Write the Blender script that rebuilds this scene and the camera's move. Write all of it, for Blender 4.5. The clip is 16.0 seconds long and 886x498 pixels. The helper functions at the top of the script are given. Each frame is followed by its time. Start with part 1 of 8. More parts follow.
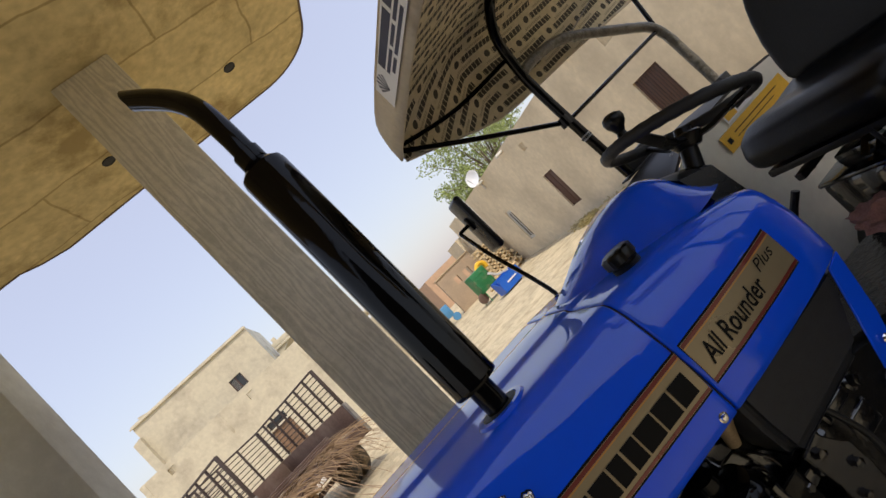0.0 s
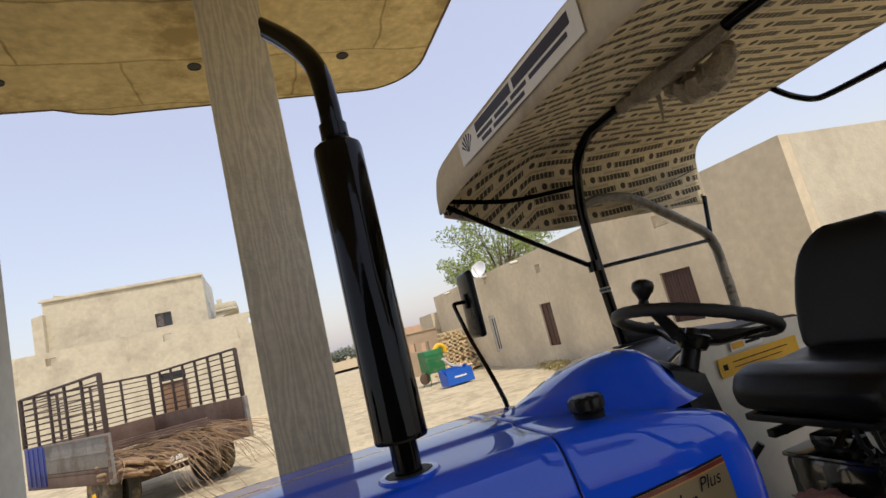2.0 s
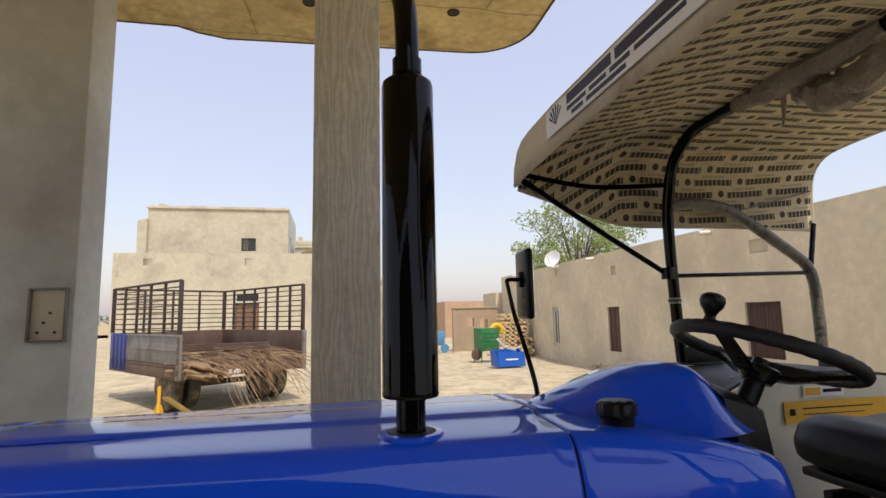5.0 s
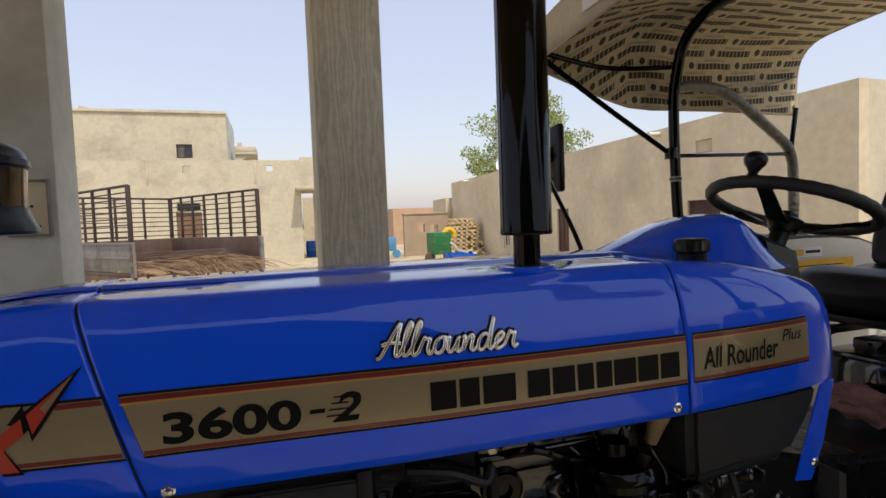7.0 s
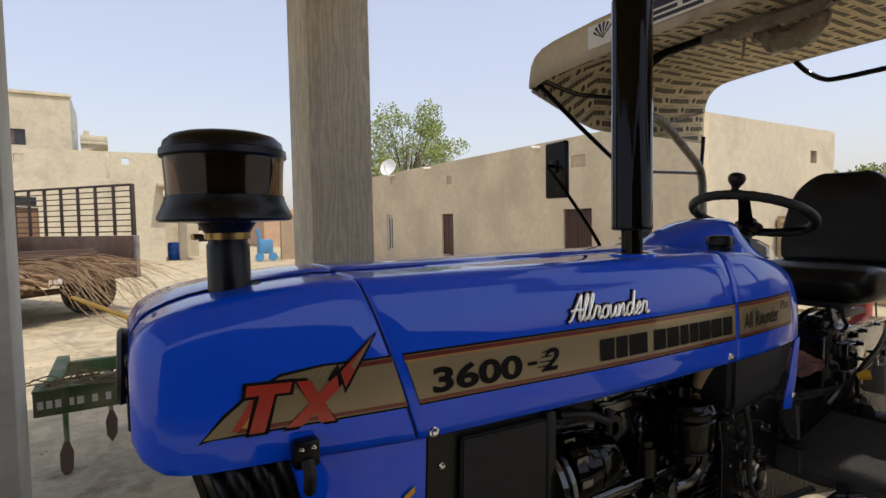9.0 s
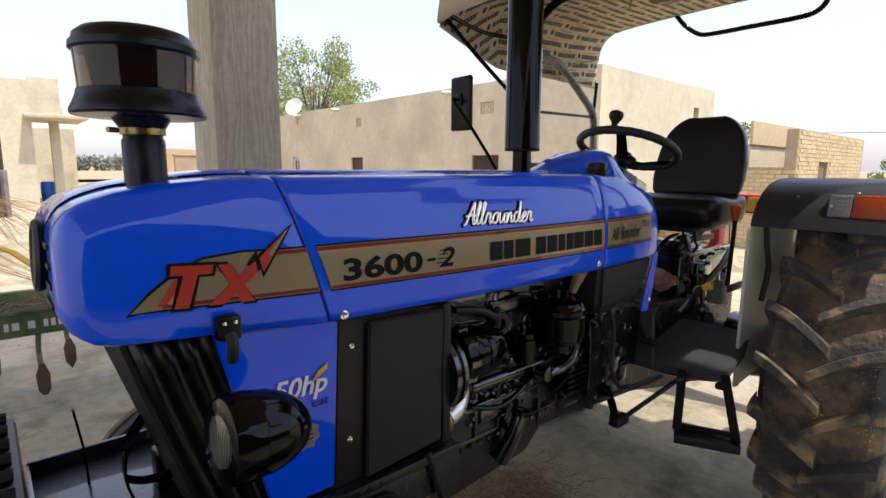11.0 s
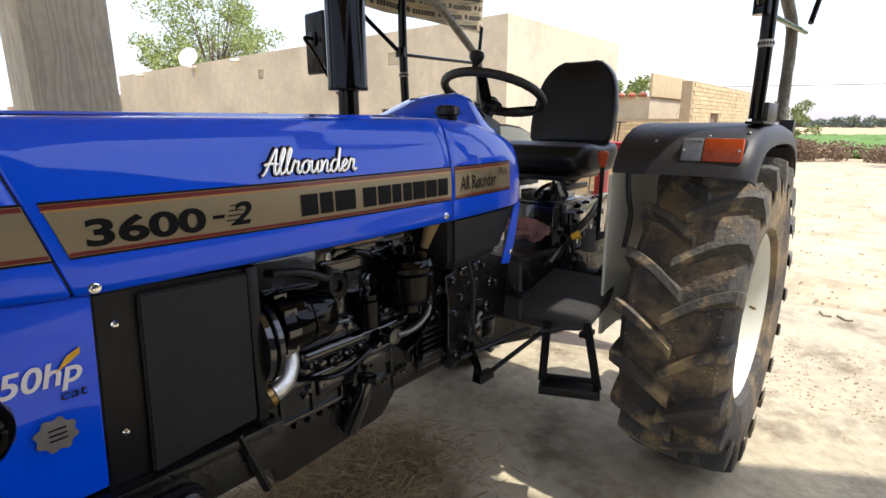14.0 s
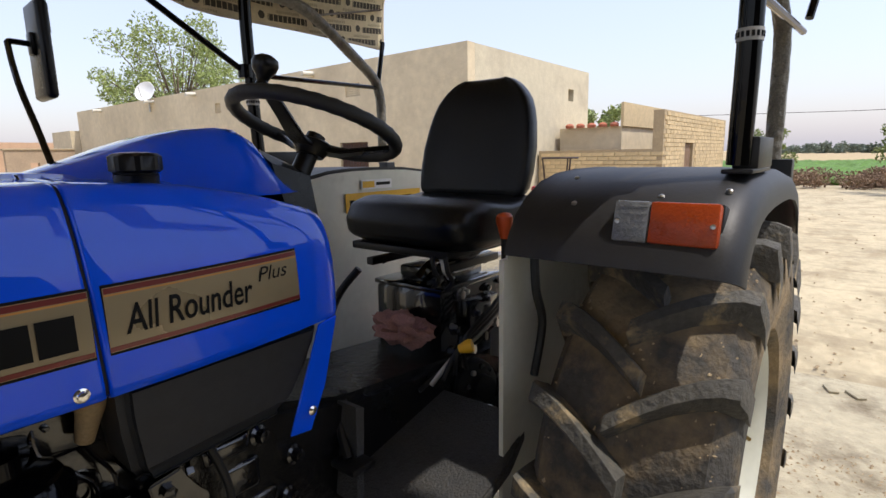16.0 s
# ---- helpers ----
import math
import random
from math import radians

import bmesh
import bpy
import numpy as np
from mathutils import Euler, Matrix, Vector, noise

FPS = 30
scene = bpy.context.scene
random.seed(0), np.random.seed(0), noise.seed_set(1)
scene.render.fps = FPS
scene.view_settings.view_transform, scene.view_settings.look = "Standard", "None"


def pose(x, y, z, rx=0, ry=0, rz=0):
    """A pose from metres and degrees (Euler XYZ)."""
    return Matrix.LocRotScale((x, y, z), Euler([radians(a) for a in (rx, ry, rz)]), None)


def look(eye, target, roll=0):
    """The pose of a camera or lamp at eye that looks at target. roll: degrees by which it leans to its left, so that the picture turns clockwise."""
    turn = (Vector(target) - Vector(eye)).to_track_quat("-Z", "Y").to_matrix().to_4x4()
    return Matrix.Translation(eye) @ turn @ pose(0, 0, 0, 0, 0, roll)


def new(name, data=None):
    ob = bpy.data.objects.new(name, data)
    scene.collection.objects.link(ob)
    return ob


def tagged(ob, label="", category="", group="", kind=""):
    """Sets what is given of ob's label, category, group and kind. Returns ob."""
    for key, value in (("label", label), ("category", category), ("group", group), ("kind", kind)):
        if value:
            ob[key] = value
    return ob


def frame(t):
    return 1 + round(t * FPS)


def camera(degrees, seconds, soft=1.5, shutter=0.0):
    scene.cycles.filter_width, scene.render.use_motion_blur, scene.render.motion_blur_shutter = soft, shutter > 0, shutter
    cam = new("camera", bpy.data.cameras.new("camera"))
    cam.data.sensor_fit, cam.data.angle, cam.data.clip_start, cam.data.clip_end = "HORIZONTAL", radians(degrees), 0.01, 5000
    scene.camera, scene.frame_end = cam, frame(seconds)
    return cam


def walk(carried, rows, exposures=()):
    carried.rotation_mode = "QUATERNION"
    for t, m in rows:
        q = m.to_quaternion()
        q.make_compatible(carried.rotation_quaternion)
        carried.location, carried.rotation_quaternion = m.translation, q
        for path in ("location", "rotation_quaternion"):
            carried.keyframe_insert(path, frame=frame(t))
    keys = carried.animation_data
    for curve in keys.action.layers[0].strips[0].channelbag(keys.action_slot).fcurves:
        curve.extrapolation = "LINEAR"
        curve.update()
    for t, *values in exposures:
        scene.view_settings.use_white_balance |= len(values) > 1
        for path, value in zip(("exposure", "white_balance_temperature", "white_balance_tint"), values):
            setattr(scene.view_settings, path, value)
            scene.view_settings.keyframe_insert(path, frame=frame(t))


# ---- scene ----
cam = camera(80.1, 16.0)
PATH = [
    (0, (0.003, -1.221, 1.785), (0.537, 0.705, 1.874), -45.3),
    (0.5, (-0.015, -1.225, 1.791), (0.561, 0.685, 1.933), -40.9),
    (1, (-0.031, -1.218, 1.791), (0.6, 0.668, 1.998), -33.5),
    (1.5, (-0.044, -1.217, 1.786), (0.628, 0.644, 2.074), -22.6),
    (2, (-0.062, -1.224, 1.777), (0.617, 0.633, 2.079), -13.8),
    (2.5, (-0.061, -1.208, 1.773), (0.604, 0.654, 2.07), -8.7),
    (3, (-0.039, -1.17, 1.776), (0.541, 0.719, 2.082), -4.7),
    (3.2, (-0.025, -1.152, 1.778), (0.522, 0.746, 2.091), -3.5),
    (5.3, (0.027, -1.171, 1.727), (0.395, 0.784, 1.929), -1.7),
    (5.5, (0.042, -1.136, 1.71), (0.386, 0.828, 1.87), -2.3),
    (6, (-0.09, -1.145, 1.676), (0.296, 0.817, 1.737), -2.9),
    (6.5, (-0.25, -1.183, 1.648), (0.242, 0.755, 1.624), -2.9),
    (7, (-0.33, -1.148, 1.632), (0.262, 0.76, 1.528), -2.2),
    (7.5, (-0.487, -1.071, 1.613), (0.196, 0.806, 1.52), -2.1),
    (8, (-0.667, -1.04, 1.629), (0.136, 0.79, 1.55), -1.9),
    (8.2, (-0.754, -1.047, 1.632), (0.099, 0.761, 1.559), -1.9),
    (10.3, (-1.119, -1.189, 1.595), (0.137, 0.355, 1.395), 0.6),
    (10.5, (-1.108, -1.192, 1.581), (0.156, 0.34, 1.351), 0.7),
    (11, (-1.08, -1.229, 1.547), (0.226, 0.255, 1.246), 0.4),
    (11.5, (-1.062, -1.254, 1.514), (0.289, 0.172, 1.138), 0.7),
    (12, (-1.064, -1.255, 1.499), (0.335, 0.106, 1.063), 0.8),
    (12.5, (-1.068, -1.263, 1.503), (0.356, 0.063, 1.045), 1.1),
    (13, (-1.054, -1.269, 1.508), (0.402, 0.022, 1.049), 1.1),
    (13.5, (-0.983, -1.275, 1.502), (0.496, -0.01, 1.044), 0.7),
    (14, (-0.791, -1.309, 1.513), (0.691, -0.047, 1.054), -0.2),
    (14.5, (-0.588, -1.339, 1.521), (0.874, -0.047, 1.081), -0.6),
    (15, (-0.408, -1.296, 1.521), (1.069, -0.012, 1.106), -1.3),
    (15.5, (-0.103, -1.189, 1.56), (1.403, 0.067, 1.169), -1.0),
    (16, (0.191, -1.112, 1.56), (1.724, 0.123, 1.211), -1.0),
]
walk(cam, [(t, look(eye, target, roll)) for t, eye, target, roll in PATH], [(0.0, 0.78, 6350, 12), (3.2, 0.76, 6350, 12), (5.8, 0.86, 6350, 12), (7.0, 0.78, 6350, 12), (8.2, 0.65, 6350, 12), (10.5, 1.12, 6100, 12), (12.5, 1.65, 6000, 12), (14.5, 1.5, 6000, 12), (15.5, 1.13, 6000, 12), (16.0, 1.02, 6000, 12)])

# ---- light ----
SUN = Vector((0.157, -0.47, 1.0)).normalized()
world = bpy.data.worlds.new("world")
scene.world = world
world.use_nodes = True
wn = world.node_tree
sky = wn.nodes.new("ShaderNodeTexSky")
sky.sky_type = "NISHITA"
sky.sun_disc = False
sky.sun_elevation = math.asin(SUN.z)
sky.sun_rotation = math.atan2(SUN.x, SUN.y)
sky.air_density, sky.dust_density, sky.ozone_density = 1.6, 2.2, 2.5
# thin even haze over the clear sky
haze = wn.nodes.new("ShaderNodeMix")
haze.data_type = "RGBA"
haze.inputs[0].default_value = 0.6
haze.inputs[7].default_value = (2.8, 2.6, 2.95, 1)
wn.links.new(sky.outputs[0], haze.inputs[6])
wn.links.new(haze.outputs[2], wn.nodes["Background"].inputs[0])
wn.nodes["Background"].inputs[1].default_value = 0.143
sun_data = bpy.data.lights.new("sun", "SUN")
sun_data.energy, sun_data.angle, sun_data.color = 1.95, radians(0.8), (1.0, 0.90, 0.76)
sun = new("sun", sun_data)
sun.matrix_world = look(SUN * 40, (0, 0, 0))


# ---- materials ----
def material(name, base, rough=0.5, metal=0.0, var=0.12, scale=6.0, bump=0.0, bscale=80.0, coat=0.0,
             dirt=None, dirt_scale=3.0, dirt_at=0.55, dirt_soft=0.12, stretch=(1, 1, 1), spec=0.5, space="Object", island=0.0):
    """A surface with two scales of colour variation, fine relief and, where given, a second colour in patches."""
    m = bpy.data.materials.new(name)
    m.use_nodes = True
    nt = m.node_tree
    bsdf = nt.nodes["Principled BSDF"]
    link = nt.links.new
    tc = nt.nodes.new("ShaderNodeTexCoord")
    mp = nt.nodes.new("ShaderNodeMapping")
    mp.inputs["Scale"].default_value = stretch
    link(tc.outputs[space], mp.inputs[0])
    n1 = nt.nodes.new("ShaderNodeTexNoise")
    n1.inputs["Scale"].default_value, n1.inputs["Detail"].default_value = scale, 6
    link(mp.outputs[0], n1.inputs["Vector"])
    n2 = nt.nodes.new("ShaderNodeTexNoise")
    n2.inputs["Scale"].default_value, n2.inputs["Detail"].default_value = scale * 9, 4
    link(mp.outputs[0], n2.inputs["Vector"])
    mix = nt.nodes.new("ShaderNodeMath")
    mix.operation = "ADD"
    link(n1.outputs[0], mix.inputs[0])
    link(n2.outputs[0], mix.inputs[1])
    rng = nt.nodes.new("ShaderNodeMapRange")
    rng.inputs[1].default_value, rng.inputs[2].default_value = 0.6, 1.4
    rng.inputs[3].default_value, rng.inputs[4].default_value = 1 - var, 1 + var
    link(mix.outputs[0], rng.inputs[0])
    mul = nt.nodes.new("ShaderNodeVectorMath")
    mul.operation = "SCALE"
    mul.inputs[0].default_value = base
    link(rng.outputs[0], mul.inputs["Scale"])
    colour = mul.outputs[0]
    if island:
        geo = nt.nodes.new("ShaderNodeNewGeometry")
        oi = nt.nodes.new("ShaderNodeObjectInfo")
        ad = nt.nodes.new("ShaderNodeMath")
        ad.operation = "ADD"
        link(geo.outputs["Random Per Island"], ad.inputs[0])
        link(oi.outputs["Random"], ad.inputs[1])
        r3 = nt.nodes.new("ShaderNodeMapRange")
        r3.inputs[2].default_value = 2.0
        r3.inputs[3].default_value, r3.inputs[4].default_value = 1 - island, 1 + island
        link(ad.outputs[0], r3.inputs[0])
        m3 = nt.nodes.new("ShaderNodeVectorMath")
        m3.operation = "SCALE"
        link(colour, m3.inputs[0])
        link(r3.outputs[0], m3.inputs["Scale"])
        colour = m3.outputs[0]
    if dirt:
        n3 = nt.nodes.new("ShaderNodeTexNoise")
        n3.inputs["Scale"].default_value, n3.inputs["Detail"].default_value, n3.inputs["Roughness"].default_value = dirt_scale, 8, 0.65
        link(mp.outputs[0], n3.inputs["Vector"])
        r2 = nt.nodes.new("ShaderNodeMapRange")
        r2.inputs[1].default_value, r2.inputs[2].default_value = dirt_at - dirt_soft, dirt_at + dirt_soft
        link(n3.outputs[0], r2.inputs[0])
        mx = nt.nodes.new("ShaderNodeMix")
        mx.data_type = "RGBA"
        link(r2.outputs[0], mx.inputs[0])
        link(colour, mx.inputs[6])
        mx.inputs[7].default_value = (*dirt, 1)
        colour = mx.outputs[2]
        rr = nt.nodes.new("ShaderNodeMapRange")
        rr.inputs[3].default_value, rr.inputs[4].default_value = rough, max(rough, 0.85)
        link(r2.outputs[0], rr.inputs[0])
        link(rr.outputs[0], bsdf.inputs["Roughness"])
    else:
        rv = nt.nodes.new("ShaderNodeMapRange")
        rv.inputs[1].default_value, rv.inputs[2].default_value = 0.3, 0.7
        rv.inputs[3].default_value, rv.inputs[4].default_value = rough * 0.85, min(1, rough * 1.15)
        link(n1.outputs[0], rv.inputs[0])
        link(rv.outputs[0], bsdf.inputs["Roughness"])
    link(colour, bsdf.inputs["Base Color"])
    bsdf.inputs["Metallic"].default_value = metal
    bsdf.inputs["Specular IOR Level"].default_value = spec
    bsdf.inputs["Coat Weight"].default_value = coat
    bsdf.inputs["Coat Roughness"].default_value = 0.03
    if bump:
        nb = nt.nodes.new("ShaderNodeTexNoise")
        nb.inputs["Scale"].default_value, nb.inputs["Detail"].default_value = bscale, 8
        link(mp.outputs[0], nb.inputs["Vector"])
        bp = nt.nodes.new("ShaderNodeBump")
        bp.inputs["Strength"].default_value, bp.inputs["Distance"].default_value = bump, 0.02
        link(nb.outputs[0], bp.inputs["Height"])
        link(bp.outputs[0], bsdf.inputs["Normal"])
    return m


def glass(name, tint, rough=0.02, ior=1.45):
    m = bpy.data.materials.new(name)
    m.use_nodes = True
    b = m.node_tree.nodes["Principled BSDF"]
    b.inputs["Base Color"].default_value = (*tint, 1)
    b.inputs["Roughness"].default_value = rough
    b.inputs["Transmission Weight"].default_value = 1.0
    b.inputs["IOR"].default_value = ior
    return m


def wave_plaster(name):
    """Combed render with a wavy upright grain, as drawn with a brush."""
    m = material(name, (0.54, 0.50, 0.39), 0.85, var=0.14, scale=3.0, bump=0.25, bscale=60)
    nt = m.node_tree
    link = nt.links.new
    tc = nt.nodes.new("ShaderNodeTexCoord")
    mp = nt.nodes.new("ShaderNodeMapping")
    mp.inputs["Scale"].default_value = (1.0, 1.0, 0.16)
    link(tc.outputs["Object"], mp.inputs[0])
    w = nt.nodes.new("ShaderNodeTexWave")
    w.wave_type, w.bands_direction = "BANDS", "X"
    w.inputs["Scale"].default_value, w.inputs["Distortion"].default_value = 9.0, 15.0
    w.inputs["Detail"].default_value, w.inputs["Detail Scale"].default_value = 3.0, 1.6
    link(mp.outputs[0], w.inputs["Vector"])
    r = nt.nodes.new("ShaderNodeMapRange")
    r.inputs[3].default_value, r.inputs[4].default_value = 0.86, 1.10
    link(w.outputs["Fac"], r.inputs[0])
    b = nt.nodes["Principled BSDF"]
    old = b.inputs["Base Color"].links[0].from_socket
    mul = nt.nodes.new("ShaderNodeVectorMath")
    mul.operation = "SCALE"
    link(old, mul.inputs[0])
    link(r.outputs[0], mul.inputs["Scale"])
    link(mul.outputs[0], b.inputs["Base Color"])
    return m


def printed_cloth(name):
    """Cream tarpaulin with rows of a small round mark, a long dark bar and a short thin bar under it."""
    m = material(name, (0.62, 0.54, 0.35), 0.75, var=0.16, scale=5, bump=0.2, bscale=14)
    nt = m.node_tree
    link = nt.links.new
    uv = nt.nodes.new("ShaderNodeUVMap")
    sep = nt.nodes.new("ShaderNodeSeparateXYZ")
    link(uv.outputs[0], sep.inputs[0])

    def math_node(op, a, b=None, c=None):
        n = nt.nodes.new("ShaderNodeMath")
        n.operation = op
        for k, v in enumerate((a, b, c)):
            if v is None:
                continue
            if isinstance(v, (int, float)):
                n.inputs[k].default_value = v
            else:
                link(v, n.inputs[k])
        return n.outputs[0]

    PITCH, ROW = 0.28, 0.058
    v = math_node("DIVIDE", sep.outputs[1], ROW)
    row = math_node("FLOOR", v)
    fv = math_node("SUBTRACT", v, row)
    shift = math_node("MULTIPLY", row, 0.38)
    u = math_node("ADD", math_node("DIVIDE", sep.outputs[0], PITCH), shift)
    fu = math_node("FRACT", u)

    def box(a0, a1, b0, b1):
        return math_node("MULTIPLY",
                         math_node("MULTIPLY", math_node("GREATER_THAN", fu, a0), math_node("LESS_THAN", fu, a1)),
                         math_node("MULTIPLY", math_node("GREATER_THAN", fv, b0), math_node("LESS_THAN", fv, b1)))

    # letters read as blocks with thin gaps
    gaps = math_node("GREATER_THAN", math_node("FRACT", math_node("MULTIPLY", fu, 12.0)), 0.14)
    bar = math_node("MULTIPLY", box(0.24, 0.96, 0.42, 0.90), gaps)
    gaps2 = math_node("GREATER_THAN", math_node("FRACT", math_node("MULTIPLY", fu, 26.0)), 0.35)
    thin = math_node("MULTIPLY", box(0.38, 0.82, 0.10, 0.30), gaps2)
    du = math_node("MULTIPLY", math_node("SUBTRACT", fu, 0.13), PITCH / ROW)
    dv = math_node("SUBTRACT", fv, 0.58)
    dd = math_node("ADD", math_node("MULTIPLY", du, du), math_node("MULTIPLY", dv, dv))
    dot = math_node("LESS_THAN", dd, 0.075)
    ink = math_node("MINIMUM", math_node("ADD", math_node("ADD", bar, math_node("MULTIPLY", thin, 0.45)), dot), 1.0)
    b = nt.nodes["Principled BSDF"]
    old = b.inputs["Base Color"].links[0].from_socket
    mx = nt.nodes.new("ShaderNodeMix")
    mx.data_type = "RGBA"
    link(math_node("MULTIPLY", ink, 0.95), mx.inputs[0])
    link(old, mx.inputs[6])
    mx.inputs[7].default_value = (0.035, 0.03, 0.022, 1)
    link(mx.outputs[2], b.inputs["Base Color"])
    return m


BLUE = material("blue_paint", (0.001, 0.082, 0.82), 0.5, var=0.03, scale=3, coat=1.0, spec=0.1)
BLUE.node_tree.nodes["Principled BSDF"].inputs["Coat IOR"].default_value = 1.5
BLACK = material("black_gloss_paint", (0.002, 0.002, 0.0022), 0.07, var=0.3, scale=7, bump=0.02, bscale=30, spec=0.2)
CASTING = material("cast_iron_black_paint", (0.006, 0.006, 0.0065), 0.27, var=0.4, scale=7, bump=0.22, bscale=55, spec=0.5, dirt=(0.018, 0.017, 0.015), dirt_scale=5, dirt_at=0.72)
ENGINE = material("engine_black_paint", (0.006, 0.006, 0.007), 0.17, var=0.4, scale=9, bump=0.10, bscale=45, coat=1.0, spec=0.5, dirt=(0.03, 0.028, 0.025), dirt_scale=6, dirt_at=0.70)
CARRIER = material("grey_black_paint", (0.010, 0.011, 0.014), 0.34, var=0.3, scale=6, bump=0.12, bscale=60, coat=0.5)
SATIN = material("black_satin_metal", (0.007, 0.007, 0.0078), 0.42, var=0.25, scale=8, bump=0.05, bscale=120, spec=0.35, dirt=(0.022, 0.020, 0.018), dirt_scale=4, dirt_at=0.76)
PLASTIC = material("black_plastic", (0.004, 0.004, 0.0044), 0.3, var=0.2, scale=9, bump=0.04, bscale=220, spec=0.28)
VINYL = material("black_vinyl", (0.0045, 0.0048, 0.0056), 0.36, var=0.25, scale=7, bump=0.08, bscale=160, spec=0.3)
RUBBER = material("black_rubber", (0.008, 0.008, 0.008), 0.6, var=0.3, scale=6, bump=0.1, bscale=120)
TYRE = material("dusty_tyre_rubber", (0.055, 0.051, 0.044), 0.8, var=0.45, scale=5, bump=0.4, bscale=60, dirt=(0.29, 0.21, 0.11), dirt_scale=3.6, dirt_at=0.545, dirt_soft=0.10)
LUG = material("muddy_lug_rubber", (0.075, 0.071, 0.060), 0.7, var=0.4, scale=7, bump=0.35, bscale=70, dirt=(0.34, 0.255, 0.135), dirt_scale=7, dirt_at=0.57, dirt_soft=0.06)
OCHRE_WRAP = material("tan_heat_wrap", (0.36, 0.25, 0.12), 0.8, var=0.3, scale=20)
GUARD = material("matt_black_guard_paint", (0.014, 0.014, 0.0155), 0.5, var=0.2, scale=6, bump=0.04, bscale=140, spec=0.45, dirt=(0.05, 0.046, 0.04), dirt_scale=4, dirt_at=0.78)
MAT = material("rubber_floor_mat", (0.042, 0.042, 0.041), 0.8, var=0.4, scale=9, bump=0.6, bscale=170, dirt=(0.05, 0.046, 0.04), dirt_scale=9, dirt_at=0.6)
CREAM = material("cream_paint", (0.66, 0.66, 0.56), 0.35, var=0.07, scale=4, coat=0.4, dirt=(0.30, 0.26, 0.19), dirt_scale=3, dirt_at=0.72)
CHROME = material("chrome", (0.85, 0.85, 0.84), 0.08, 1.0, var=0.03)
BADGE = material("chrome_badge", (0.88, 0.87, 0.84), 0.12, 1.0, var=0.06, scale=30)
ALUMINIUM = material("bare_cast_aluminium", (0.78, 0.77, 0.74), 0.38, 1.0, var=0.12, scale=20, bump=0.15, bscale=120)
STEEL = material("bare_steel", (0.45, 0.44, 0.42), 0.32, 1.0, var=0.2, scale=14)
BRASS = material("brass", (0.30, 0.21, 0.08), 0.3, 1.0, var=0.2, scale=14)
DECAL = material("gold_decal", (0.30, 0.24, 0.14), 0.3, 0.4, var=0.05, scale=3, coat=0.4)
INK = material("black_decal", (0.004, 0.004, 0.004), 0.5, var=0.05, spec=0.15)
REDLINE = material("dark_red_decal", (0.15, 0.014, 0.009), 0.3, var=0.05, coat=0.7)
RED = material("red_decal", (0.42, 0.035, 0.018), 0.3, var=0.05, coat=0.7)
OCHRE = material("ochre_decal", (0.55, 0.26, 0.05), 0.3, var=0.05, coat=0.7)
WHITE = material("white_decal", (0.8, 0.8, 0.78), 0.4, var=0.04)
YELLOW = material("yellow_paint", (0.75, 0.42, 0.01), 0.45, var=0.1)
ORANGE_KNOB = material("orange_plastic", (0.55, 0.08, 0.015), 0.35, var=0.1)
AMBER = material("amber_lens", (0.36, 0.050, 0.004), 0.3, var=0.12, scale=30, bump=0.2, bscale=160, coat=0.15, spec=0.25)
CLEARLENS = material("clear_ribbed_lens", (0.16, 0.165, 0.17), 0.2, var=0.3, scale=40, bump=0.25, bscale=160, coat=0.25, spec=0.35)
LAMPGLASS = material("headlamp_lens", (0.13, 0.135, 0.115), 0.12, 0.35, var=0.25, scale=14, bump=0.1, bscale=80, coat=1.0)
SMOKE = glass("smoked_plastic", (0.30, 0.215, 0.135), 0.05, 1.4)
DUST = material("brown_dust", (0.15, 0.105, 0.065), 0.95, var=0.3, scale=20)
MIRROR = material("mirror_glass", (0.9, 0.9, 0.9), 0.02, 1.0, var=0.0)
CLOTH = material("cream_tarpaulin", (0.58, 0.51, 0.375), 0.7, var=0.12, scale=5, bump=0.3, bscale=12, dirt=(0.33, 0.27, 0.18), dirt_scale=3, dirt_at=0.62)
PRINT = printed_cloth("printed_tarpaulin")
WRAP = material("plastic_wrapped_tube", (0.13, 0.12, 0.095), 0.35, var=0.6, scale=22, bump=0.6, bscale=40)
WRAPLIGHT = material("loose_plastic_wrap", (0.30, 0.26, 0.2), 0.35, var=0.4, scale=16, bump=0.8, bscale=24)
RAG = material("faded_pink_cloth", (0.36, 0.20, 0.19), 0.9, var=0.35, scale=18, bump=0.4, bscale=60)
PLASTER_COLUMN = wave_plaster("combed_plaster")
PLASTER_GREY = material("grey_cement_plaster", (0.56, 0.57, 0.52), 0.9, var=0.12, scale=1.4, bump=0.2, bscale=40, dirt=(0.38, 0.37, 0.33), dirt_scale=0.9, dirt_at=0.56)
SOFFIT = material("yellowed_concrete_soffit", (0.60, 0.48, 0.23), 0.9, var=0.3, scale=1.6, bump=0.45, bscale=14, dirt=(0.34, 0.25, 0.10), dirt_scale=1.5, dirt_at=0.57, dirt_soft=0.06)


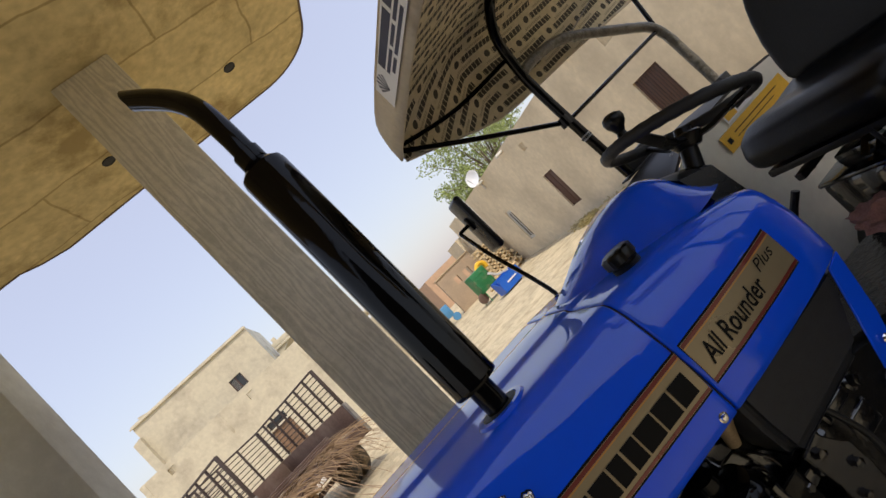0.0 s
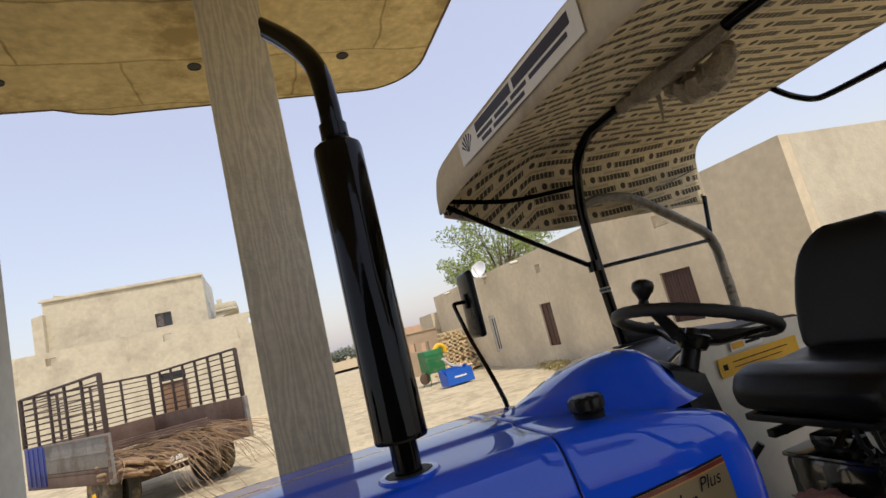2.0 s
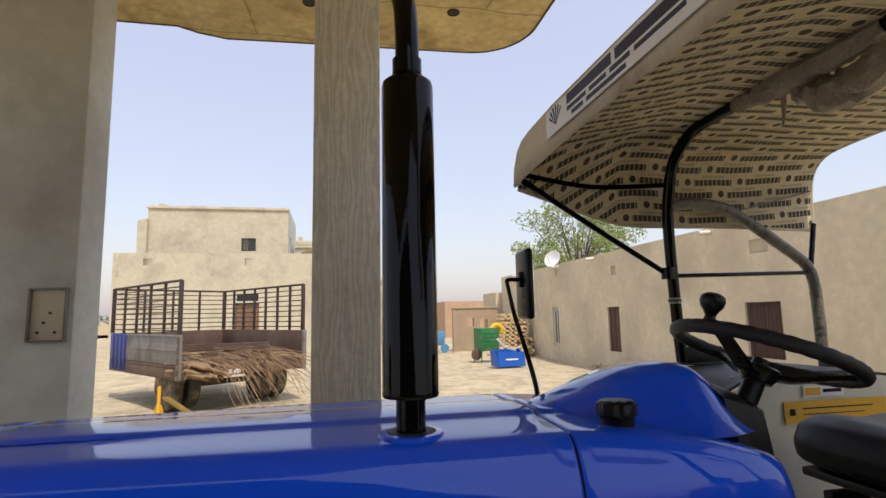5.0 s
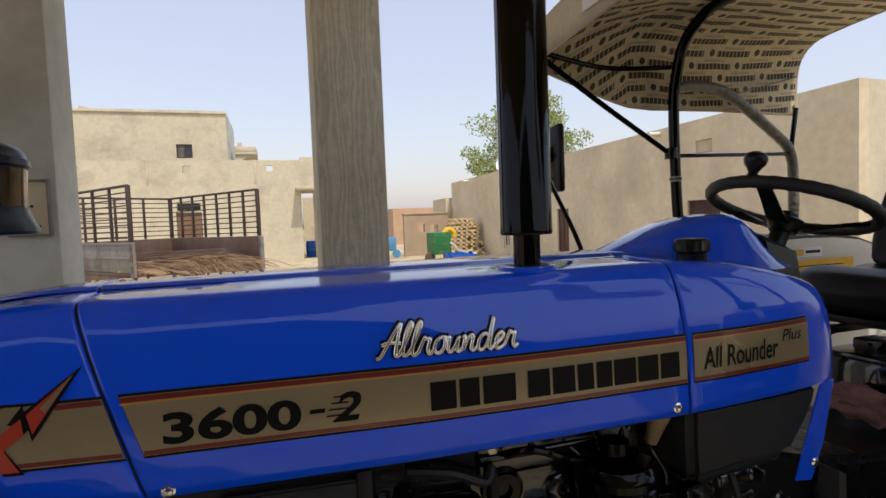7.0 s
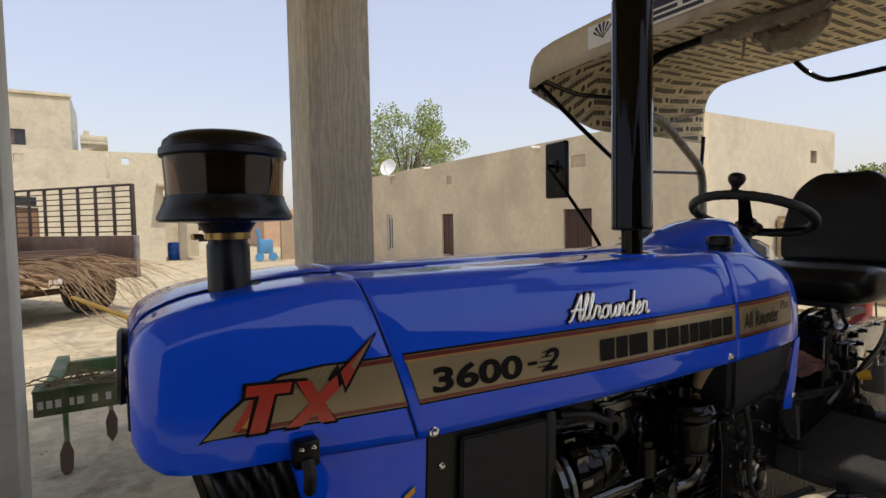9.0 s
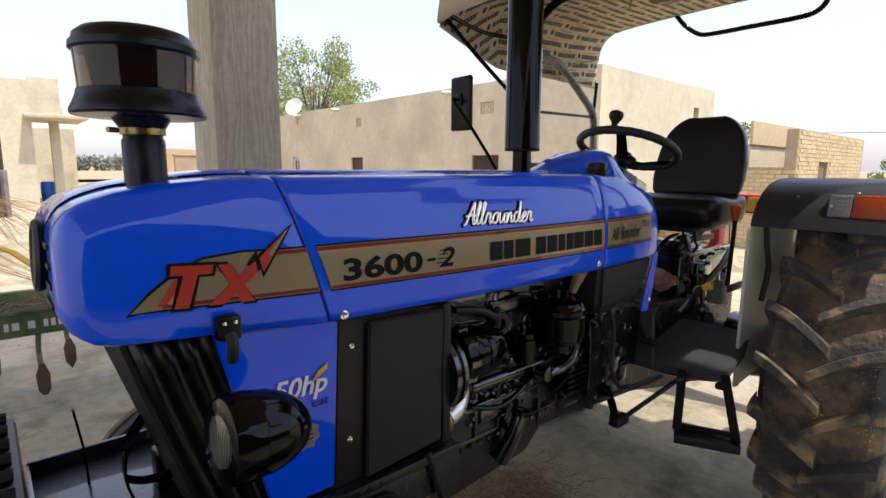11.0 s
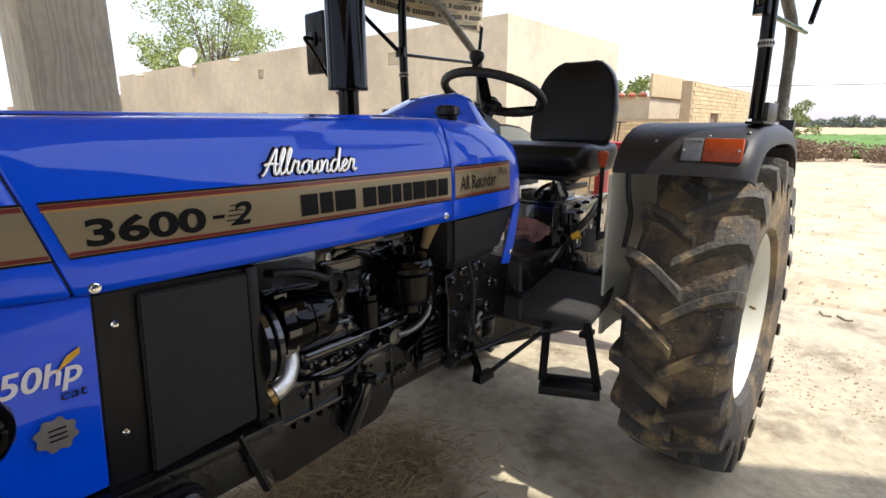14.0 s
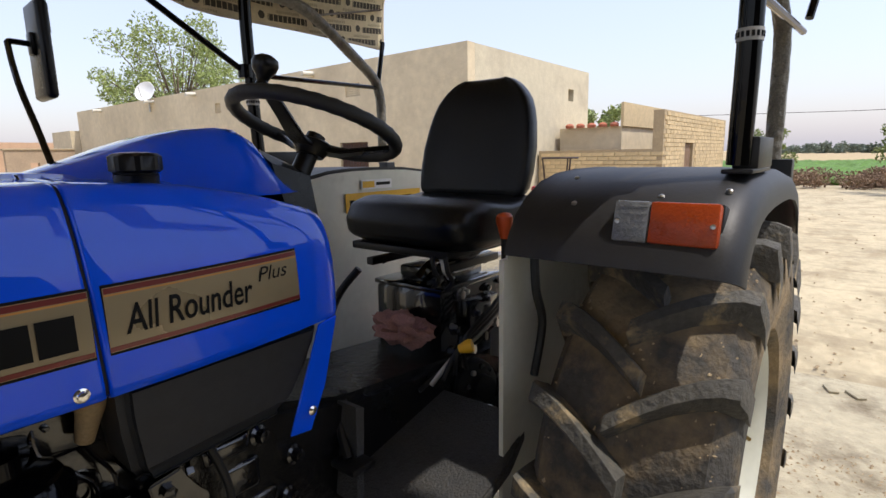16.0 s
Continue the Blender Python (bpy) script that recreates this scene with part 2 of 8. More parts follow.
def add_board_marks(m):
    """Faint joints of the shuttering boards, left in the cast concrete."""
    nt = m.node_tree
    link = nt.links.new
    tc = nt.nodes.new("ShaderNodeTexCoord")
    nz = nt.nodes.new("ShaderNodeTexNoise")
    nz.inputs["Scale"].default_value, nz.inputs["Detail"].default_value = 2.5, 5
    link(tc.outputs["Object"], nz.inputs["Vector"])
    ad = nt.nodes.new("ShaderNodeVectorMath")
    ad.operation = "MULTIPLY_ADD"
    ad.inputs[1].default_value = (0.12, 0.12, 0.0)
    link(nz.outputs["Color"], ad.inputs[0])
    link(tc.outputs["Object"], ad.inputs[2])
    bt = nt.nodes.new("ShaderNodeTexBrick")
    bt.inputs["Scale"].default_value = 1.0
    bt.inputs["Brick Width"].default_value, bt.inputs["Row Height"].default_value = 1.15, 0.62
    bt.inputs["Mortar Size"].default_value, bt.inputs["Mortar Smooth"].default_value = 0.012, 0.6
    bt.inputs["Color1"].default_value = (1.05, 1.05, 1.05, 1)
    bt.inputs["Color2"].default_value = (0.9, 0.9, 0.9, 1)
    bt.inputs["Mortar"].default_value = (0.62, 0.58, 0.5, 1)
    link(ad.outputs[0], bt.inputs["Vector"])
    b = nt.nodes["Principled BSDF"]
    old = b.inputs["Base Color"].links[0].from_socket
    mul = nt.nodes.new("ShaderNodeVectorMath")
    mul.operation = "MULTIPLY"
    link(old, mul.inputs[0])
    link(bt.outputs["Color"], mul.inputs[1])
    link(mul.outputs[0], b.inputs["Base Color"])


add_board_marks(SOFFIT)
RIMPAINT = material("soffit_edge_stain", (0.10, 0.07, 0.05), 0.9, var=0.3, scale=6)
PLASTER_TAN = material("tan_cement_plaster", (0.66, 0.56, 0.385), 0.92, var=0.15, scale=0.7, bump=0.35, bscale=16, dirt=(0.49, 0.41, 0.28), dirt_scale=0.6, dirt_at=0.57, dirt_soft=0.14)
PLASTER_PALE = material("pale_cement_plaster", (0.58, 0.52, 0.38), 0.92, var=0.13, scale=0.6, bump=0.35, bscale=16, dirt=(0.36, 0.31, 0.23), dirt_scale=0.6, dirt_at=0.59, dirt_soft=0.12)
BRICK = material("buff_brick", (0.56, 0.435, 0.25), 0.95, var=0.2, scale=9, bump=0.3, bscale=50, island=0.22)
MORTAR = material("mud_mortar", (0.40, 0.31, 0.19), 0.95, var=0.2, scale=5, bump=0.3, bscale=60)
CONCRETE = material("worn_concrete_floor", (0.40, 0.352, 0.238), 0.85, var=0.30, scale=1.5, bump=0.55, bscale=30, dirt=(0.18, 0.145, 0.088), dirt_scale=2.3, dirt_at=0.585, dirt_soft=0.075)
SAND = material("pale_sandy_ground", (0.47, 0.395, 0.25), 0.95, var=0.24, scale=0.9, bump=0.9, bscale=9, stretch=(0.8, 1.3, 1), dirt=(0.33, 0.265, 0.16), dirt_scale=1.3, dirt_at=0.58, dirt_soft=0.08)
# wheel tracks pressed into the sand
def add_tracks(m):
    nt = m.node_tree
    link = nt.links.new
    tc = nt.nodes.new("ShaderNodeTexCoord")
    mp = nt.nodes.new("ShaderNodeMapping")
    mp.inputs["Rotation"].default_value = (0, 0, radians(64))
    mp.inputs["Scale"].default_value = (1.0, 0.35, 1.0)
    link(tc.outputs["Object"], mp.inputs[0])
    w = nt.nodes.new("ShaderNodeTexWave")
    w.inputs["Scale"].default_value, w.inputs["Distortion"].default_value = 0.4, 16.0
    w.inputs["Detail"].default_value, w.inputs["Detail Scale"].default_value, w.inputs["Detail Roughness"].default_value = 5.0, 2.2, 0.7
    link(mp.outputs[0], w.inputs["Vector"])
    r = nt.nodes.new("ShaderNodeMapRange")
    r.inputs[1].default_value, r.inputs[2].default_value = 0.55, 0.95
    r.inputs[3].default_value, r.inputs[4].default_value = 1.02, 0.86
    link(w.outputs["Fac"], r.inputs[0])
    b = nt.nodes["Principled BSDF"]
    old = b.inputs["Base Color"].links[0].from_socket
    mul = nt.nodes.new("ShaderNodeVectorMath")
    mul.operation = "SCALE"
    link(old, mul.inputs[0])
    link(r.outputs[0], mul.inputs["Scale"])
    link(mul.outputs[0], b.inputs["Base Color"])


add_tracks(SAND)
# near-black surface of the added south wall, keeps its reflection in the paint dark
LIGHT_BLOCKER = material("dark_light_blocker", (0.075, 0.068, 0.06), 0.95, var=0.2, scale=1.0, bump=0.3, bscale=20)
SOIL = material("brown_soil", (0.27, 0.185, 0.12), 0.95, var=0.4, scale=3, bump=0.8, bscale=14)
CROP = material("green_crop", (0.10, 0.19, 0.035), 0.9, var=0.45, scale=0.8, bump=0.8, bscale=6)
STUBBLE = material("dry_stubble_field", (0.42, 0.32, 0.17), 0.95, var=0.2, scale=0.2, bump=0.3, bscale=3)
LEAF = material("tree_leaf", (0.25, 0.30, 0.095), 0.65, var=0.35, scale=2, island=0.45)
# leaves of the horizon trees: distance haze is mixed into this paler, greyer colour
LEAF_HAZED = material("haze_tinted_leaf", (0.17, 0.20, 0.15), 0.9, var=0.35, scale=0.8, island=0.3)
BARK = material("tree_bark", (0.16, 0.12, 0.08), 0.95, var=0.3, scale=6, bump=0.6, bscale=20)
STRAW = material("dry_straw", (0.25, 0.195, 0.105), 0.8, var=0.2, scale=20, island=0.85)
TWIG = material("dry_twigs", (0.27, 0.18, 0.10), 0.9, var=0.3, scale=10, island=0.35)
RUST = material("rusty_steel", (0.115, 0.07, 0.05), 0.75, 0.2, var=0.35, scale=2.5, bump=0.2, bscale=40, dirt=(0.17, 0.12, 0.09), dirt_scale=2, dirt_at=0.55)
CAGE = material("dark_rusty_bars", (0.05, 0.033, 0.027), 0.7, var=0.4, scale=9)
TRAILER_GREY = material("worn_grey_steel", (0.22, 0.21, 0.19), 0.6, 0.2, var=0.25, scale=2.2, dirt=(0.12, 0.09, 0.07), dirt_scale=1.6, dirt_at=0.6)
TRAILER_BLUE = material("worn_dark_blue_paint", (0.02, 0.035, 0.20), 0.5, var=0.25, scale=3)
WOOD = material("weathered_brown_wood", (0.17, 0.10, 0.055), 0.75, var=0.3, scale=3, stretch=(1, 1, 0.15), bump=0.3, bscale=30)
DOORBROWN = material("dark_brown_door_paint", (0.085, 0.04, 0.026), 0.6, var=0.2, scale=3)
DARKGLASS = material("dark_window_glass", (0.03, 0.032, 0.036), 0.1, var=0.2)
FRAMEWHITE = material("white_window_frame", (0.55, 0.54, 0.5), 0.6, var=0.1)
GREEN = material("green_machine_paint", (0.02, 0.17, 0.055), 0.5, var=0.2, scale=4, dirt=(0.2, 0.17, 0.1), dirt_scale=4, dirt_at=0.65)
PLOUGH_GREEN = material("dusty_green_paint", (0.075, 0.15, 0.055), 0.65, var=0.25, scale=5, dirt=(0.28, 0.24, 0.16), dirt_scale=5, dirt_at=0.55)
BUCKET_BLUE = material("bright_blue_paint", (0.01, 0.10, 0.48), 0.45, var=0.12, scale=3)
PIPEWHITE = material("pale_drain_pipe", (0.62, 0.58, 0.48), 0.6, var=0.1)


# ---- mesh helpers ----
def thing(name, at=(0, 0, 0), turn=0.0, label="", category="", group="", kind=""):
    ob = new(name)
    ob.empty_display_size = 0.1
    ob.matrix_basis = pose(*at, 0, 0, turn)
    return tagged(ob, label, category, group, kind)


def part(name, bm, mat, parent=None, label="", smooth=35, kind=""):
    me = bpy.data.meshes.new(name)
    bmesh.ops.recalc_face_normals(bm, faces=bm.faces)
    bm.to_mesh(me)
    bm.free()
    for one in mat if isinstance(mat, (list, tuple)) else [mat]:
        me.materials.append(one)
    if smooth:
        me.shade_smooth()
        me.set_sharp_from_angle(angle=radians(smooth))
    ob = new(name, me)
    ob.parent = parent
    return tagged(ob, label, kind=kind)


def solid(name, bm, mat, label, category, group="", kind="", smooth=35):
    return tagged(part(name, bm, mat, None, "", smooth), label, category, group, kind)


def mesh_object(name, verts, faces, mat, parent=None, label="", kind="", smooth=0):
    me = bpy.data.meshes.new(name)
    me.from_pydata(verts, [], faces)
    me.materials.append(mat)
    if smooth:
        me.shade_smooth()
        me.set_sharp_from_angle(angle=radians(smooth))
    ob = new(name, me)
    ob.parent = parent
    return tagged(ob, label, kind=kind)


def box(bm, lo, hi, bevel=0.0, m=None, seg=2):
    """A box between two corners, with rounded edges."""
    r = bmesh.ops.create_cube(bm, size=1)
    vs = r["verts"]
    for v in vs:
        v.co = Vector([(lo[k] + hi[k]) / 2 + v.co[k] * (hi[k] - lo[k]) for k in range(3)])
    if m:
        bmesh.ops.transform(bm, matrix=m, verts=vs)
    if bevel:
        es = list({e for v in vs for e in v.link_edges})
        bmesh.ops.bevel(bm, geom=es, offset=bevel, segments=seg, affect="EDGES", profile=0.5)
    return bm


def frame_at(d):
    d = Vector(d).normalized()
    a = Vector((0, 0, 1)) if abs(d.z) < 0.9 else Vector((1, 0, 0))
    u = d.cross(a).normalized()
    return u, d.cross(u).normalized()


def loft(bm, rings, closed=True, caps=True):
    rows = [[bm.verts.new(p) for p in ring] for ring in rings]
    n = len(rows[0])
    for a, b in zip(rows, rows[1:]):
        for k in range(n if closed else n - 1):
            bm.faces.new((a[k], a[(k + 1) % n], b[(k + 1) % n], b[k]))
    if caps and closed:
        bm.faces.new(rows[0][::-1])
        bm.faces.new(rows[-1])
    return bm


def cyl(bm, p, q, r, r2=None, n=16):
    p, q = Vector(p), Vector(q)
    u, v = frame_at(q - p)
    r2 = r if r2 is None else r2
    rings = [[c + u * math.cos(k * math.tau / n) * s + v * math.sin(k * math.tau / n) * s for k in range(n)] for c, s in ((p, r), (q, r2))]
    return loft(bm, rings)


def lathe(bm, axis_at, axis, profile, n=28):
    """Turns (along, radius) pairs round an axis."""
    o, d = Vector(axis_at), Vector(axis).normalized()
    u, v = frame_at(d)
    return loft(bm, [[o + d * a + (u * math.cos(k * math.tau / n) + v * math.sin(k * math.tau / n)) * max(r, 1e-4) for k in range(n)] for a, r in profile])


def smooth_path(pts, steps=6):
    pts = [Vector(p) for p in pts]
    out = []
    for i in range(len(pts) - 1):
        p0, p1, p2, p3 = pts[max(i - 1, 0)], pts[i], pts[i + 1], pts[min(i + 2, len(pts) - 1)]
        for s in range(steps):
            t = s / steps
            out.append(0.5 * ((2 * p1) + (p2 - p0) * t + (2 * p0 - 5 * p1 + 4 * p2 - p3) * t * t + (3 * p1 - p0 - 3 * p2 + p3) * t ** 3))
    return out + [pts[-1]]


def tube(bm, pts, r, n=10, steps=5, rough=0.0):
    """A round bar along a smooth line through the points; r may be a list of radii."""
    path = smooth_path(pts, steps) if steps > 1 else [Vector(p) for p in pts]
    m = len(path)
    u = None
    rings = []
    for i, p in enumerate(path):
        d = (path[min(i + 1, m - 1)] - path[max(i - 1, 0)]).normalized()
        if u is None:
            u, v = frame_at(d)
        else:
            u = (u - d * u.dot(d)).normalized()
            v = d.cross(u)
        rad = r if isinstance(r, (int, float)) else float(np.interp(i / (m - 1), np.linspace(0, 1, len(r)), r))
        ring = []
        for k in range(n):
            s = rad * (1 + rough * noise.noise(Vector((i * 0.7, math.cos(k * math.tau / n) * 1.5, math.sin(k * math.tau / n) * 1.5)) + p * 9))
            ring.append(p + u * math.cos(k * math.tau / n) * s + v * math.sin(k * math.tau / n) * s)
        rings.append(ring)
    return loft(bm, rings)


def plate(bm, outline, depth):
    """A flat plate from an outline (3D points in one plane) and a depth vector."""
    d = Vector(depth)
    loft(bm, [[Vector(p) for p in outline], [Vector(p) + d for p in outline]])
    return bm


def strip_bar(bm, pts, w, h, up=(0, 0, 1)):
    """A flat bar of width w (sideways) and height h along straight pieces."""
    pts = [Vector(p) for p in pts]
    rings = []
    for i, p in enumerate(pts):
        d = (pts[min(i + 1, len(pts) - 1)] - pts[max(i - 1, 0)]).normalized()
        s = d.cross(Vector(up)).normalized()
        t = s.cross(d).normalized()
        rings.append([p + s * w / 2 + t * h / 2, p - s * w / 2 + t * h / 2, p - s * w / 2 - t * h / 2, p + s * w / 2 - t * h / 2])
    return loft(bm, rings)


def B():
    return bmesh.new()


def glyphs(text, size=1.0, shear=0.0, spacing=1.0, depth=0.0, weight=0.0):
    """The mesh of a line of text in the built-in font, as vertices in its own plane and faces."""
    cu = bpy.data.curves.new("lettering", "FONT")
    cu.body, cu.size, cu.shear, cu.space_character, cu.extrude, cu.offset = text, size, shear, spacing, depth, weight
    cu.resolution_u = 4
    ob = new("lettering", cu)
    bpy.context.view_layer.update()
    me = bpy.data.meshes.new_from_object(ob.evaluated_get(bpy.context.evaluated_depsgraph_get()))
    vs = [v.co.copy() for v in me.vertices]
    fs = [tuple(p.vertices) for p in me.polygons]
    bpy.data.objects.remove(ob)
    bpy.data.curves.remove(cu)
    bpy.data.meshes.remove(me)
    return vs, fs


# ---- ground, floor and fields ----
def sheet(name, x0, x1, y0, y1, z, nx, ny, mat, amp=0.0, size=1.0, **tags):
    xs = np.linspace(x0, x1, nx + 1)
    ys = np.linspace(y0, y1, ny + 1)
    vs = [(x, y, z + amp * noise.noise(Vector((x / size, y / size, 0.3))) + 0.5 * amp * noise.noise(Vector((x * 3 / size, y * 3 / size, 1.7)))) for y in ys for x in xs]
    fs = [(j * (nx + 1) + i, j * (nx + 1) + i + 1, (j + 1) * (nx + 1) + i + 1, (j + 1) * (nx + 1) + i) for j in range(ny) for i in range(nx)]
    return tagged(mesh_object(name, vs, fs, mat, smooth=60), **tags)


def ground_sheet():
    axis = sorted(set([-3000, -1500, -700, -300, -150, -80, -50] + list(np.arange(-36, -8, 0.8).round(2)) + list(np.arange(-8, 16, 0.22).round(2)) + list(np.arange(16, 50.1, 0.8).round(2)) + [60, 80, 150, 300, 700, 1500, 3000]))
    n = len(axis)
    vs = []
    for y in axis:
        for x in axis:
            near = max(abs(x), abs(y)) < 50
            z = -0.035
            if near:
                z += 0.035 * noise.noise(Vector((x / 2.6, y / 2.6, 0.1))) + 0.02 * noise.noise(Vector((x / 0.9, y / 0.9, 4.1)))
                z += 0.022 * noise.noise(Vector((x / 0.45, y / 0.75, 2.3))) * (0.6 + noise.noise(Vector((x / 5, y / 5, 9.1))))
                z -= 0.03 * math.exp(-((abs(y - 0.30 * x + 2.4 + 0.5 * math.sin(x * 0.4)) - 0.7) / 0.16) ** 2) * (1 if x > 4 else 0)
                if -7 < x < 5.4 and -6.6 < y < 4.0:
                    z = min(z, -0.03)
            vs.append((x, y, z))
    fs = [(j * n + i, j * n + i + 1, (j + 1) * n + i + 1, (j + 1) * n + i) for j in range(n - 1) for i in range(n - 1)]
    return tagged(mesh_object("ground", vs, fs, SAND, smooth=60), "pale sandy trodden earth yard reaching the horizon", "ground", kind="structure")


ground_sheet()
bm = B()
plate(bm, [(-6.3, -5.8, 0), (4.45, -5.8, 0), (4.55, -1.4, 0), (4.5, -0.6, 0), (4.4, 0.6, 0), (3.2, 2.3, 0), (1.9, 3.3, 0), (-6.3, 3.5, 0)], (0, 0, -0.12))
solid("floor", bm, CONCRETE, "worn grey concrete shed floor with damp stains", "floor", kind="structure", smooth=0)
sheet("crop_field", 34, 75, -40, 26, 0.22, 120, 160, CROP, 0.28, 0.5, label="field of low green crop beyond the yard", category="field", kind="stuff")
sheet("crop_verge", 29, 33, -30, 9, 0.08, 50, 120, CROP, 0.3, 0.35, label="strip of low green fodder at the yard edge", category="field", kind="stuff")
sheet("stubble_field_east", 75.5, 900, -500, 400, 0.25, 40, 40, STUBBLE, 0.1, 20, label="dry brown stubble field", category="field", kind="stuff")
sheet("stubble_field_north", -200, 260, 62, 700, 0.25, 40, 40, STUBBLE, 0.1, 20, label="dry tan stubble field", category="field", kind="stuff")


# ---- shed ----
def arc(cx, cy, r, a0, a1, n, z=0.0):
    return [(cx + r * math.cos(radians(a0 + (a1 - a0) * k / n)), cy + r * math.sin(radians(a0 + (a1 - a0) * k / n)), z) for k in range(n + 1)]


SLAB_Z = 4.02
# the southern outline and its east wing are unseen, added to steer shade and skylight
outline = [(x, y, SLAB_Z) for x, y in ((3.25, -5.6), (5.6, -6.6), (6.6, -6.5), (6.6, -5.7), (3.7, -5.1), (2.95, -4.0), (2.6, -3.33), (2.32, -2.86), (2.05, -2.6), (1.78, -2.5), (1.52, -2.45))] + arc(1.08, 2.58, 0.48, 0, 84, 9, SLAB_Z) + [(0.4, 3.09, SLAB_Z), (-0.3, 3.12, SLAB_Z), (-0.88, 3.15, SLAB_Z), (-1.08, 3.09, SLAB_Z), (-1.22, 3.01, SLAB_Z), (-4.6, 3.0, SLAB_Z), (-4.6, -4.4, SLAB_Z), (-0.5, -4.4, SLAB_Z), (0.2, -3.45, SLAB_Z), (2.2, -3.45, SLAB_Z)]
bm = B()
plate(bm, outline, (0, 0, 0.16))
solid("ceiling", bm, SOFFIT, "yellowed patchy concrete roof slab with rounded corner and added unseen south part for shade", "ceiling", kind="structure", smooth=40)
bm = B()
strip_bar(bm, [(x, y, z + 0.012) for x, y, z in outline[:-2]], 0.02, 0.03)
solid("trim_slab_edge", bm, RIMPAINT, "dark stained drip edge of the roof slab", "trim", kind="structure")
for hx, hy in ((0.864, 2.474), (-0.20, 2.524), (-1.40, 2.59)):
    hole = thing("conduit_hole", (hx, hy, SLAB_Z), label="dark round conduit hole in the concrete soffit", category="conduit", group="soffit holes")
    bm = B()
    lathe(bm, (0, 0, 0), (0, 0, -1), [(0.003, 0.001), (0.003, 0.040), (0.007, 0.042), (0.008, 0.046), (-0.004, 0.050)], 20)
    part("sleeve", bm, RUBBER, hole)

bm = B()
box(bm, (-0.12, 1.66, 0.0), (0.24, 2.02, SLAB_Z - 0.002), 0.012)
solid("column", bm, PLASTER_COLUMN, "square plastered column with wavy combed grain", "column", kind="structure")
bm = B()
box(bm, (-2.12, 2.26, 0.0), (-1.48, 2.6, SLAB_Z - 0.002), 0.015)
pier = solid("wall_pier", bm, PLASTER_GREY, "grey cement plastered pier", "wall", kind="structure")
sw = thing("switch_box", (-1.61, 2.26, 1.79), label="open empty recessed metal switch box in the plaster", category="switch box")
bm = B()
for lo, hi in (((-0.1, -0.03, -0.155), (-0.088, 0.0, 0.155)), ((0.088, -0.03, -0.155), (0.1, 0.0, 0.155)), ((-0.088, -0.03, 0.143), (0.088, 0.0, 0.155)), ((-0.088, -0.03, -0.155), (0.088, 0.0, -0.143))):
    box(bm, lo, hi, 0.002)
part("rim", bm, TRAILER_GREY, sw, "dull grey steel rim")
bm = B()
box(bm, (-0.087, -0.004, -0.142), (0.087, -0.002, 0.142))
part("back_plate", bm, PLASTER_PALE, sw, "pale dusty back plate")
for k in range(4):
    bm = B()
    cyl(bm, (-0.05 + 0.03 * k, -0.012, -0.10 + 0.055 * (k % 3)), (-0.05 + 0.03 * k, -0.004, -0.10 + 0.055 * (k % 3)), 0.008, n=10)
    part("screw", bm, CAGE, sw)
# added wall behind the camera: holds back light, its slope softens the bonnet reflection
bm = B()
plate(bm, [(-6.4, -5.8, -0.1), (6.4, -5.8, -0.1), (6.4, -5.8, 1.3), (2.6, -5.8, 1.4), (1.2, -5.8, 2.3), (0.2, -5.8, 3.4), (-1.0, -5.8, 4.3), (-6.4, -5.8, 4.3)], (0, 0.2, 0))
solid("wall_south_added", bm, LIGHT_BLOCKER, "unseen dark wall added to block light, top sloped to shape reflections", "wall", kind="structure")


# ---- buildings ----
def wall(bm, p, q, thick, z0, z1, openings=()):
    """A wall from p to q (plan), its thickness to the left of the way, with openings (from, to, sill, head) through it."""
    p, q = Vector((*p, 0)), Vector((*q, 0))
    d = (q - p).normalized()
    nrm = Vector((-d.y, d.x, 0))
    us = sorted({0, (q - p).length, *[u for o in openings for u in o[:2]]})
    zs = sorted({z0, z1, *[z for o in openings for z in o[2:]]})
    nu, nz = len(us) - 1, len(zs) - 1

    def full(i, k):
        if not (0 <= i < nu and 0 <= k < nz):
            return False
        um, zm = (us[i] + us[i + 1]) / 2, (zs[k] + zs[k + 1]) / 2
        return not any(o[0] < um < o[1] and o[2] < zm < o[3] for o in openings)

    made = {}

    def vert(i, k, side):
        if (i, k, side) not in made:
            made[i, k, side] = bm.verts.new(p + d * us[i] + nrm * (thick * side) + Vector((0, 0, zs[k])))
        return made[i, k, side]

    for i in range(nu):
        for k in range(nz):
            if not full(i, k):
                continue
            for side in (0, 1):
                bm.faces.new([vert(*c, side) for c in ((i, k), (i + 1, k), (i + 1, k + 1), (i, k + 1))])
            for a, b, n in (((i, k), (i, k + 1), (i - 1, k)), ((i + 1, k), (i + 1, k + 1), (i + 1, k)), ((i, k), (i + 1, k), (i, k - 1)), ((i, k + 1), (i + 1, k + 1), (i, k + 1))):
                if not full(*n):
                    bm.faces.new((vert(*a, 0), vert(*b, 0), vert(*b, 1), vert(*a, 1)))


def louvre_vent(parent, at, w, h, face, n=4):
    """A pierced cement vent with a lattice, facing -x or -y."""
    vent = part("vent", grid_bars(at, w, h, face, n), PLASTER_TAN, parent, "pierced cement vent block")
    return vent


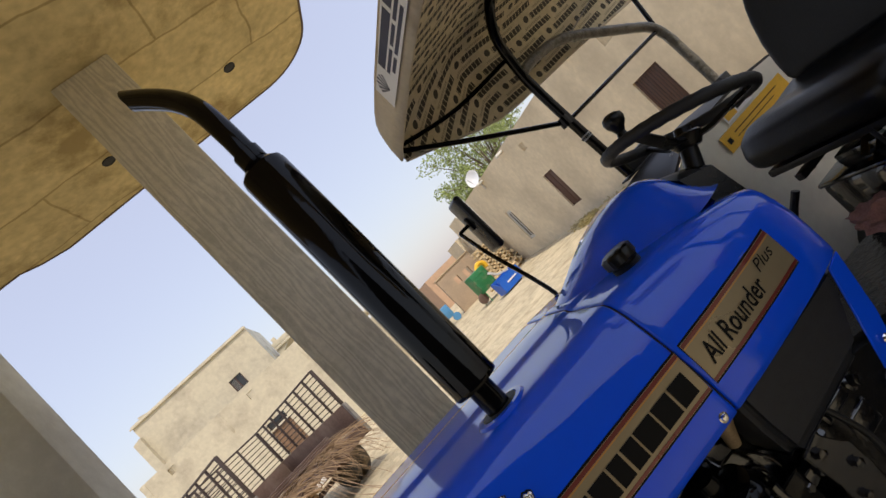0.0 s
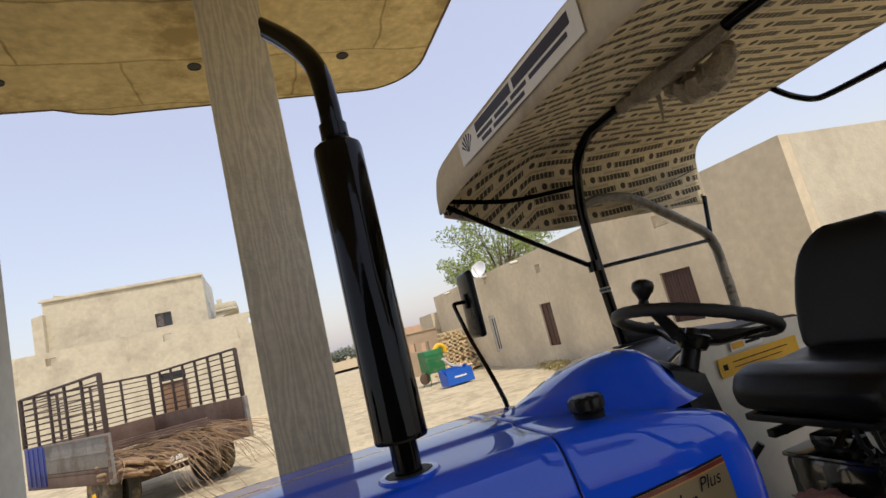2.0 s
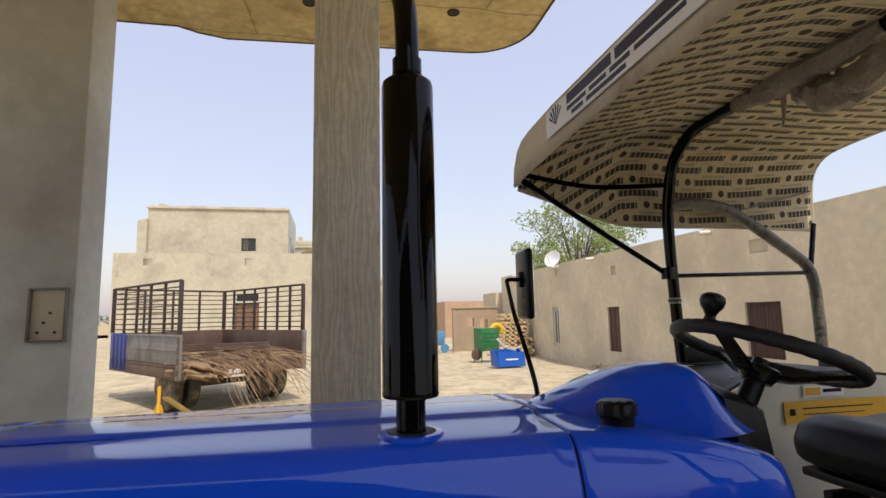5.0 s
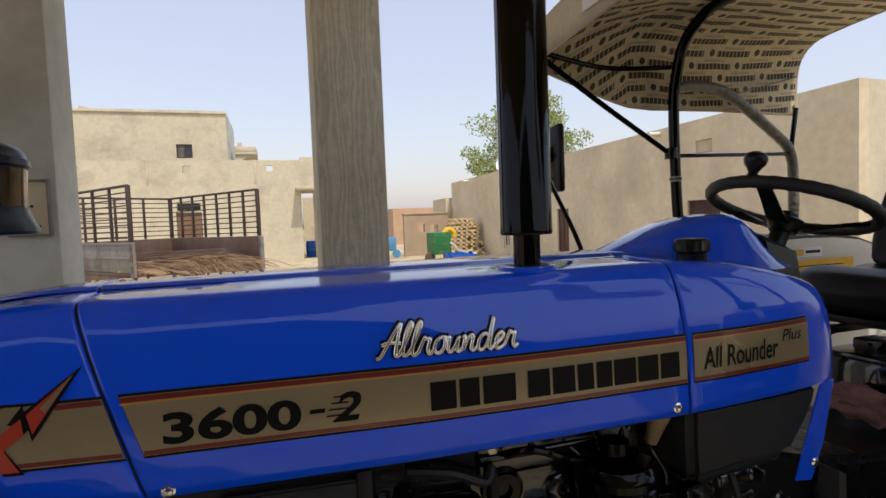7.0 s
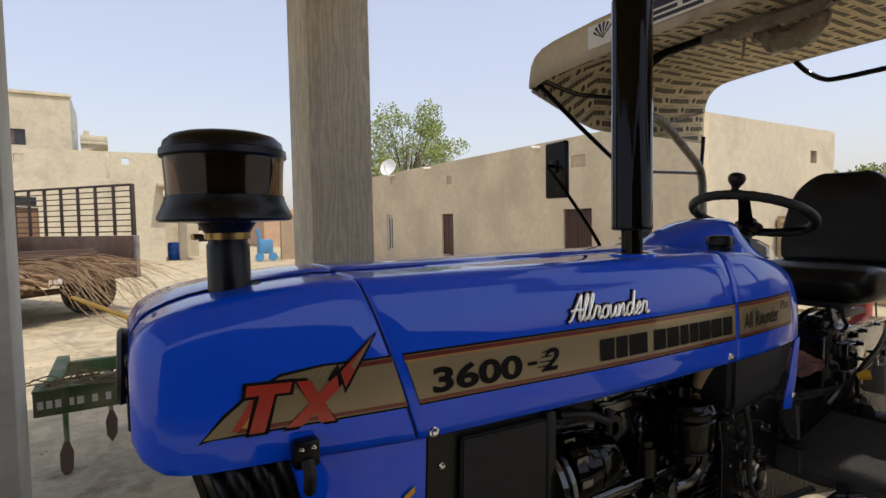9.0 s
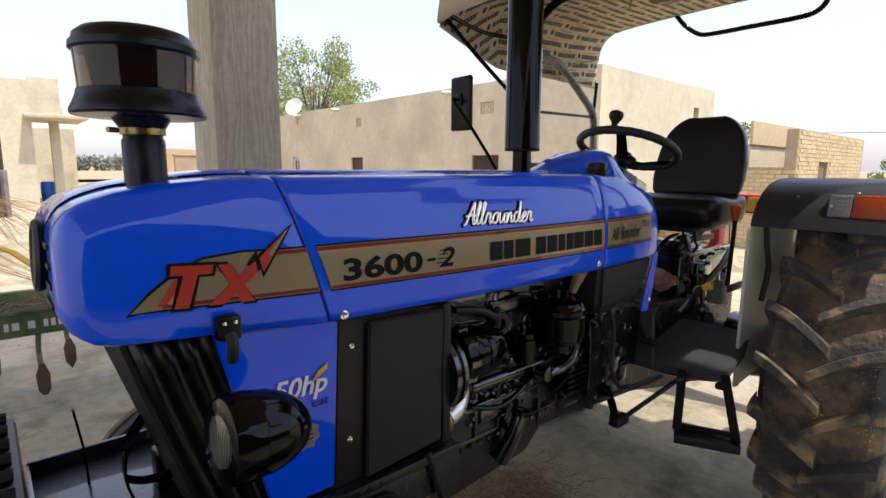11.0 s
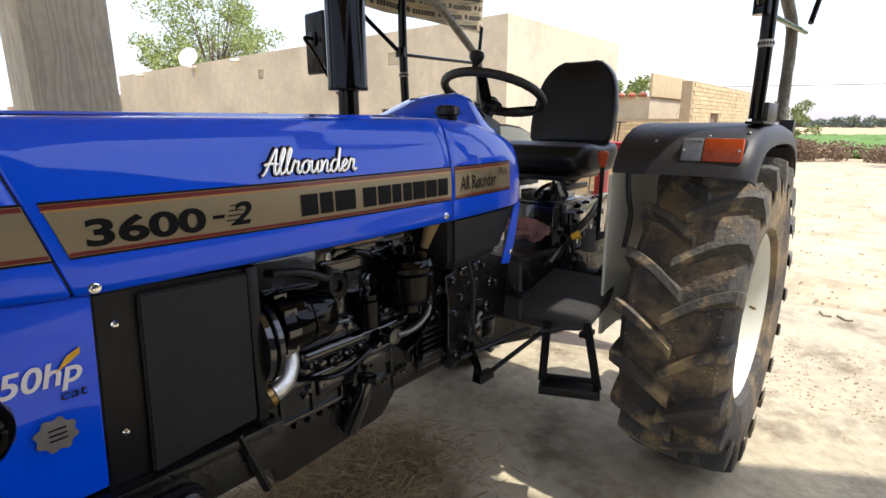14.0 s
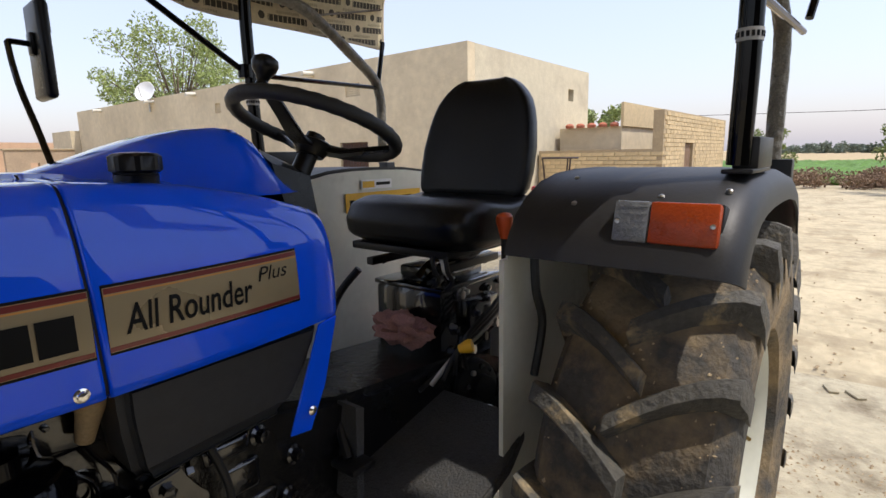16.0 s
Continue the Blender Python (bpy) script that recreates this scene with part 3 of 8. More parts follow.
def grid_bars(at, w, h, face, n):
    bm = B()
    x, y, z = at
    for k in range(n + 1):
        s = -w / 2 + w * k / n
        lo, hi = (s - 0.012, z - h / 2), (s + 0.012, z + h / 2)
        if face == "x":
            box(bm, (x - 0.03, y + lo[0], lo[1]), (x + 0.03, y + hi[0], hi[1]))
        else:
            box(bm, (x + lo[0], y - 0.03, lo[1]), (x + hi[0], y + 0.03, hi[1]))
    for k in range(n + 1):
        s = z - h / 2 + h * k / n
        if face == "x":
            box(bm, (x - 0.026, y - w / 2, s - 0.012), (x + 0.026, y + w / 2, s + 0.012))
        else:
            box(bm, (x - w / 2, y - 0.026, s - 0.012), (x + w / 2, y + 0.026, s + 0.012))
    return bm


# the long single-storey building to the north-east
NB = thing("farm_building", (8.2, 4.7, 0), label="long low tan plastered farm building with drain spouts", category="building")
WX0 = 19.8
bm = B()
wall(bm, (0.0, WX0), (0.0, 0.0), 0.23, -0.1, 3.57, [(WX0 - 9.2, WX0 - 8.5, 0.55, 1.89), (WX0 - 13.45, WX0 - 12.9, 0.5, 1.95), (WX0 - 3.56, WX0 - 2.66, 0.78, 1.88),
                                              (WX0 - 8.85, WX0 - 8.55, 2.85, 3.12), (WX0 - 3.3, WX0 - 2.85, 2.85, 3.13)])
part("wall", bm, PLASTER_TAN, NB, smooth=0)
bm = B()
wall(bm, (0.232, 0.0), (5.25, 0.0), 0.23, -0.1, 3.565, [(3.85, 4.15, 2.8, 3.08), (4.15, 4.95, -0.1, 1.72)])
part("wall", bm, PLASTER_PALE, NB, smooth=0)
bm = B()
wall(bm, (5.25, 0.232), (5.25, WX0 - 0.232), 0.23, -0.1, 3.56)
part("wall", bm, PLASTER_TAN, NB, smooth=0)
bm = B()
wall(bm, (5.25, WX0), (0.232, WX0), 0.23, -0.1, 3.56)
part("wall", bm, PLASTER_TAN, NB, smooth=0)
bm = B()
box(bm, (0.235, 0.235, 3.2), (5.0, WX0 - 0.24, 3.32))
part("roof", bm, CONCRETE, NB)
louvre_vent(NB, (0.06, 8.7, 2.985), 0.30, 0.27, "x")
louvre_vent(NB, (0.06, 3.075, 2.99), 0.45, 0.28, "x", 6)
louvre_vent(NB, (4.0, 0.06, 2.94), 0.30, 0.28, "y")


def shutter(parent, name, u0, u1, z0, z1, mat, label, panels=2):
    """A closed shutter or door leaf set back in an opening of the west wall."""
    bm = B()
    box(bm, (0.08, u0, z0), (0.12, u1, z1), 0.004)
    for k in range(panels):
        a = u0 + (u1 - u0) * (k + 0.12) / panels
        b = u0 + (u1 - u0) * (k + 0.88) / panels
        box(bm, (0.066, a, z0 + 0.07), (0.082, b, z1 - 0.07), 0.004)
    leaf = part(name, bm, mat, parent, label)
    bm = B()
    for lo, hi in (((0.05, u0 - 0.01, z0), (0.16, u0 + 0.045, z1)), ((0.05, u1 - 0.045, z0), (0.16, u1 + 0.01, z1)), ((0.05, u0 + 0.046, z1 - 0.05), (0.16, u1 - 0.046, z1 + 0.01))):
        box(bm, lo, hi, 0.004)
    part("frame", bm, mat, leaf)
    return leaf


shutter(NB, "door", 8.52, 9.18, 0.55, 1.89, DOORBROWN, "dark brown closed shutter")
win = shutter(NB, "window", 12.92, 13.43, 0.5, 1.95, FRAMEWHITE, "white framed narrow window", 2)
for u in (13.02, 13.24):
    bm = B()
    box(bm, (0.06, u, 0.62), (0.064, u + 0.1, 1.82))
    part("pane", bm, DARKGLASS, win)
grille = shutter(NB, "window", 2.68, 3.54, 0.78, 1.88, DOORBROWN, "brown window with iron bars", 2)
for k in range(9):
    bm = B()
    cyl(bm, (0.03, 2.74 + 0.09 * k, 0.79), (0.03, 2.74 + 0.09 * k, 1.87), 0.008, n=6)
    part("bar", bm, CAGE, grille)
bm = B()
box(bm, (4.17, 0.08, -0.1), (4.93, 0.12, 1.70), 0.004)
dl = part("door", bm, material("faded_yellow_door", (0.42, 0.33, 0.16), 0.7, var=0.2), NB, "faded ochre door")
bm = B()
box(bm, (4.10, -0.02, 1.722), (5.0, 0.1, 1.80), 0.004)
part("lintel", bm, PLASTER_TAN, dl)
for u in (4.4, 9.9, 12.7, 17.2):
    bm = B()
    cyl(bm, (-0.30, u, 3.44), (0.1, u, 3.47), 0.055, n=12)
    part("drain_spout", bm, PIPEWHITE, NB, "pale drain spout")

dish = thing("satellite_dish", (8.15, 17.6, 3.45), label="white satellite dish on the roof edge", category="satellite dish")
bm = B()
lathe(bm, (-0.05, 0, 0.30), (-0.75, -0.5, 0.35), [(0.0, 0.01), (0.02, 0.14), (0.07, 0.26), (0.11, 0.33), (0.105, 0.34), (0.06, 0.27), (0.008, 0.14), (-0.015, 0.01)], 24)
part("reflector", bm, WHITE, dish)
bm = B()
cyl(bm, (0, 0, -0.3), (0, 0, 0.3), 0.025, n=8)
part("mast", bm, STEEL, dish)
bm = B()
tube(bm, [(-0.05, 0, 0.05), (-0.3, -0.2, 0.15), (-0.42, -0.3, 0.42)], 0.012, 6)
part("feed_arm", bm, STEEL, dish)

# lower farm walls further north
LW = thing("low_farm_building", (8.2, 24.6, 0), label="lower tan plastered store beside the long building", category="building")
bm = B()
wall(bm, (-0.3, 2.3), (-0.3, 0.0), 0.23, -0.1, 2.82, [(1.1, 1.7, 1.6, 2.1)])
part("wall", bm, PLASTER_TAN, LW, smooth=0)
bm = B()
wall(bm, (-0.07, 0.0), (4.0, 0.0), 0.23, -0.1, 2.82)
part("wall", bm, PLASTER_TAN, LW, smooth=0)
YW = thing("yard_wall", (8.2, 24.3, 0), label="low brown mud brick yard wall with dark openings", category="wall")
bm = B()
wall(bm, (-2.6, 0.0), (-0.32, 0.0), 0.25, -0.1, 2.03, [(0.75, 1.05, 1.15, 1.55), (1.35, 1.75, 0.95, 1.5)])
part("wall", bm, material("mud_brick", (0.40, 0.30, 0.20), 0.95, var=0.2, scale=2), YW, smooth=0)
bm = B()
box(bm, (-2.66, -0.04, 2.03), (-0.32, 0.29, 2.10), 0.015)
part("coping", bm, MORTAR, YW)
FW = thing("far_farm_building", (8.4, 40.0, 0), label="far low reddish brick farm building", category="building")
bm = B()
wall(bm, (0.0, 0.0), (6.0, 0.0), 0.3, -0.1, 2.8)
part("wall", bm, material("far_terracotta_wall", (0.50, 0.33, 0.21), 0.95, var=0.2, scale=2), FW, smooth=0)
bm = B()
wall(bm, (0.0, 6.0), (0.0, 0.301), 0.3, -0.1, 2.8)
part("wall", bm, bpy.data.materials["far_terracotta_wall"], FW, smooth=0)

# the two-storey house to the north
HS = thing("two_storey_house", (0, 27.0, 0), label="two storey cement rendered house with flat roofs and parapets", category="house")
bm = B()
wall(bm, (-10.7, 0.0), (0.88, 0.0), 0.25, -0.1, 5.06, [(5.7, 6.85, -0.1, 2.55), (5.75, 6.8, 2.62, 3.0), (1.35, 1.75, 4.45, 4.78), (6.1, 6.45, 4.45, 4.8), (9.95, 10.25, 4.5, 4.8)])
part("wall", bm, PLASTER_PALE, HS, "pale cement rendered ground floor wall", 0)
bm = B()
wall(bm, (0.88, 0.25), (0.88, 9.0), 0.25, -0.1, 5.055)
part("wall", bm, PLASTER_PALE, HS, "", 0)
bm = B()
wall(bm, (-10.45, 9.0), (-10.45, 0.25), 0.25, -0.1, 5.055)
part("wall", bm, PLASTER_PALE, HS, "", 0)
bm = B()
wall(bm, (0.882, 0.0), (1.92, 0.0), 0.25, 3.62, 5.2)
part("wall", bm, PLASTER_PALE, HS, "", 0)
for u in (-10.55, -6.2, -1.35):
    bm = B()
    box(bm, (u, -0.025, 3.9), (u + 0.12, 0.0, 5.07), 0.006)
    part("pilaster", bm, PLASTER_PALE, HS)
bm = B()
box(bm, (-10.4, 0.3, 4.0), (0.6, 8.9, 4.12))
part("roof", bm, CONCRETE, HS)
bm = B()
wall(bm, (-9.75, 1.6), (-2.65, 1.6), 0.25, 4.12, 7.78, [(4.68, 5.43, 5.37, 6.07)])
part("wall", bm, PLASTER_PALE, HS, "pale rendered upper storey wall", 0)
bm = B()
wall(bm, (-2.65, 1.852), (-2.65, 7.0), 0.25, 4.12, 7.76, [(1.2, 1.9, 5.4, 6.4)])
part("wall", bm, PLASTER_GREY, HS, "", 0)
bm = B()
wall(bm, (-9.4, 7.0), (-9.4, 1.852), 0.25, 4.12, 7.80)
part("wall", bm, PLASTER_GREY, HS, "", 0)
bm = B()
box(bm, (-9.85, 1.52, 7.62), (-2.57, 1.60, 7.72), 0.01)
part("roof_band", bm, PLASTER_PALE, HS)
bm = B()
box(bm, (-9.4, 1.86, 7.3), (-2.76, 6.9, 7.42))
part("roof", bm, CONCRETE, HS)
bm = B()
plate(bm, [(-10.1, 1.2, 4.12), (-9.66, 1.2, 4.12), (-9.66, 1.2, 7.0), (-10.1, 1.2, 6.9)], (0, 4.0, 0))
plate(bm, [(-9.66, 3.0, 7.0), (-8.4, 3.0, 7.0), (-8.4, 3.0, 7.85), (-9.66, 3.0, 8.2)], (0, 0.3, 0))
part("stair_tower", bm, PLASTER_PALE, HS, "stepped stair head")
bm = B()
box(bm, (-2.38, 2.9, 5.72), (-1.28, 5.6, 5.86), 0.02)
box(bm, (-1.40, 2.9, 5.861), (-1.28, 5.6, 6.16), 0.02)
box(bm, (-2.38, 2.9, 5.861), (-1.401, 3.0, 6.16), 0.02)
plate(bm, [(-2.38, 3.0, 5.30), (-2.38, 3.0, 5.72), (-1.40, 3.0, 5.72)], (0, 2.4, 0))
box(bm, (-2.30, 4.0, 5.87), (-2.05, 4.3, 6.55), 0.01)
part("balcony", bm, PLASTER_PALE, HS, "small projecting balcony")
win = part("window", box(B(), (-5.06, 1.70, 5.38), (-4.33, 1.74, 6.06)), DARKGLASS, HS, "dark shuttered upper window")
for k in range(3):
    bm = B()
    x = -5.07 + 0.35 * k
    box(bm, (x, 1.66, 5.37), (x + 0.05, 1.75, 6.07), 0.004)
    part("frame", bm, DOORBROWN, win)
for k in range(10):
    bm = B()
    box(bm, (-5.01, 1.675, 5.44 + 0.06 * k), (-4.73, 1.695, 5.47 + 0.06 * k))
    part("slat", bm, TRAILER_GREY, win)
bm = B()
box(bm, (-4.98, 0.10, -0.1), (-3.87, 0.14, 2.54), 0.004)
for k in range(4):
    box(bm, (-4.93 + 0.27 * k, 0.085, 0.1), (-4.72 + 0.27 * k, 0.102, 2.4), 0.004)
part("door", bm, WOOD, HS, "brown double wooden door")
bm = B()
box(bm, (-4.93, 0.12, 2.63), (-3.92, 0.16, 2.99), 0.004)
part("fanlight", bm, DARKGLASS, HS)
bm = B()
box(bm, (0.6, -0.9, 3.50), (2.78, 2.5, 3.66), 0.02)
box(bm, (1.9, -0.02, 3.661), (2.0, 2.4, 4.05), 0.01)
part("porch_roof", bm, PLASTER_PALE, HS, "flat concrete porch slab")
bm = B()
box(bm, (1.55, 0.9, -0.1), (1.9, 1.25, 3.5), 0.015)
part("porch_column", bm, PLASTER_PALE, HS)
bm = B()
wall(bm, (1.15, 5.0), (2.9, 5.0), 0.2, -0.1, 3.4)
part("porch_back_wall", bm, PLASTER_PALE, HS)
barrel = thing("blue_barrel", (1.35, 28.6, -0.02), label="blue plastic barrel standing in the porch", category="barrel")
bm = B()
lathe(bm, (0, 0, 0), (0, 0, 1), [(0, 0.26), (0.05, 0.28), (0.3, 0.29), (0.32, 0.30), (0.34, 0.29), (0.6, 0.29), (0.62, 0.30), (0.64, 0.29), (0.85, 0.27), (0.88, 0.2)], 18)
part("body", bm, BUCKET_BLUE, barrel)

# the brick building to the east; its bricks come last in the file
BB = thing("brick_building", (10.8, 2.0, 0), label="low unplastered buff brick building with parapet", category="building")
bm = B()
wall(bm, (0.012, 0.012), (5.4, 0.012), 0.2, -0.1, 2.35, [(1.55, 2.2, -0.1, 1.75)])
part("core_wall", bm, MORTAR, BB, "mud mortar wall core", 0)
bm = B()
wall(bm, (0.012, 2.66), (0.012, 0.22), 0.2, -0.1, 1.62)
part("core_wall", bm, MORTAR, BB, "mud mortar wall core", 0)
bm = B()
box(bm, (0.9, 1.15, 1.55), (5.2, 2.6, 2.12))
part("plastered_store", bm, PLASTER_TAN, BB, "tan plastered roof room")
bm = B()
box(bm, (0.85, 1.1, 2.12), (5.3, 1.16, 2.62))
part("roof_parapet", bm, BRICK, BB)
for k in range(5):
    bm = B()
    lathe(bm, (0.86, 1.3 + 0.26 * k, 2.12), (0, 0, 1), [(0, 0.09), (0.05, 0.1), (0.09, 0.06), (0.1, 0.01)], 10)
    part("clay_pot", bm, material("terracotta", (0.4, 0.13, 0.07), 0.8), BB, "upturned red clay pot") if k == 0 else part("clay_pot", bm, bpy.data.materials["terracotta"], BB, "upturned red clay pot")
bm = B()
box(bm, (1.57, 0.06, -0.1), (2.18, 0.1, 1.73), 0.005)
part("door", bm, WOOD, BB, "narrow weathered wooden door")


# ---- trees, bushes, far woods ----
def leaf_cloud(clumps, size, count, seed):
    """Many small bent leaves scattered over clumps (centre, radius)."""
    rng = np.random.default_rng(seed)
    vs, fs = [], []
    for (c, r) in clumps:
        for _ in range(count):
            d = rng.normal(size=3)
            d /= np.linalg.norm(d)
            p = np.array(c) + d * r * (0.35 + 0.65 * rng.random() ** 0.5) * np.array((1, 1, 0.8))
            a = rng.normal(size=3)
            a /= np.linalg.norm(a)
            b = np.cross(a, rng.normal(size=3))
            b /= np.linalg.norm(b)
            s = size * (0.6 + 0.8 * rng.random())
            k = len(vs)
            n = np.cross(a, b) * s * 0.2
            vs += [tuple(p), tuple(p + a * s * 0.5 + b * s * 0.28 + n), tuple(p + a * s), tuple(p + a * s * 0.5 - b * s * 0.28 + n)]
            fs += [(k, k + 1, k + 2), (k, k + 2, k + 3)]
    return vs, fs


def tree(name, at, height, crown, clumps_n, size, count, seed, label, mat=LEAF, trunk=0.16):
    rng = np.random.default_rng(seed)
    t = thing(name, at, label=label, category="tree")
    bm = B()
    base = height * 0.42
    tube(bm, [(0, 0, 0), (0.08, 0.02, base * 0.5), (0.0, 0.1, base), (0.1, 0.05, height * 0.75)], [trunk, trunk * 0.8, trunk * 0.55, trunk * 0.15], 10)
    clumps = []
    for k in range(clumps_n):
        a = k * 2.4 + rng.random()
        rr = crown * (0.25 + 0.75 * rng.random() ** 0.6)
        z = base * 0.95 + (height - base) * (0.12 + 0.88 * rng.random())
        rr *= 1.15 - 0.55 * abs((z - base) / (height - base) - 0.4)
        c = (rr * math.cos(a), rr * math.sin(a), z)
        clumps.append((c, crown * (0.16 + 0.16 * rng.random())))
        tube(bm, [(0.03, 0.05, base * (0.7 + 0.4 * rng.random())), (c[0] * 0.5, c[1] * 0.5, (z + base) * 0.5), c], [trunk * 0.3, trunk * 0.17, trunk * 0.05], 6, 4)
    part("trunk", bm, BARK, t)
    vs, fs = leaf_cloud(clumps, size, count, seed + 1)
    mesh_object("crown", vs, fs, mat, t, "loose uneven green crown")
    return t


tree("tree", (11.8, 23.2, -0.03), 7.5, 2.6, 64, 0.135, 165, 3, "loose leafy green tree behind the farm building")
tree("shrub_tree", (24.5, -2.6, -0.03), 2.3, 1.5, 20, 0.12, 150, 8, "low bushy green tree at the yard edge", trunk=0.07)
tree("shrub_tree", (17.0, 5.6, -0.03), 2.95, 1.0, 16, 0.13, 130, 12, "green treetop behind the brick building", trunk=0.1)
tree("shrub_tree", (26.0, 2.4, -0.03), 2.3, 1.0, 14, 0.12, 130, 14, "green bush behind the brick building", trunk=0.09)
for k, (fx, fy, s) in enumerate([(190, -3, 5), (205, 10, 6.5), (230, 22, 5), (215, -14, 5), (240, -30, 6), (260, 3, 5), (250, 14, 4.5), (235, -22, 5)]):
    rng = np.random.default_rng(40 + k)
    cl = [((fx + rng.normal() * s * 0.5, fy + rng.normal() * s * 0.9, 0.4 + s * 0.35 * rng.random()), s * 0.22) for _ in range(16)]
    vs, fs = leaf_cloud(cl, 0.9, 90, 60 + k)
    tagged(mesh_object("far_wood", vs, fs, LEAF_HAZED), "far clump of trees on the horizon with haze put into the colour", "trees", "far woods", "stuff")
for k, (fx, fy, s) in enumerate([(-95, 190, 6), (-60, 205, 6.5), (-30, 210, 5), (0, 205, 5.5), (22, 190, 6), (45, 200, 5), (66, 210, 6), (90, 200, 6), (-120, 200, 6)]):
    rng = np.random.default_rng(140 + k)
    cl = [((fx + rng.normal() * s * 1.4, fy + rng.normal() * s * 0.5, 0.6 + s * 0.6 * rng.random()), s * 0.35) for _ in range(20)]
    vs, fs = leaf_cloud(cl, 0.9, 80, 160 + k)
    tagged(mesh_object("far_wood", vs, fs, LEAF_HAZED), "far clump of trees on the horizon with haze put into the colour", "trees", "far woods", "stuff")

rng = np.random.default_rng(5)
cl = [((26 + 3.5 * rng.random(), -4.5 + 7.0 * rng.random(), 0.15 + 0.35 * rng.random()), 0.5) for _ in range(40)]
vs, fs = leaf_cloud(cl, 0.13, 260, 6)
tagged(mesh_object("brush_heap", vs, fs, SOIL), "brown heap of cut brush at the field edge", "brush", kind="stuff")
cl = [((7.5 + 0.5 * rng.random(), 10.5 + 3.6 * rng.random(), 0.0 + 0.05 * rng.random()), 0.2) for _ in range(44)]
vs, fs = leaf_cloud(cl, 0.055, 110, 7)
tagged(mesh_object("dry_grass", vs, fs, material("dry_grass", (0.36, 0.30, 0.13), 0.9, var=0.3)), "dry yellow grass along the building", "grass", kind="stuff")

# utility wire far off and a mast
line = thing("power_line", (60, 0, 0.1), label="thin overhead wire on two far poles", category="power line")
for y in (-60, 40):
    bm = B()
    cyl(bm, (0, y, 0), (0, y, 6.2), 0.10, 0.07, 8)
    part("pole", bm, PLASTER_GREY, line)
bm = B()
tube(bm, [(0, -60, 6.0), (0, -10, 4.6), (0, 40, 6.0)], 0.025, 5)
part("wire", bm, CAGE, line)


# ---- tractor ----
TR = thing("tractor", (0, 0, 0), label="blue farm tractor with black chassis parked on the floor", category="tractor")

HW_X = [-1.0, -0.985, -0.96, -0.92, -0.85, -0.75, -0.5, -0.1, 0.1, 0.42, 0.55, 0.68, 0.78, 0.86, 0.895, 0.912]
HW_Y = [0.185, 0.218, 0.233, 0.241, 0.247, 0.252, 0.266, 0.296, 0.303, 0.306, 0.303, 0.293, 0.281, 0.266, 0.252, 0.225]
TOP_X = [-1.0, -0.985, -0.96, -0.92, -0.85, -0.75, -0.62, 0.45, 0.6, 0.75, 0.86, 0.895, 0.912]
TOP_Z = [1.425, 1.452, 1.478, 1.500, 1.518, 1.531, 1.542, 1.545, 1.535, 1.505, 1.472, 1.455, 1.435]
BOT_X = [-1.0, -0.985, -0.96, -0.92, -0.75, -0.5, 0.9]
BOT_Z = [1.30, 1.275, 1.255, 1.245, 1.236, 1.219, 1.226]


def half_width(x):
    return float(np.interp(x, HW_X, HW_Y))


SIDE = [(-0.014, 0.0), (-0.003, 0.02), (0.0, 0.07), (-0.001, 0.36), (-0.005, 0.55), (-0.014, 0.72), (-0.027, 0.85), (-0.036, 0.905), (-0.044, 0.935), (-0.053, 0.951), (-0.060, 0.957), (-0.067, 0.9605), (-0.076, 0.9625), (-0.10, 0.965), (-0.15, 0.969), (-0.195, 0.972)]


def hood_ring(x):
    """The section of the bonnet at x: from the lower left edge over the top to the lower right edge."""
    w, t, b = half_width(x), float(np.interp(x, TOP_X, TOP_Z)), float(np.interp(x, BOT_X, BOT_Z))
    left = []
    for dy, f in SIDE:
        k = min(1.0, w / 0.26)
        left.append((x, -(w + dy * k), b + (t - b) * f))
    # the centre stands a little proud of the shoulders, fading out on the nose and the cowl
    k = max(0.0, min(1.0, (x + 0.80) / 0.2)) * max(0.0, min(1.0, (0.80 - x) / 0.25))
    for y, hi, lo in ((0.086, 0.976, 0.984), (0.076, 0.994, 0.988), (0.06, 0.998, 0.992)):
        left.append((x, -y * min(1.0, w / 0.2), b + (t - b) * (lo + (hi - lo) * k)))
    return left + [(x, 0.0, t)] + [(px, -py, pz) for px, py, pz in reversed(left)]


def side_y(x, z):
    """The left face of the bonnet at x, z."""
    w, t, b = half_width(x), float(np.interp(x, TOP_X, TOP_Z)), float(np.interp(x, BOT_X, BOT_Z))
    dy = float(np.interp((z - b) / (t - b), [f for _, f in SIDE], [d for d, _ in SIDE]))
    return -(w + dy * min(1.0, w / 0.26))


SEAM_SKEW = 0.30
front_xs = [-1.0, -0.993, -0.985, -0.972, -0.955, -0.93, -0.90, -0.86, -0.81, -0.76, -0.70, -0.65, -0.60, -0.545]


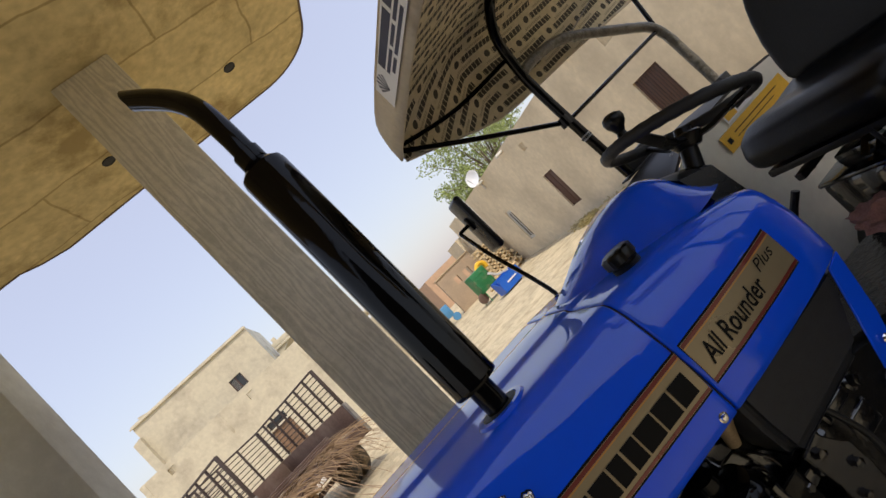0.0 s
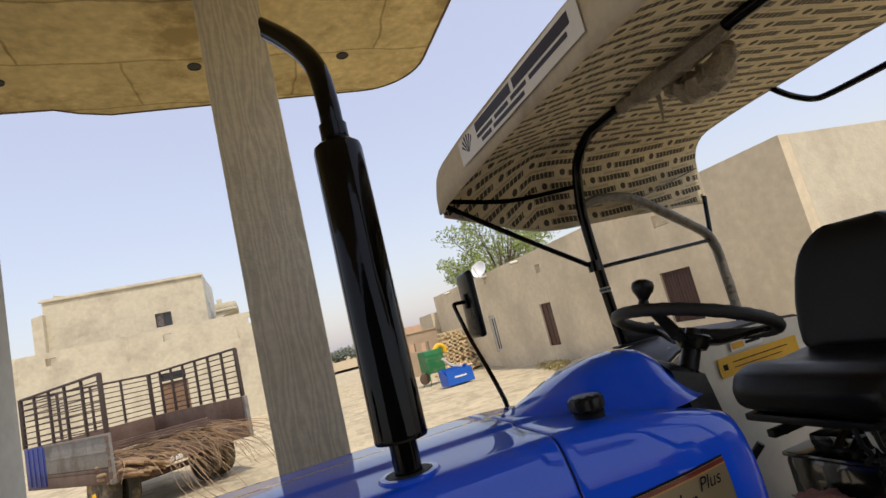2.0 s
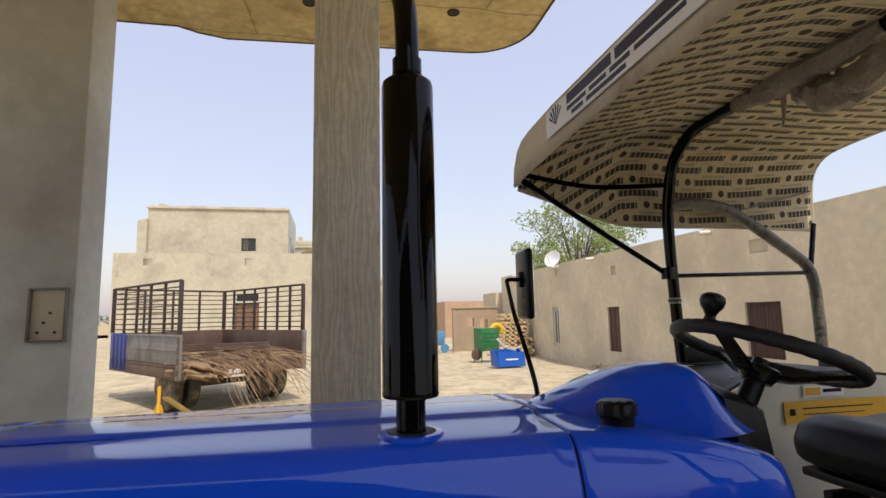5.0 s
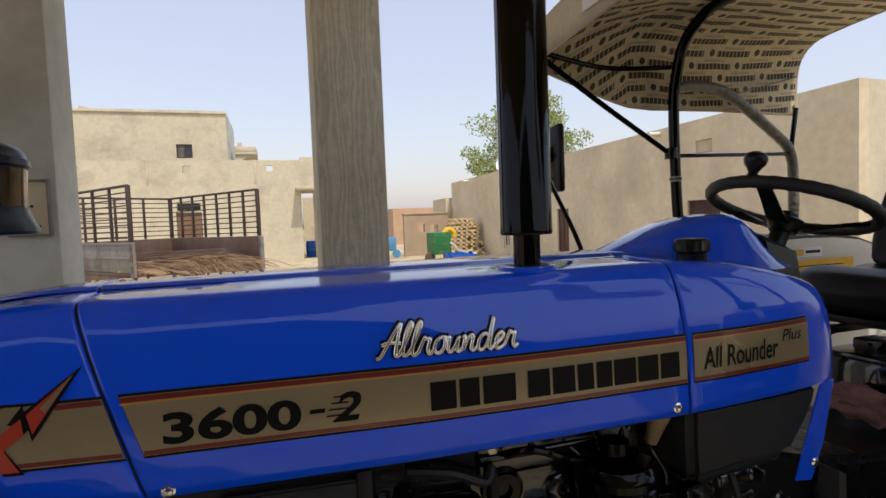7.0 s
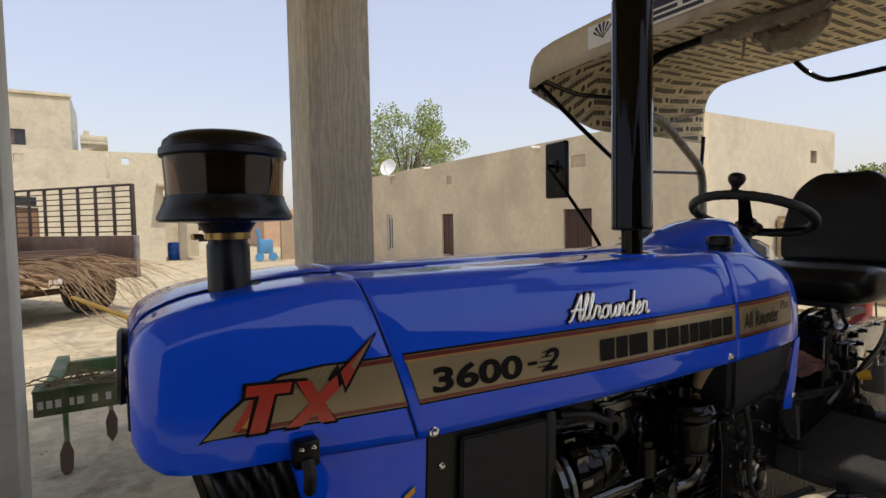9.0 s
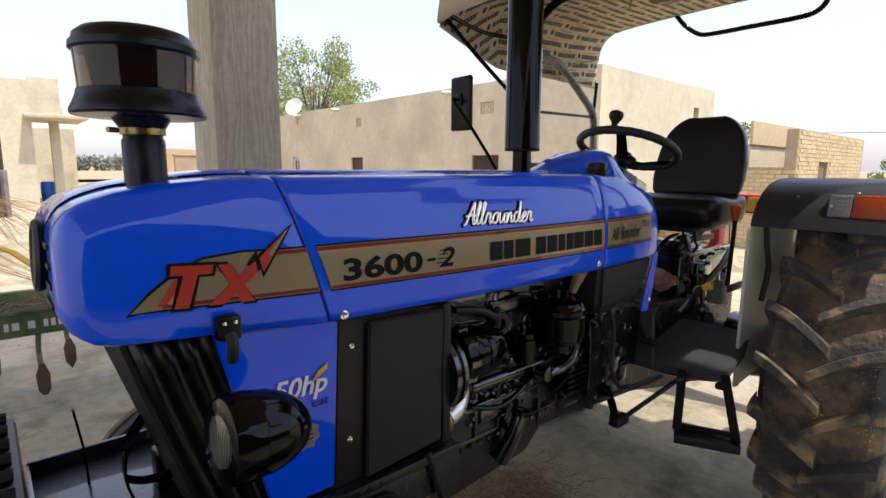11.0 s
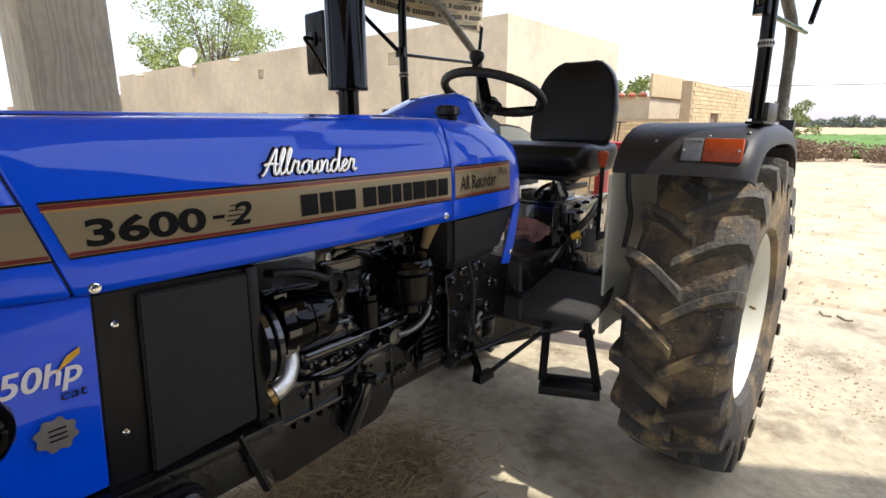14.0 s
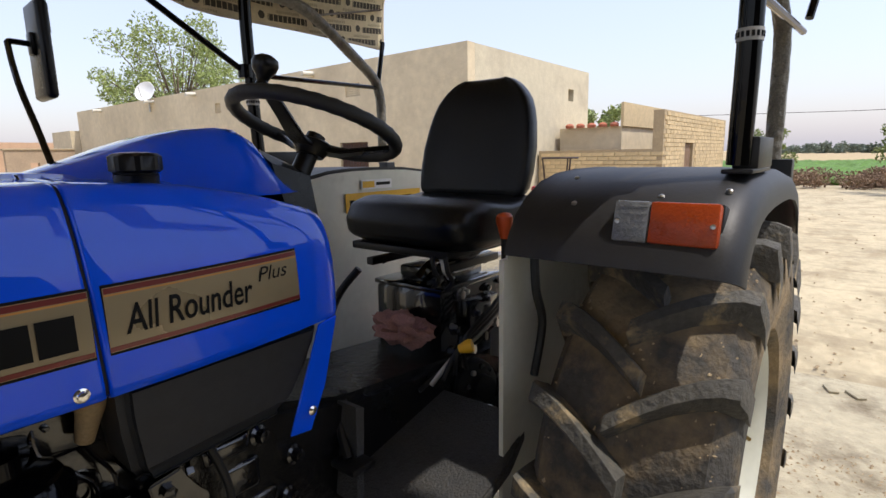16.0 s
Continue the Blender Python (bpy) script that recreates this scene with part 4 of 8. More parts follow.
# nose, bonnet and cowl; the joint between nose and bonnet leans forward towards the top
def panel(xs, name, label, front_skew, back_skew, close_front=False, close_back=False):
    bm = B()
    n = len(xs)
    rings = []
    for i, x in enumerate(xs):
        f = i / (n - 1)
        sk = front_skew * (1 - f) + back_skew * f
        base = hood_ring(x)
        ring = []
        for px, py, pz in base:
            qx = x - sk * (pz - 1.22)
            w0 = half_width(x)
            ring.append((qx, py * half_width(qx) / w0, pz))
        rings.append(ring)

    def inset(ring, dx, k):
        return [(px + dx, py * k, (pz - 1.36) * k + 1.36) for px, py, pz in ring]

    if not close_front:
        rings = [inset(rings[0], 0.006, 0.94), inset(rings[0], 0.0, 0.982), inset(rings[0], 0.002, 0.996), [(a + 0.006, b, c) for a, b, c in rings[0]]] + rings[1:]
    if not close_back:
        rings = rings[:-1] + [[(a - 0.006, b, c) for a, b, c in rings[-1]], inset(rings[-1], -0.002, 0.996), inset(rings[-1], 0.0, 0.982), inset(rings[-1], -0.006, 0.94)]
    rows = [[bm.verts.new(p) for p in ring] for ring in rings]
    for a, b in zip(rows, rows[1:]):
        for k in range(len(a) - 1):
            bm.faces.new((a[k], a[k + 1], b[k + 1], b[k]))
    for rim, s in ((0, 1), (-1, -1)):
        lip = [bm.verts.new(Vector(row[rim].co) + Vector((0, s * 0.022, 0.004))) for row in rows]
        for a, b, c, d in zip(rows, rows[1:], lip, lip[1:]):
            bm.faces.new((a[rim], b[rim], d, c))
    if close_front:
        bm.faces.new(rows[0])
    if close_back:
        bm.faces.new(rows[-1])
    return part(name, bm, BLUE, TR, label, 50)


nose = panel(front_xs, "bonnet_nose", "glossy blue bonnet nose", 0.0, SEAM_SKEW, close_front=True)
bonnet = panel(list(np.linspace(-0.541, 0.436, 22)), "bonnet", "glossy blue bonnet", SEAM_SKEW, 0.05)
cowl = panel([0.44, 0.47, 0.52, 0.57, 0.62, 0.67, 0.72, 0.77, 0.81, 0.845, 0.87, 0.890, 0.902, 0.912], "rear_cowl", "glossy blue rear cowl", 0.05, 0.0, close_back=True)

for x0, sk in ((-0.543, SEAM_SKEW), (0.438, 0.05)):
    bm = B()
    rows = []
    for dx in (-0.022, 0.022):
        ring = []
        for px, py, pz in hood_ring(x0):
            qx = x0 - sk * (pz - 1.22)
            ring.append((qx + dx, py * half_width(qx) / half_width(x0) * 0.978, 1.36 + (pz - 1.36) * 0.970))
        rows.append([bm.verts.new(p) for p in ring])
    for k in range(len(rows[0]) - 1):
        bm.faces.new((rows[0][k], rows[0][k + 1], rows[1][k + 1], rows[1][k]))
    gk = part("joint_seal", bm, RUBBER, TR, "black rubber joint seal", 50)
    md = gk.modifiers.new("thickness", "SOLIDIFY")
    md.thickness = 0.004

# added black box under the bonnet, standing in for shade in the joints and underside
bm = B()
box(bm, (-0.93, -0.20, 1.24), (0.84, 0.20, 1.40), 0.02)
part("bonnet_shade_filler", bm, SATIN, TR)

# hump in front of the dashboard
def hump_ring(x, top, w):
    base = 1.49
    out = []
    half = [(-1.0, 0.0), (-0.86, 0.10), (-0.72, 0.30), (-0.60, 0.53), (-0.50, 0.75), (-0.42, 0.90), (-0.30, 0.985)]
    for f, g in half + [(0.0, 1.0)] + [(-f, g) for f, g in reversed(half)]:
        out.append((x, w * f, base + (top - base) * g))
    return out


bm = B()
hx = [(0.40, 1.53, 0.08), (0.46, 1.547, 0.13), (0.52, 1.566, 0.165), (0.58, 1.588, 0.19), (0.64, 1.607, 0.20), (0.70, 1.620, 0.205), (0.76, 1.626, 0.205), (0.80, 1.622, 0.20), (0.83, 1.606, 0.19), (0.855, 1.58, 0.18), (0.875, 1.545, 0.17), (0.884, 1.51, 0.16)]
rows = [[bm.verts.new(p) for p in hump_ring(x, t, w)] for x, t, w in hx]
for a, b in zip(rows, rows[1:]):
    for k in range(14):
        bm.faces.new((a[k], a[k + 1], b[k + 1], b[k]))
bm.faces.new(rows[-1])
part("dashboard_hump", bm, BLUE, TR, "glossy blue raised hump ahead of the dashboard", 50)

# instrument panel behind the hump
bm = B()
loft(bm, [[(0.885, -0.15, 1.36), (0.885, 0.15, 1.36), (0.855, 0.11, 1.55), (0.845, 0.06, 1.585), (0.845, -0.06, 1.585), (0.855, -0.11, 1.55)],
          [(0.97, -0.13, 1.34), (0.97, 0.13, 1.34), (0.945, 0.12, 1.52), (0.94, 0.06, 1.545), (0.94, -0.06, 1.545), (0.945, -0.12, 1.52)]])
dash = part("dashboard", bm, PLASTIC, TR, "black dashboard")
bm = B()
lathe(bm, (0.955, 0.0, 1.46), (1, 0, 0.35), [(0, 0.05), (0.008, 0.052), (0.01, 0.045), (0.006, 0.001)], 20)
part("gauge", bm, DARKGLASS, dash)

# fuel cap
bm = B()
lathe(bm, (0.554, -0.182, 1.505), (-0.02, -0.10, 1), [(0, 0.033), (0.035, 0.033), (0.036, 0.029), (0.045, 0.029)], 24)
capb = part("filler_neck", bm, PLASTIC, TR)
bm = B()
n = 32
rings = []
for z, r in ((0.036, 0.032), (0.040, 0.0355), (0.062, 0.0355), (0.067, 0.032), (0.069, 0.018), (0.0695, 0.002)):
    rings.append([(0.554 + (r + (0.0035 if (k // 2) % 2 and r > 0.033 else 0)) * math.cos(k * math.tau / n), -0.184 + (r + (0.0035 if (k // 2) % 2 and r > 0.033 else 0)) * math.sin(k * math.tau / n), 1.505 + z) for k in range(n)])
loft(bm, rings)
part("fuel_cap", bm, PLASTIC, capb, "black ribbed screw cap")
bm = B()
lathe(bm, (0.554, -0.182, 1.512), (-0.02, -0.10, 1), [(0, 0.062), (0.006, 0.060), (0.012, 0.046), (0.013, 0.034)], 28)
part("filler_ring", bm, BLUE, capb, "raised blue ring round the filler")

# front badge lamp
bm = B()
lathe(bm, (-1.0, -0.02, 1.385), (-1, 0, 0.05), [(0, 0.066), (0.010, 0.068), (0.016, 0.062), (0.017, 0.055), (0.013, 0.05), (0.014, 0.001)], 28)
part("front_emblem", bm, SATIN, nose, "dark round front emblem")
bm = B()
for k in range(4):
    box(bm, (-1.004, -0.13, 1.30 + 0.035 * k), (-0.985, 0.13, 1.312 + 0.035 * k), 0.003)
part("front_grille_bar", bm, SATIN, nose)

# fluted radiator cowl under the nose
def cowl_edge(v):
    return float(np.interp(v, [0, 0.25, 0.9, 1.0], [-0.915, -0.882, -0.785, -0.775])), 1.25 - 0.47 * v


for s in (1, -1):
    bm = B()
    rows = []
    for q in range(9):
        v = q / 8
        x0, z = cowl_edge(v)
        rows.append([bm.verts.new((x0 + 0.165 * u, (-0.214 - 0.013 * abs(math.sin(math.pi * (0.15 + 4.2 * u))) ** 0.8 + (0.02 * (1 - u / 0.08) if u < 0.08 else 0)) * s, z)) for u in [k / 50 for k in range(51)]])
    for a, b in zip(rows, rows[1:]):
        for k in range(50):
            bm.faces.new((a[k], a[k + 1], b[k + 1], b[k]))
    fl = part("fluted_cowl", bm, PLASTIC, TR, "black slanting fluted radiator cowl", 60)
    md = fl.modifiers.new("thickness", "SOLIDIFY")
    md.thickness = 0.004
bm = B()
plate(bm, [(-0.912, -0.205, 1.25), (-0.745, -0.205, 1.25), (-0.612, -0.205, 0.78), (-0.772, -0.205, 0.78)], (0, 0.41, 0))
core = part("radiator_core", bm, SATIN, TR)
for k in range(11):
    bm = B()
    y0 = -0.19 + 0.038 * k
    strip_bar(bm, [(cowl_edge(v)[0] - 0.004, y0, cowl_edge(v)[1]) for v in (0.0, 0.25, 0.9, 1.0)], 0.012, 0.02, (0, 1, 0))
    part("grille_bar", bm, SATIN, core)

# lower blue side panels
for s in (1, -1):
    o = [(-0.775, -0.232 * s, 1.235), (-0.515, -0.242 * s, 1.218), (-0.534, -0.242 * s, 0.834), (-0.672, -0.232 * s, 0.826)]
    bm = B()
    plate(bm, o, (0, 0.014 * s, 0))
    bmesh.ops.bevel(bm, geom=list(bm.edges), offset=0.003, segments=2, affect="EDGES")
    sp = part("side_panel", bm, BLUE, TR, "glossy blue lower side panel")
    bm = B()
    plate(bm, [(-0.514, -0.240 * s, 1.217), (-0.215, -0.246 * s, 1.205), (-0.222, -0.246 * s, 0.838), (-0.533, -0.240 * s, 0.822)], (0, 0.016 * s, 0))
    bmesh.ops.bevel(bm, geom=list(bm.edges), offset=0.003, segments=2, affect="EDGES")
    bp = part("radiator_side_frame", bm, SATIN, TR, "black steel side frame")
    bm = B()
    plate(bm, [(-0.444, -0.258 * s, 1.203), (-0.222, -0.262 * s, 1.197), (-0.229, -0.262 * s, 0.848), (-0.457, -0.258 * s, 0.828)], (0, 0.012 * s, 0))
    bmesh.ops.bevel(bm, geom=list(bm.edges), offset=0.004, segments=2, affect="EDGES")
    part("side_screen", bm, material("dusty_black_mesh", (0.012, 0.0125, 0.014), 0.55, var=0.3, scale=5, bump=0.15, bscale=300, spec=0.35, dirt=(0.026, 0.025, 0.024), dirt_scale=3, dirt_at=0.6) if s == 1 else bpy.data.materials["dusty_black_mesh"], bp, "dusty black radiator screen")
    bm = B()
    box(bm, (-0.225, -0.262 * s if s > 0 else 0.2, 0.836), (-0.198, -0.2 if s > 0 else 0.262, 1.21), 0.004)
    part("screen_post", bm, SATIN, bp)
    for bx, bz in ((-0.484, 1.153), (-0.493, 0.933)):
        bm = B()
        lathe(bm, (bx, -0.241 * s, bz), (0, -s, 0), [(0, 0.0075), (0.004, 0.0075), (0.007, 0.005), (0.008, 0.001)], 12)
        part("bolt", bm, CHROME, bp)
for s in (1, -1):
    for bx, bz in ((-0.512, 1.235), (0.404, 1.247)):
        bm = B()
        lathe(bm, (bx, (side_y(bx, bz) + 0.001) * s, bz), (0, -s, 0), [(0, 0.0105), (0.002, 0.0105), (0.003, 0.007), (0.007, 0.006), (0.008, 0.001)], 14)
        part("bolt", bm, CHROME, bonnet, "zinc bolt")

# bonnet catch
bm = B()
box(bm, (-0.778, -0.276, 1.232), (-0.735, -0.246, 1.278), 0.006)
catch = part("bonnet_catch", bm, PLASTIC, TR, "black rubber bonnet catch")
bm = B()
tube(bm, [(-0.757, -0.274, 1.245), (-0.757, -0.286, 1.225), (-0.756, -0.276, 1.195)], 0.011, 8)
part("toggle", bm, RUBBER, catch)
for dx in (-0.01, 0.01):
    bm = B()
    lathe(bm, (-0.757 + dx, -0.275, 1.266), (0, -1, 0), [(0, 0.005), (0.003, 0.004), (0.004, 0.001)], 10)
    part("rivet", bm, CHROME, catch)


# ---- decals on the left of the bonnet ----
def decal(name, outline_uv, mat, lift, label="", nx=1):
    """A thin film over the bonnet side from a polygon in (x, z), cut into narrow slices so that it follows the curve."""
    bm = B()
    f = bm.faces.new([bm.verts.new((u, 0, v)) for u, v in outline_uv])
    us = [u for u, _ in outline_uv]
    x = min(us) + 0.03
    while x < max(us):
        bmesh.ops.bisect_plane(bm, geom=list(bm.faces) + list(bm.edges) + list(bm.verts), plane_co=(x, 0, 0), plane_no=(1, 0, 0))
        x += 0.03
    vs_ = [v for _, v in outline_uv]
    z = min(vs_) + 0.02
    while z < max(vs_):
        bmesh.ops.bisect_plane(bm, geom=list(bm.faces) + list(bm.edges) + list(bm.verts), plane_co=(0, 0, z), plane_no=(0, 0, 1))
        z += 0.02
    for v in bm.verts:
        v.co.y = side_y(v.co.x, v.co.z) - lift
    ob = part(name, bm, mat, TR, label, 60)
    return ob


def lettering(name, text, x0, x1, z0, height, mat, lift, shear=0.0, label="", depth=0.0, rise=0.0, parent=None, weight=0.0):
    vs, fs = glyphs(text, 1.0, shear, 1.0, depth, weight)
    lo, hi = min(v.x for v in vs), max(v.x for v in vs)
    zl, zh = min(v.y for v in vs), max(v.y for v in vs)
    k = (x1 - x0) / (hi - lo)
    h = height / (zh - zl)
    out = []
    for v in vs:
        x = x0 + (v.x - lo) * k
        z = z0 + (v.y - zl) * h + rise * (x - x0)
        out.append((x, side_y(x, z) - lift - v.z, z))
    return mesh_object(name, out, fs, mat, parent or TR, label)


Z0, Z1 = 1.291, 1.392
# band on nose, bonnet and cowl
NB_BACK, BN_FRONT = -0.583, -0.571
band = decal("side_decal", [(-0.915, 1.297), (-0.895, 1.30), (NB_BACK + 0.018, Z0), (NB_BACK - 0.012, Z1), (-0.66, Z1), (-0.72, 1.394), (-0.79, 1.388), (-0.84, 1.365), (-0.88, 1.335)], INK, 0.0012, "gold side decal with black and red borders")
decal("decal_field", [(-0.908, 1.302), (-0.86, 1.303), (NB_BACK + 0.016, Z0 + 0.004), (NB_BACK - 0.011, Z1 - 0.004), (-0.66, Z1 - 0.004), (-0.72, 1.390), (-0.79, 1.383), (-0.838, 1.36), (-0.876, 1.332)], DECAL, 0.0020)
for a, b in ((BN_FRONT, 0.428), (0.445, 0.782)):
    fa = 0.03 if a < 0 else 0.0
    decal("side_decal", [(a + fa, Z0), (b, Z0), (b, Z1), (a - 0.002, Z1)], INK, 0.0012, "gold side decal with black and red borders")
    decal("decal_field", [(a + fa, Z0 + 0.004), (b - 0.001, Z0 + 0.004), (b - 0.001, Z1 - 0.004), (a, Z1 - 0.004)], DECAL, 0.0020)
    decal("decal_line", [(a + 0.001, Z1 - 0.013), (b - 0.002, Z1 - 0.013), (b - 0.002, Z1 - 0.005), (a + 0.001, Z1 - 0.005)], REDLINE, 0.0028, "dark red pinstripe")
    decal("decal_line", [(a + fa, Z0 + 0.005), (b - 0.002, Z0 + 0.005), (b - 0.002, Z0 + 0.012), (a + fa, Z0 + 0.012)], REDLINE, 0.0028, "dark red pinstripe")
    decal("decal_line", [(a + 0.001, Z1 - 0.0165), (b - 0.002, Z1 - 0.0165), (b - 0.002, Z1 - 0.0140), (a + 0.001, Z1 - 0.0140)], OCHRE, 0.0028, "ochre pinstripe")
decal("decal_line", [(-0.655, Z1 - 0.013), (NB_BACK - 0.010, Z1 - 0.013), (NB_BACK - 0.012, Z1 - 0.005), (-0.655, Z1 - 0.005)], REDLINE, 0.0028)
decal("decal_line", [(-0.86, 1.305), (NB_BACK + 0.014, Z0 + 0.006), (NB_BACK + 0.012, Z0 + 0.013), (-0.86, 1.312)], REDLINE, 0.0028)
decal("decal_flash", [(-0.868, 1.308), (-0.82, 1.313), (-0.80, 1.345), (-0.785, 1.375), (-0.82, 1.36), (-0.85, 1.335)], OCHRE, 0.0028)
decal("decal_flash", [(-0.868, 1.308), (-0.855, 1.309), (-0.825, 1.345), (-0.79, 1.377), (-0.80, 1.378), (-0.838, 1.352)], RED, 0.0032)

# the two large red strokes marks
def mark(poly):
    cx = sum(u for u, _ in poly) / len(poly)
    cz = sum(v for _, v in poly) / len(poly)
    decal("decal_mark", [(cx + (u - cx) * 1.0 + (0.006 if u > cx else -0.006), cz + (v - cz) + (0.005 if v > cz else -0.005)) for u, v in poly], INK, 0.0034, "black outline of the mark")


marks = [
    [(-0.845, 1.360), (-0.777, 1.357), (-0.772, 1.373), (-0.842, 1.377)],
    [(-0.842, 1.301), (-0.818, 1.300), (-0.800, 1.358), (-0.824, 1.359)],
    [(-0.728, 1.297), (-0.702, 1.296), (-0.742, 1.371), (-0.765, 1.372)],
    [(-0.785, 1.299), (-0.758, 1.298), (-0.694, 1.350), (-0.697, 1.372), (-0.706, 1.366)],
]
for poly in marks:
    mark(poly)
for poly in marks:
    decal("decal_mark", poly, RED, 0.0046, "red stroke of the mark")
decal("decal_mark", [(-0.714, 1.366), (-0.694, 1.358), (-0.692, 1.380), (-0.694, 1.392)], INK, 0.0042, "black lightning notch")
decal("decal_mark", [(-0.694, 1.381), (-0.684, 1.338), (-0.617, 1.440)], INK, 0.0042, "black lightning tip")
decal("decal_mark", [(-0.690, 1.377), (-0.683, 1.349), (-0.630, 1.428)], RED, 0.0050, "dark red lightning")
decal("decal_mark", [(-0.672, 1.385), (-0.666, 1.377), (-0.628, 1.430)], DECAL, 0.0056)

lettering("model_number", "3600", -0.514, -0.310, 1.308, 0.050, INK, 0.0036, label="black model number", weight=0.035)
decal("model_number", [(-0.298, 1.330), (-0.274, 1.330), (-0.272, 1.337), (-0.296, 1.337)], INK, 0.0036)
lettering("model_number", "2", -0.262, -0.214, 1.312, 0.048, INK, 0.0036, 0.25, label="black slanted numeral", weight=0.025)
for k in range(4):
    decal("speed_line", [(-0.272 + 0.004 * k, 1.322 + 0.010 * k), (-0.235, 1.322 + 0.010 * k), (-0.235, 1.3245 + 0.010 * k), (-0.27 + 0.004 * k, 1.3245 + 0.010 * k)], INK, 0.0036)
# maker's name as plain blocks
x = -0.098
KN = 0.92
for w, gap in ((0.052, 0.008), (0.042, 0.008), (0.070, 0.028), (0.050, 0.008), (0.052, 0.008), (0.038, 0.008), (0.038, 0.006), (0.055, 0.007), (0.052, 0.008), (0.050, 0.0)):
    decal("name_block", [(x, 1.311), (x + w * 0.95 * KN, 1.311), (x + w * 0.95 * KN, 1.360), (x, 1.360)], INK, 0.0036, "plain black lettering block")
    x += (w * 0.9 + gap + 0.001) * KN
lettering("series_name", "All Rounder", 0.468, 0.676, 1.316, 0.044, INK, 0.0036, 0.12, label="black series name", weight=0.012)
lettering("series_name", "Plus", 0.690, 0.755, 1.347, 0.025, INK, 0.0036, 0.3, label="small black word")
# raised chrome script badge: each letter is one joined stroke on a dark backing stroke
SCRIPT = {
    "A": ([[(0, -0.04), (0.10, 0.02), (0.22, 0.35), (0.36, 0.78), (0.47, 1.0), (0.45, 0.55), (0.46, 0.10), (0.52, 0.0), (0.60, 0.10)], [(0.06, 0.36), (0.25, 0.42), (0.55, 0.40)]], 0.58),
    "l": ([[(0, 0.10), (0.10, 0.45), (0.19, 0.90), (0.13, 1.0), (0.06, 0.60), (0.07, 0.10), (0.14, 0.0), (0.26, 0.12)]], 0.24),
    "r": ([[(0, 0.10), (0.07, 0.42), (0.10, 0.52), (0.17, 0.44), (0.25, 0.47), (0.23, 0.18), (0.29, 0.0), (0.38, 0.10)]], 0.36),
    "o": ([[(0.22, 0.50), (0.08, 0.40), (0.04, 0.15), (0.14, 0.0), (0.28, 0.10), (0.30, 0.36), (0.22, 0.50), (0.38, 0.42)]], 0.36),
    "u": ([[(0, 0.42), (0.05, 0.48), (0.05, 0.14), (0.12, 0.0), (0.24, 0.16), (0.30, 0.48), (0.29, 0.10), (0.35, 0.0), (0.44, 0.10)]], 0.42),
    "n": ([[(0, 0.40), (0.05, 0.46), (0.05, 0.0), (0.11, 0.30), (0.22, 0.49), (0.28, 0.38), (0.27, 0.08), (0.34, 0.0), (0.43, 0.10)]], 0.41),
    "d": ([[(0.30, 0.40), (0.18, 0.50), (0.05, 0.32), (0.06, 0.06), (0.18, 0.0), (0.30, 0.25), (0.38, 1.0), (0.36, 0.50), (0.36, 0.08), (0.42, 0.0), (0.50, 0.10)]], 0.48),
    "e": ([[(0, 0.12), (0.18, 0.26), (0.24, 0.42), (0.15, 0.50), (0.05, 0.28), (0.10, 0.0), (0.24, 0.04), (0.34, 0.14)]], 0.32),
}


def script_badge(text, x0, x1, z0, height, drop):
    total = sum(SCRIPT[c][1] for c in text)
    k = (x1 - x0) / (total + 0.2)
    at = 0.0
    for c in text:
        strokes, adv = SCRIPT[c]
        lines = []
        for st in strokes:
            pts = []
            for u, v in st:
                x = x0 + (at + u + 0.22 * v) * k
                pts.append((x, z0 + v * height - drop * (at + u) / total))
            lines.append(pts)
        back = None
        for name, mat, rad, lift, label in (("script_letter", INK, 0.0062, 0.0005, "black backed script letter of the badge"), ("chrome_face", BADGE, 0.0040, 0.0055, "raised chrome face")):
            bm = B()
            for pts in lines:
                tube(bm, [(x, side_y(x, z) - lift, z) for x, z in pts], rad, 8, 4)
            ob = part(name, bm, mat, back or TR, label, 60)
            back = back or ob
        at += adv


script_badge("Allrounder", -0.186, 0.076, 1.410, 0.054, 0.004)


def on_panel(name, text, x0, x1, z0, height, mat, shear, label, weight=0.0):
    """Lettering on the flat lower side panel."""
    vs, fs = glyphs(text, 1.0, shear, 1.0, 0.0, weight)
    lo, hi = min(v.x for v in vs), max(v.x for v in vs)
    zl, zh = min(v.y for v in vs), max(v.y for v in vs)
    mesh_object(name, [(x0 + (v.x - lo) / (hi - lo) * (x1 - x0), panel_y(x0 + (v.x - lo) / (hi - lo) * (x1 - x0)) - 0.0035, z0 + (v.y - zl) / (zh - zl) * height) for v in vs], fs, mat, TR, label)


def panel_y(x):
    return -0.232 - 0.010 * (x + 0.775) / 0.26


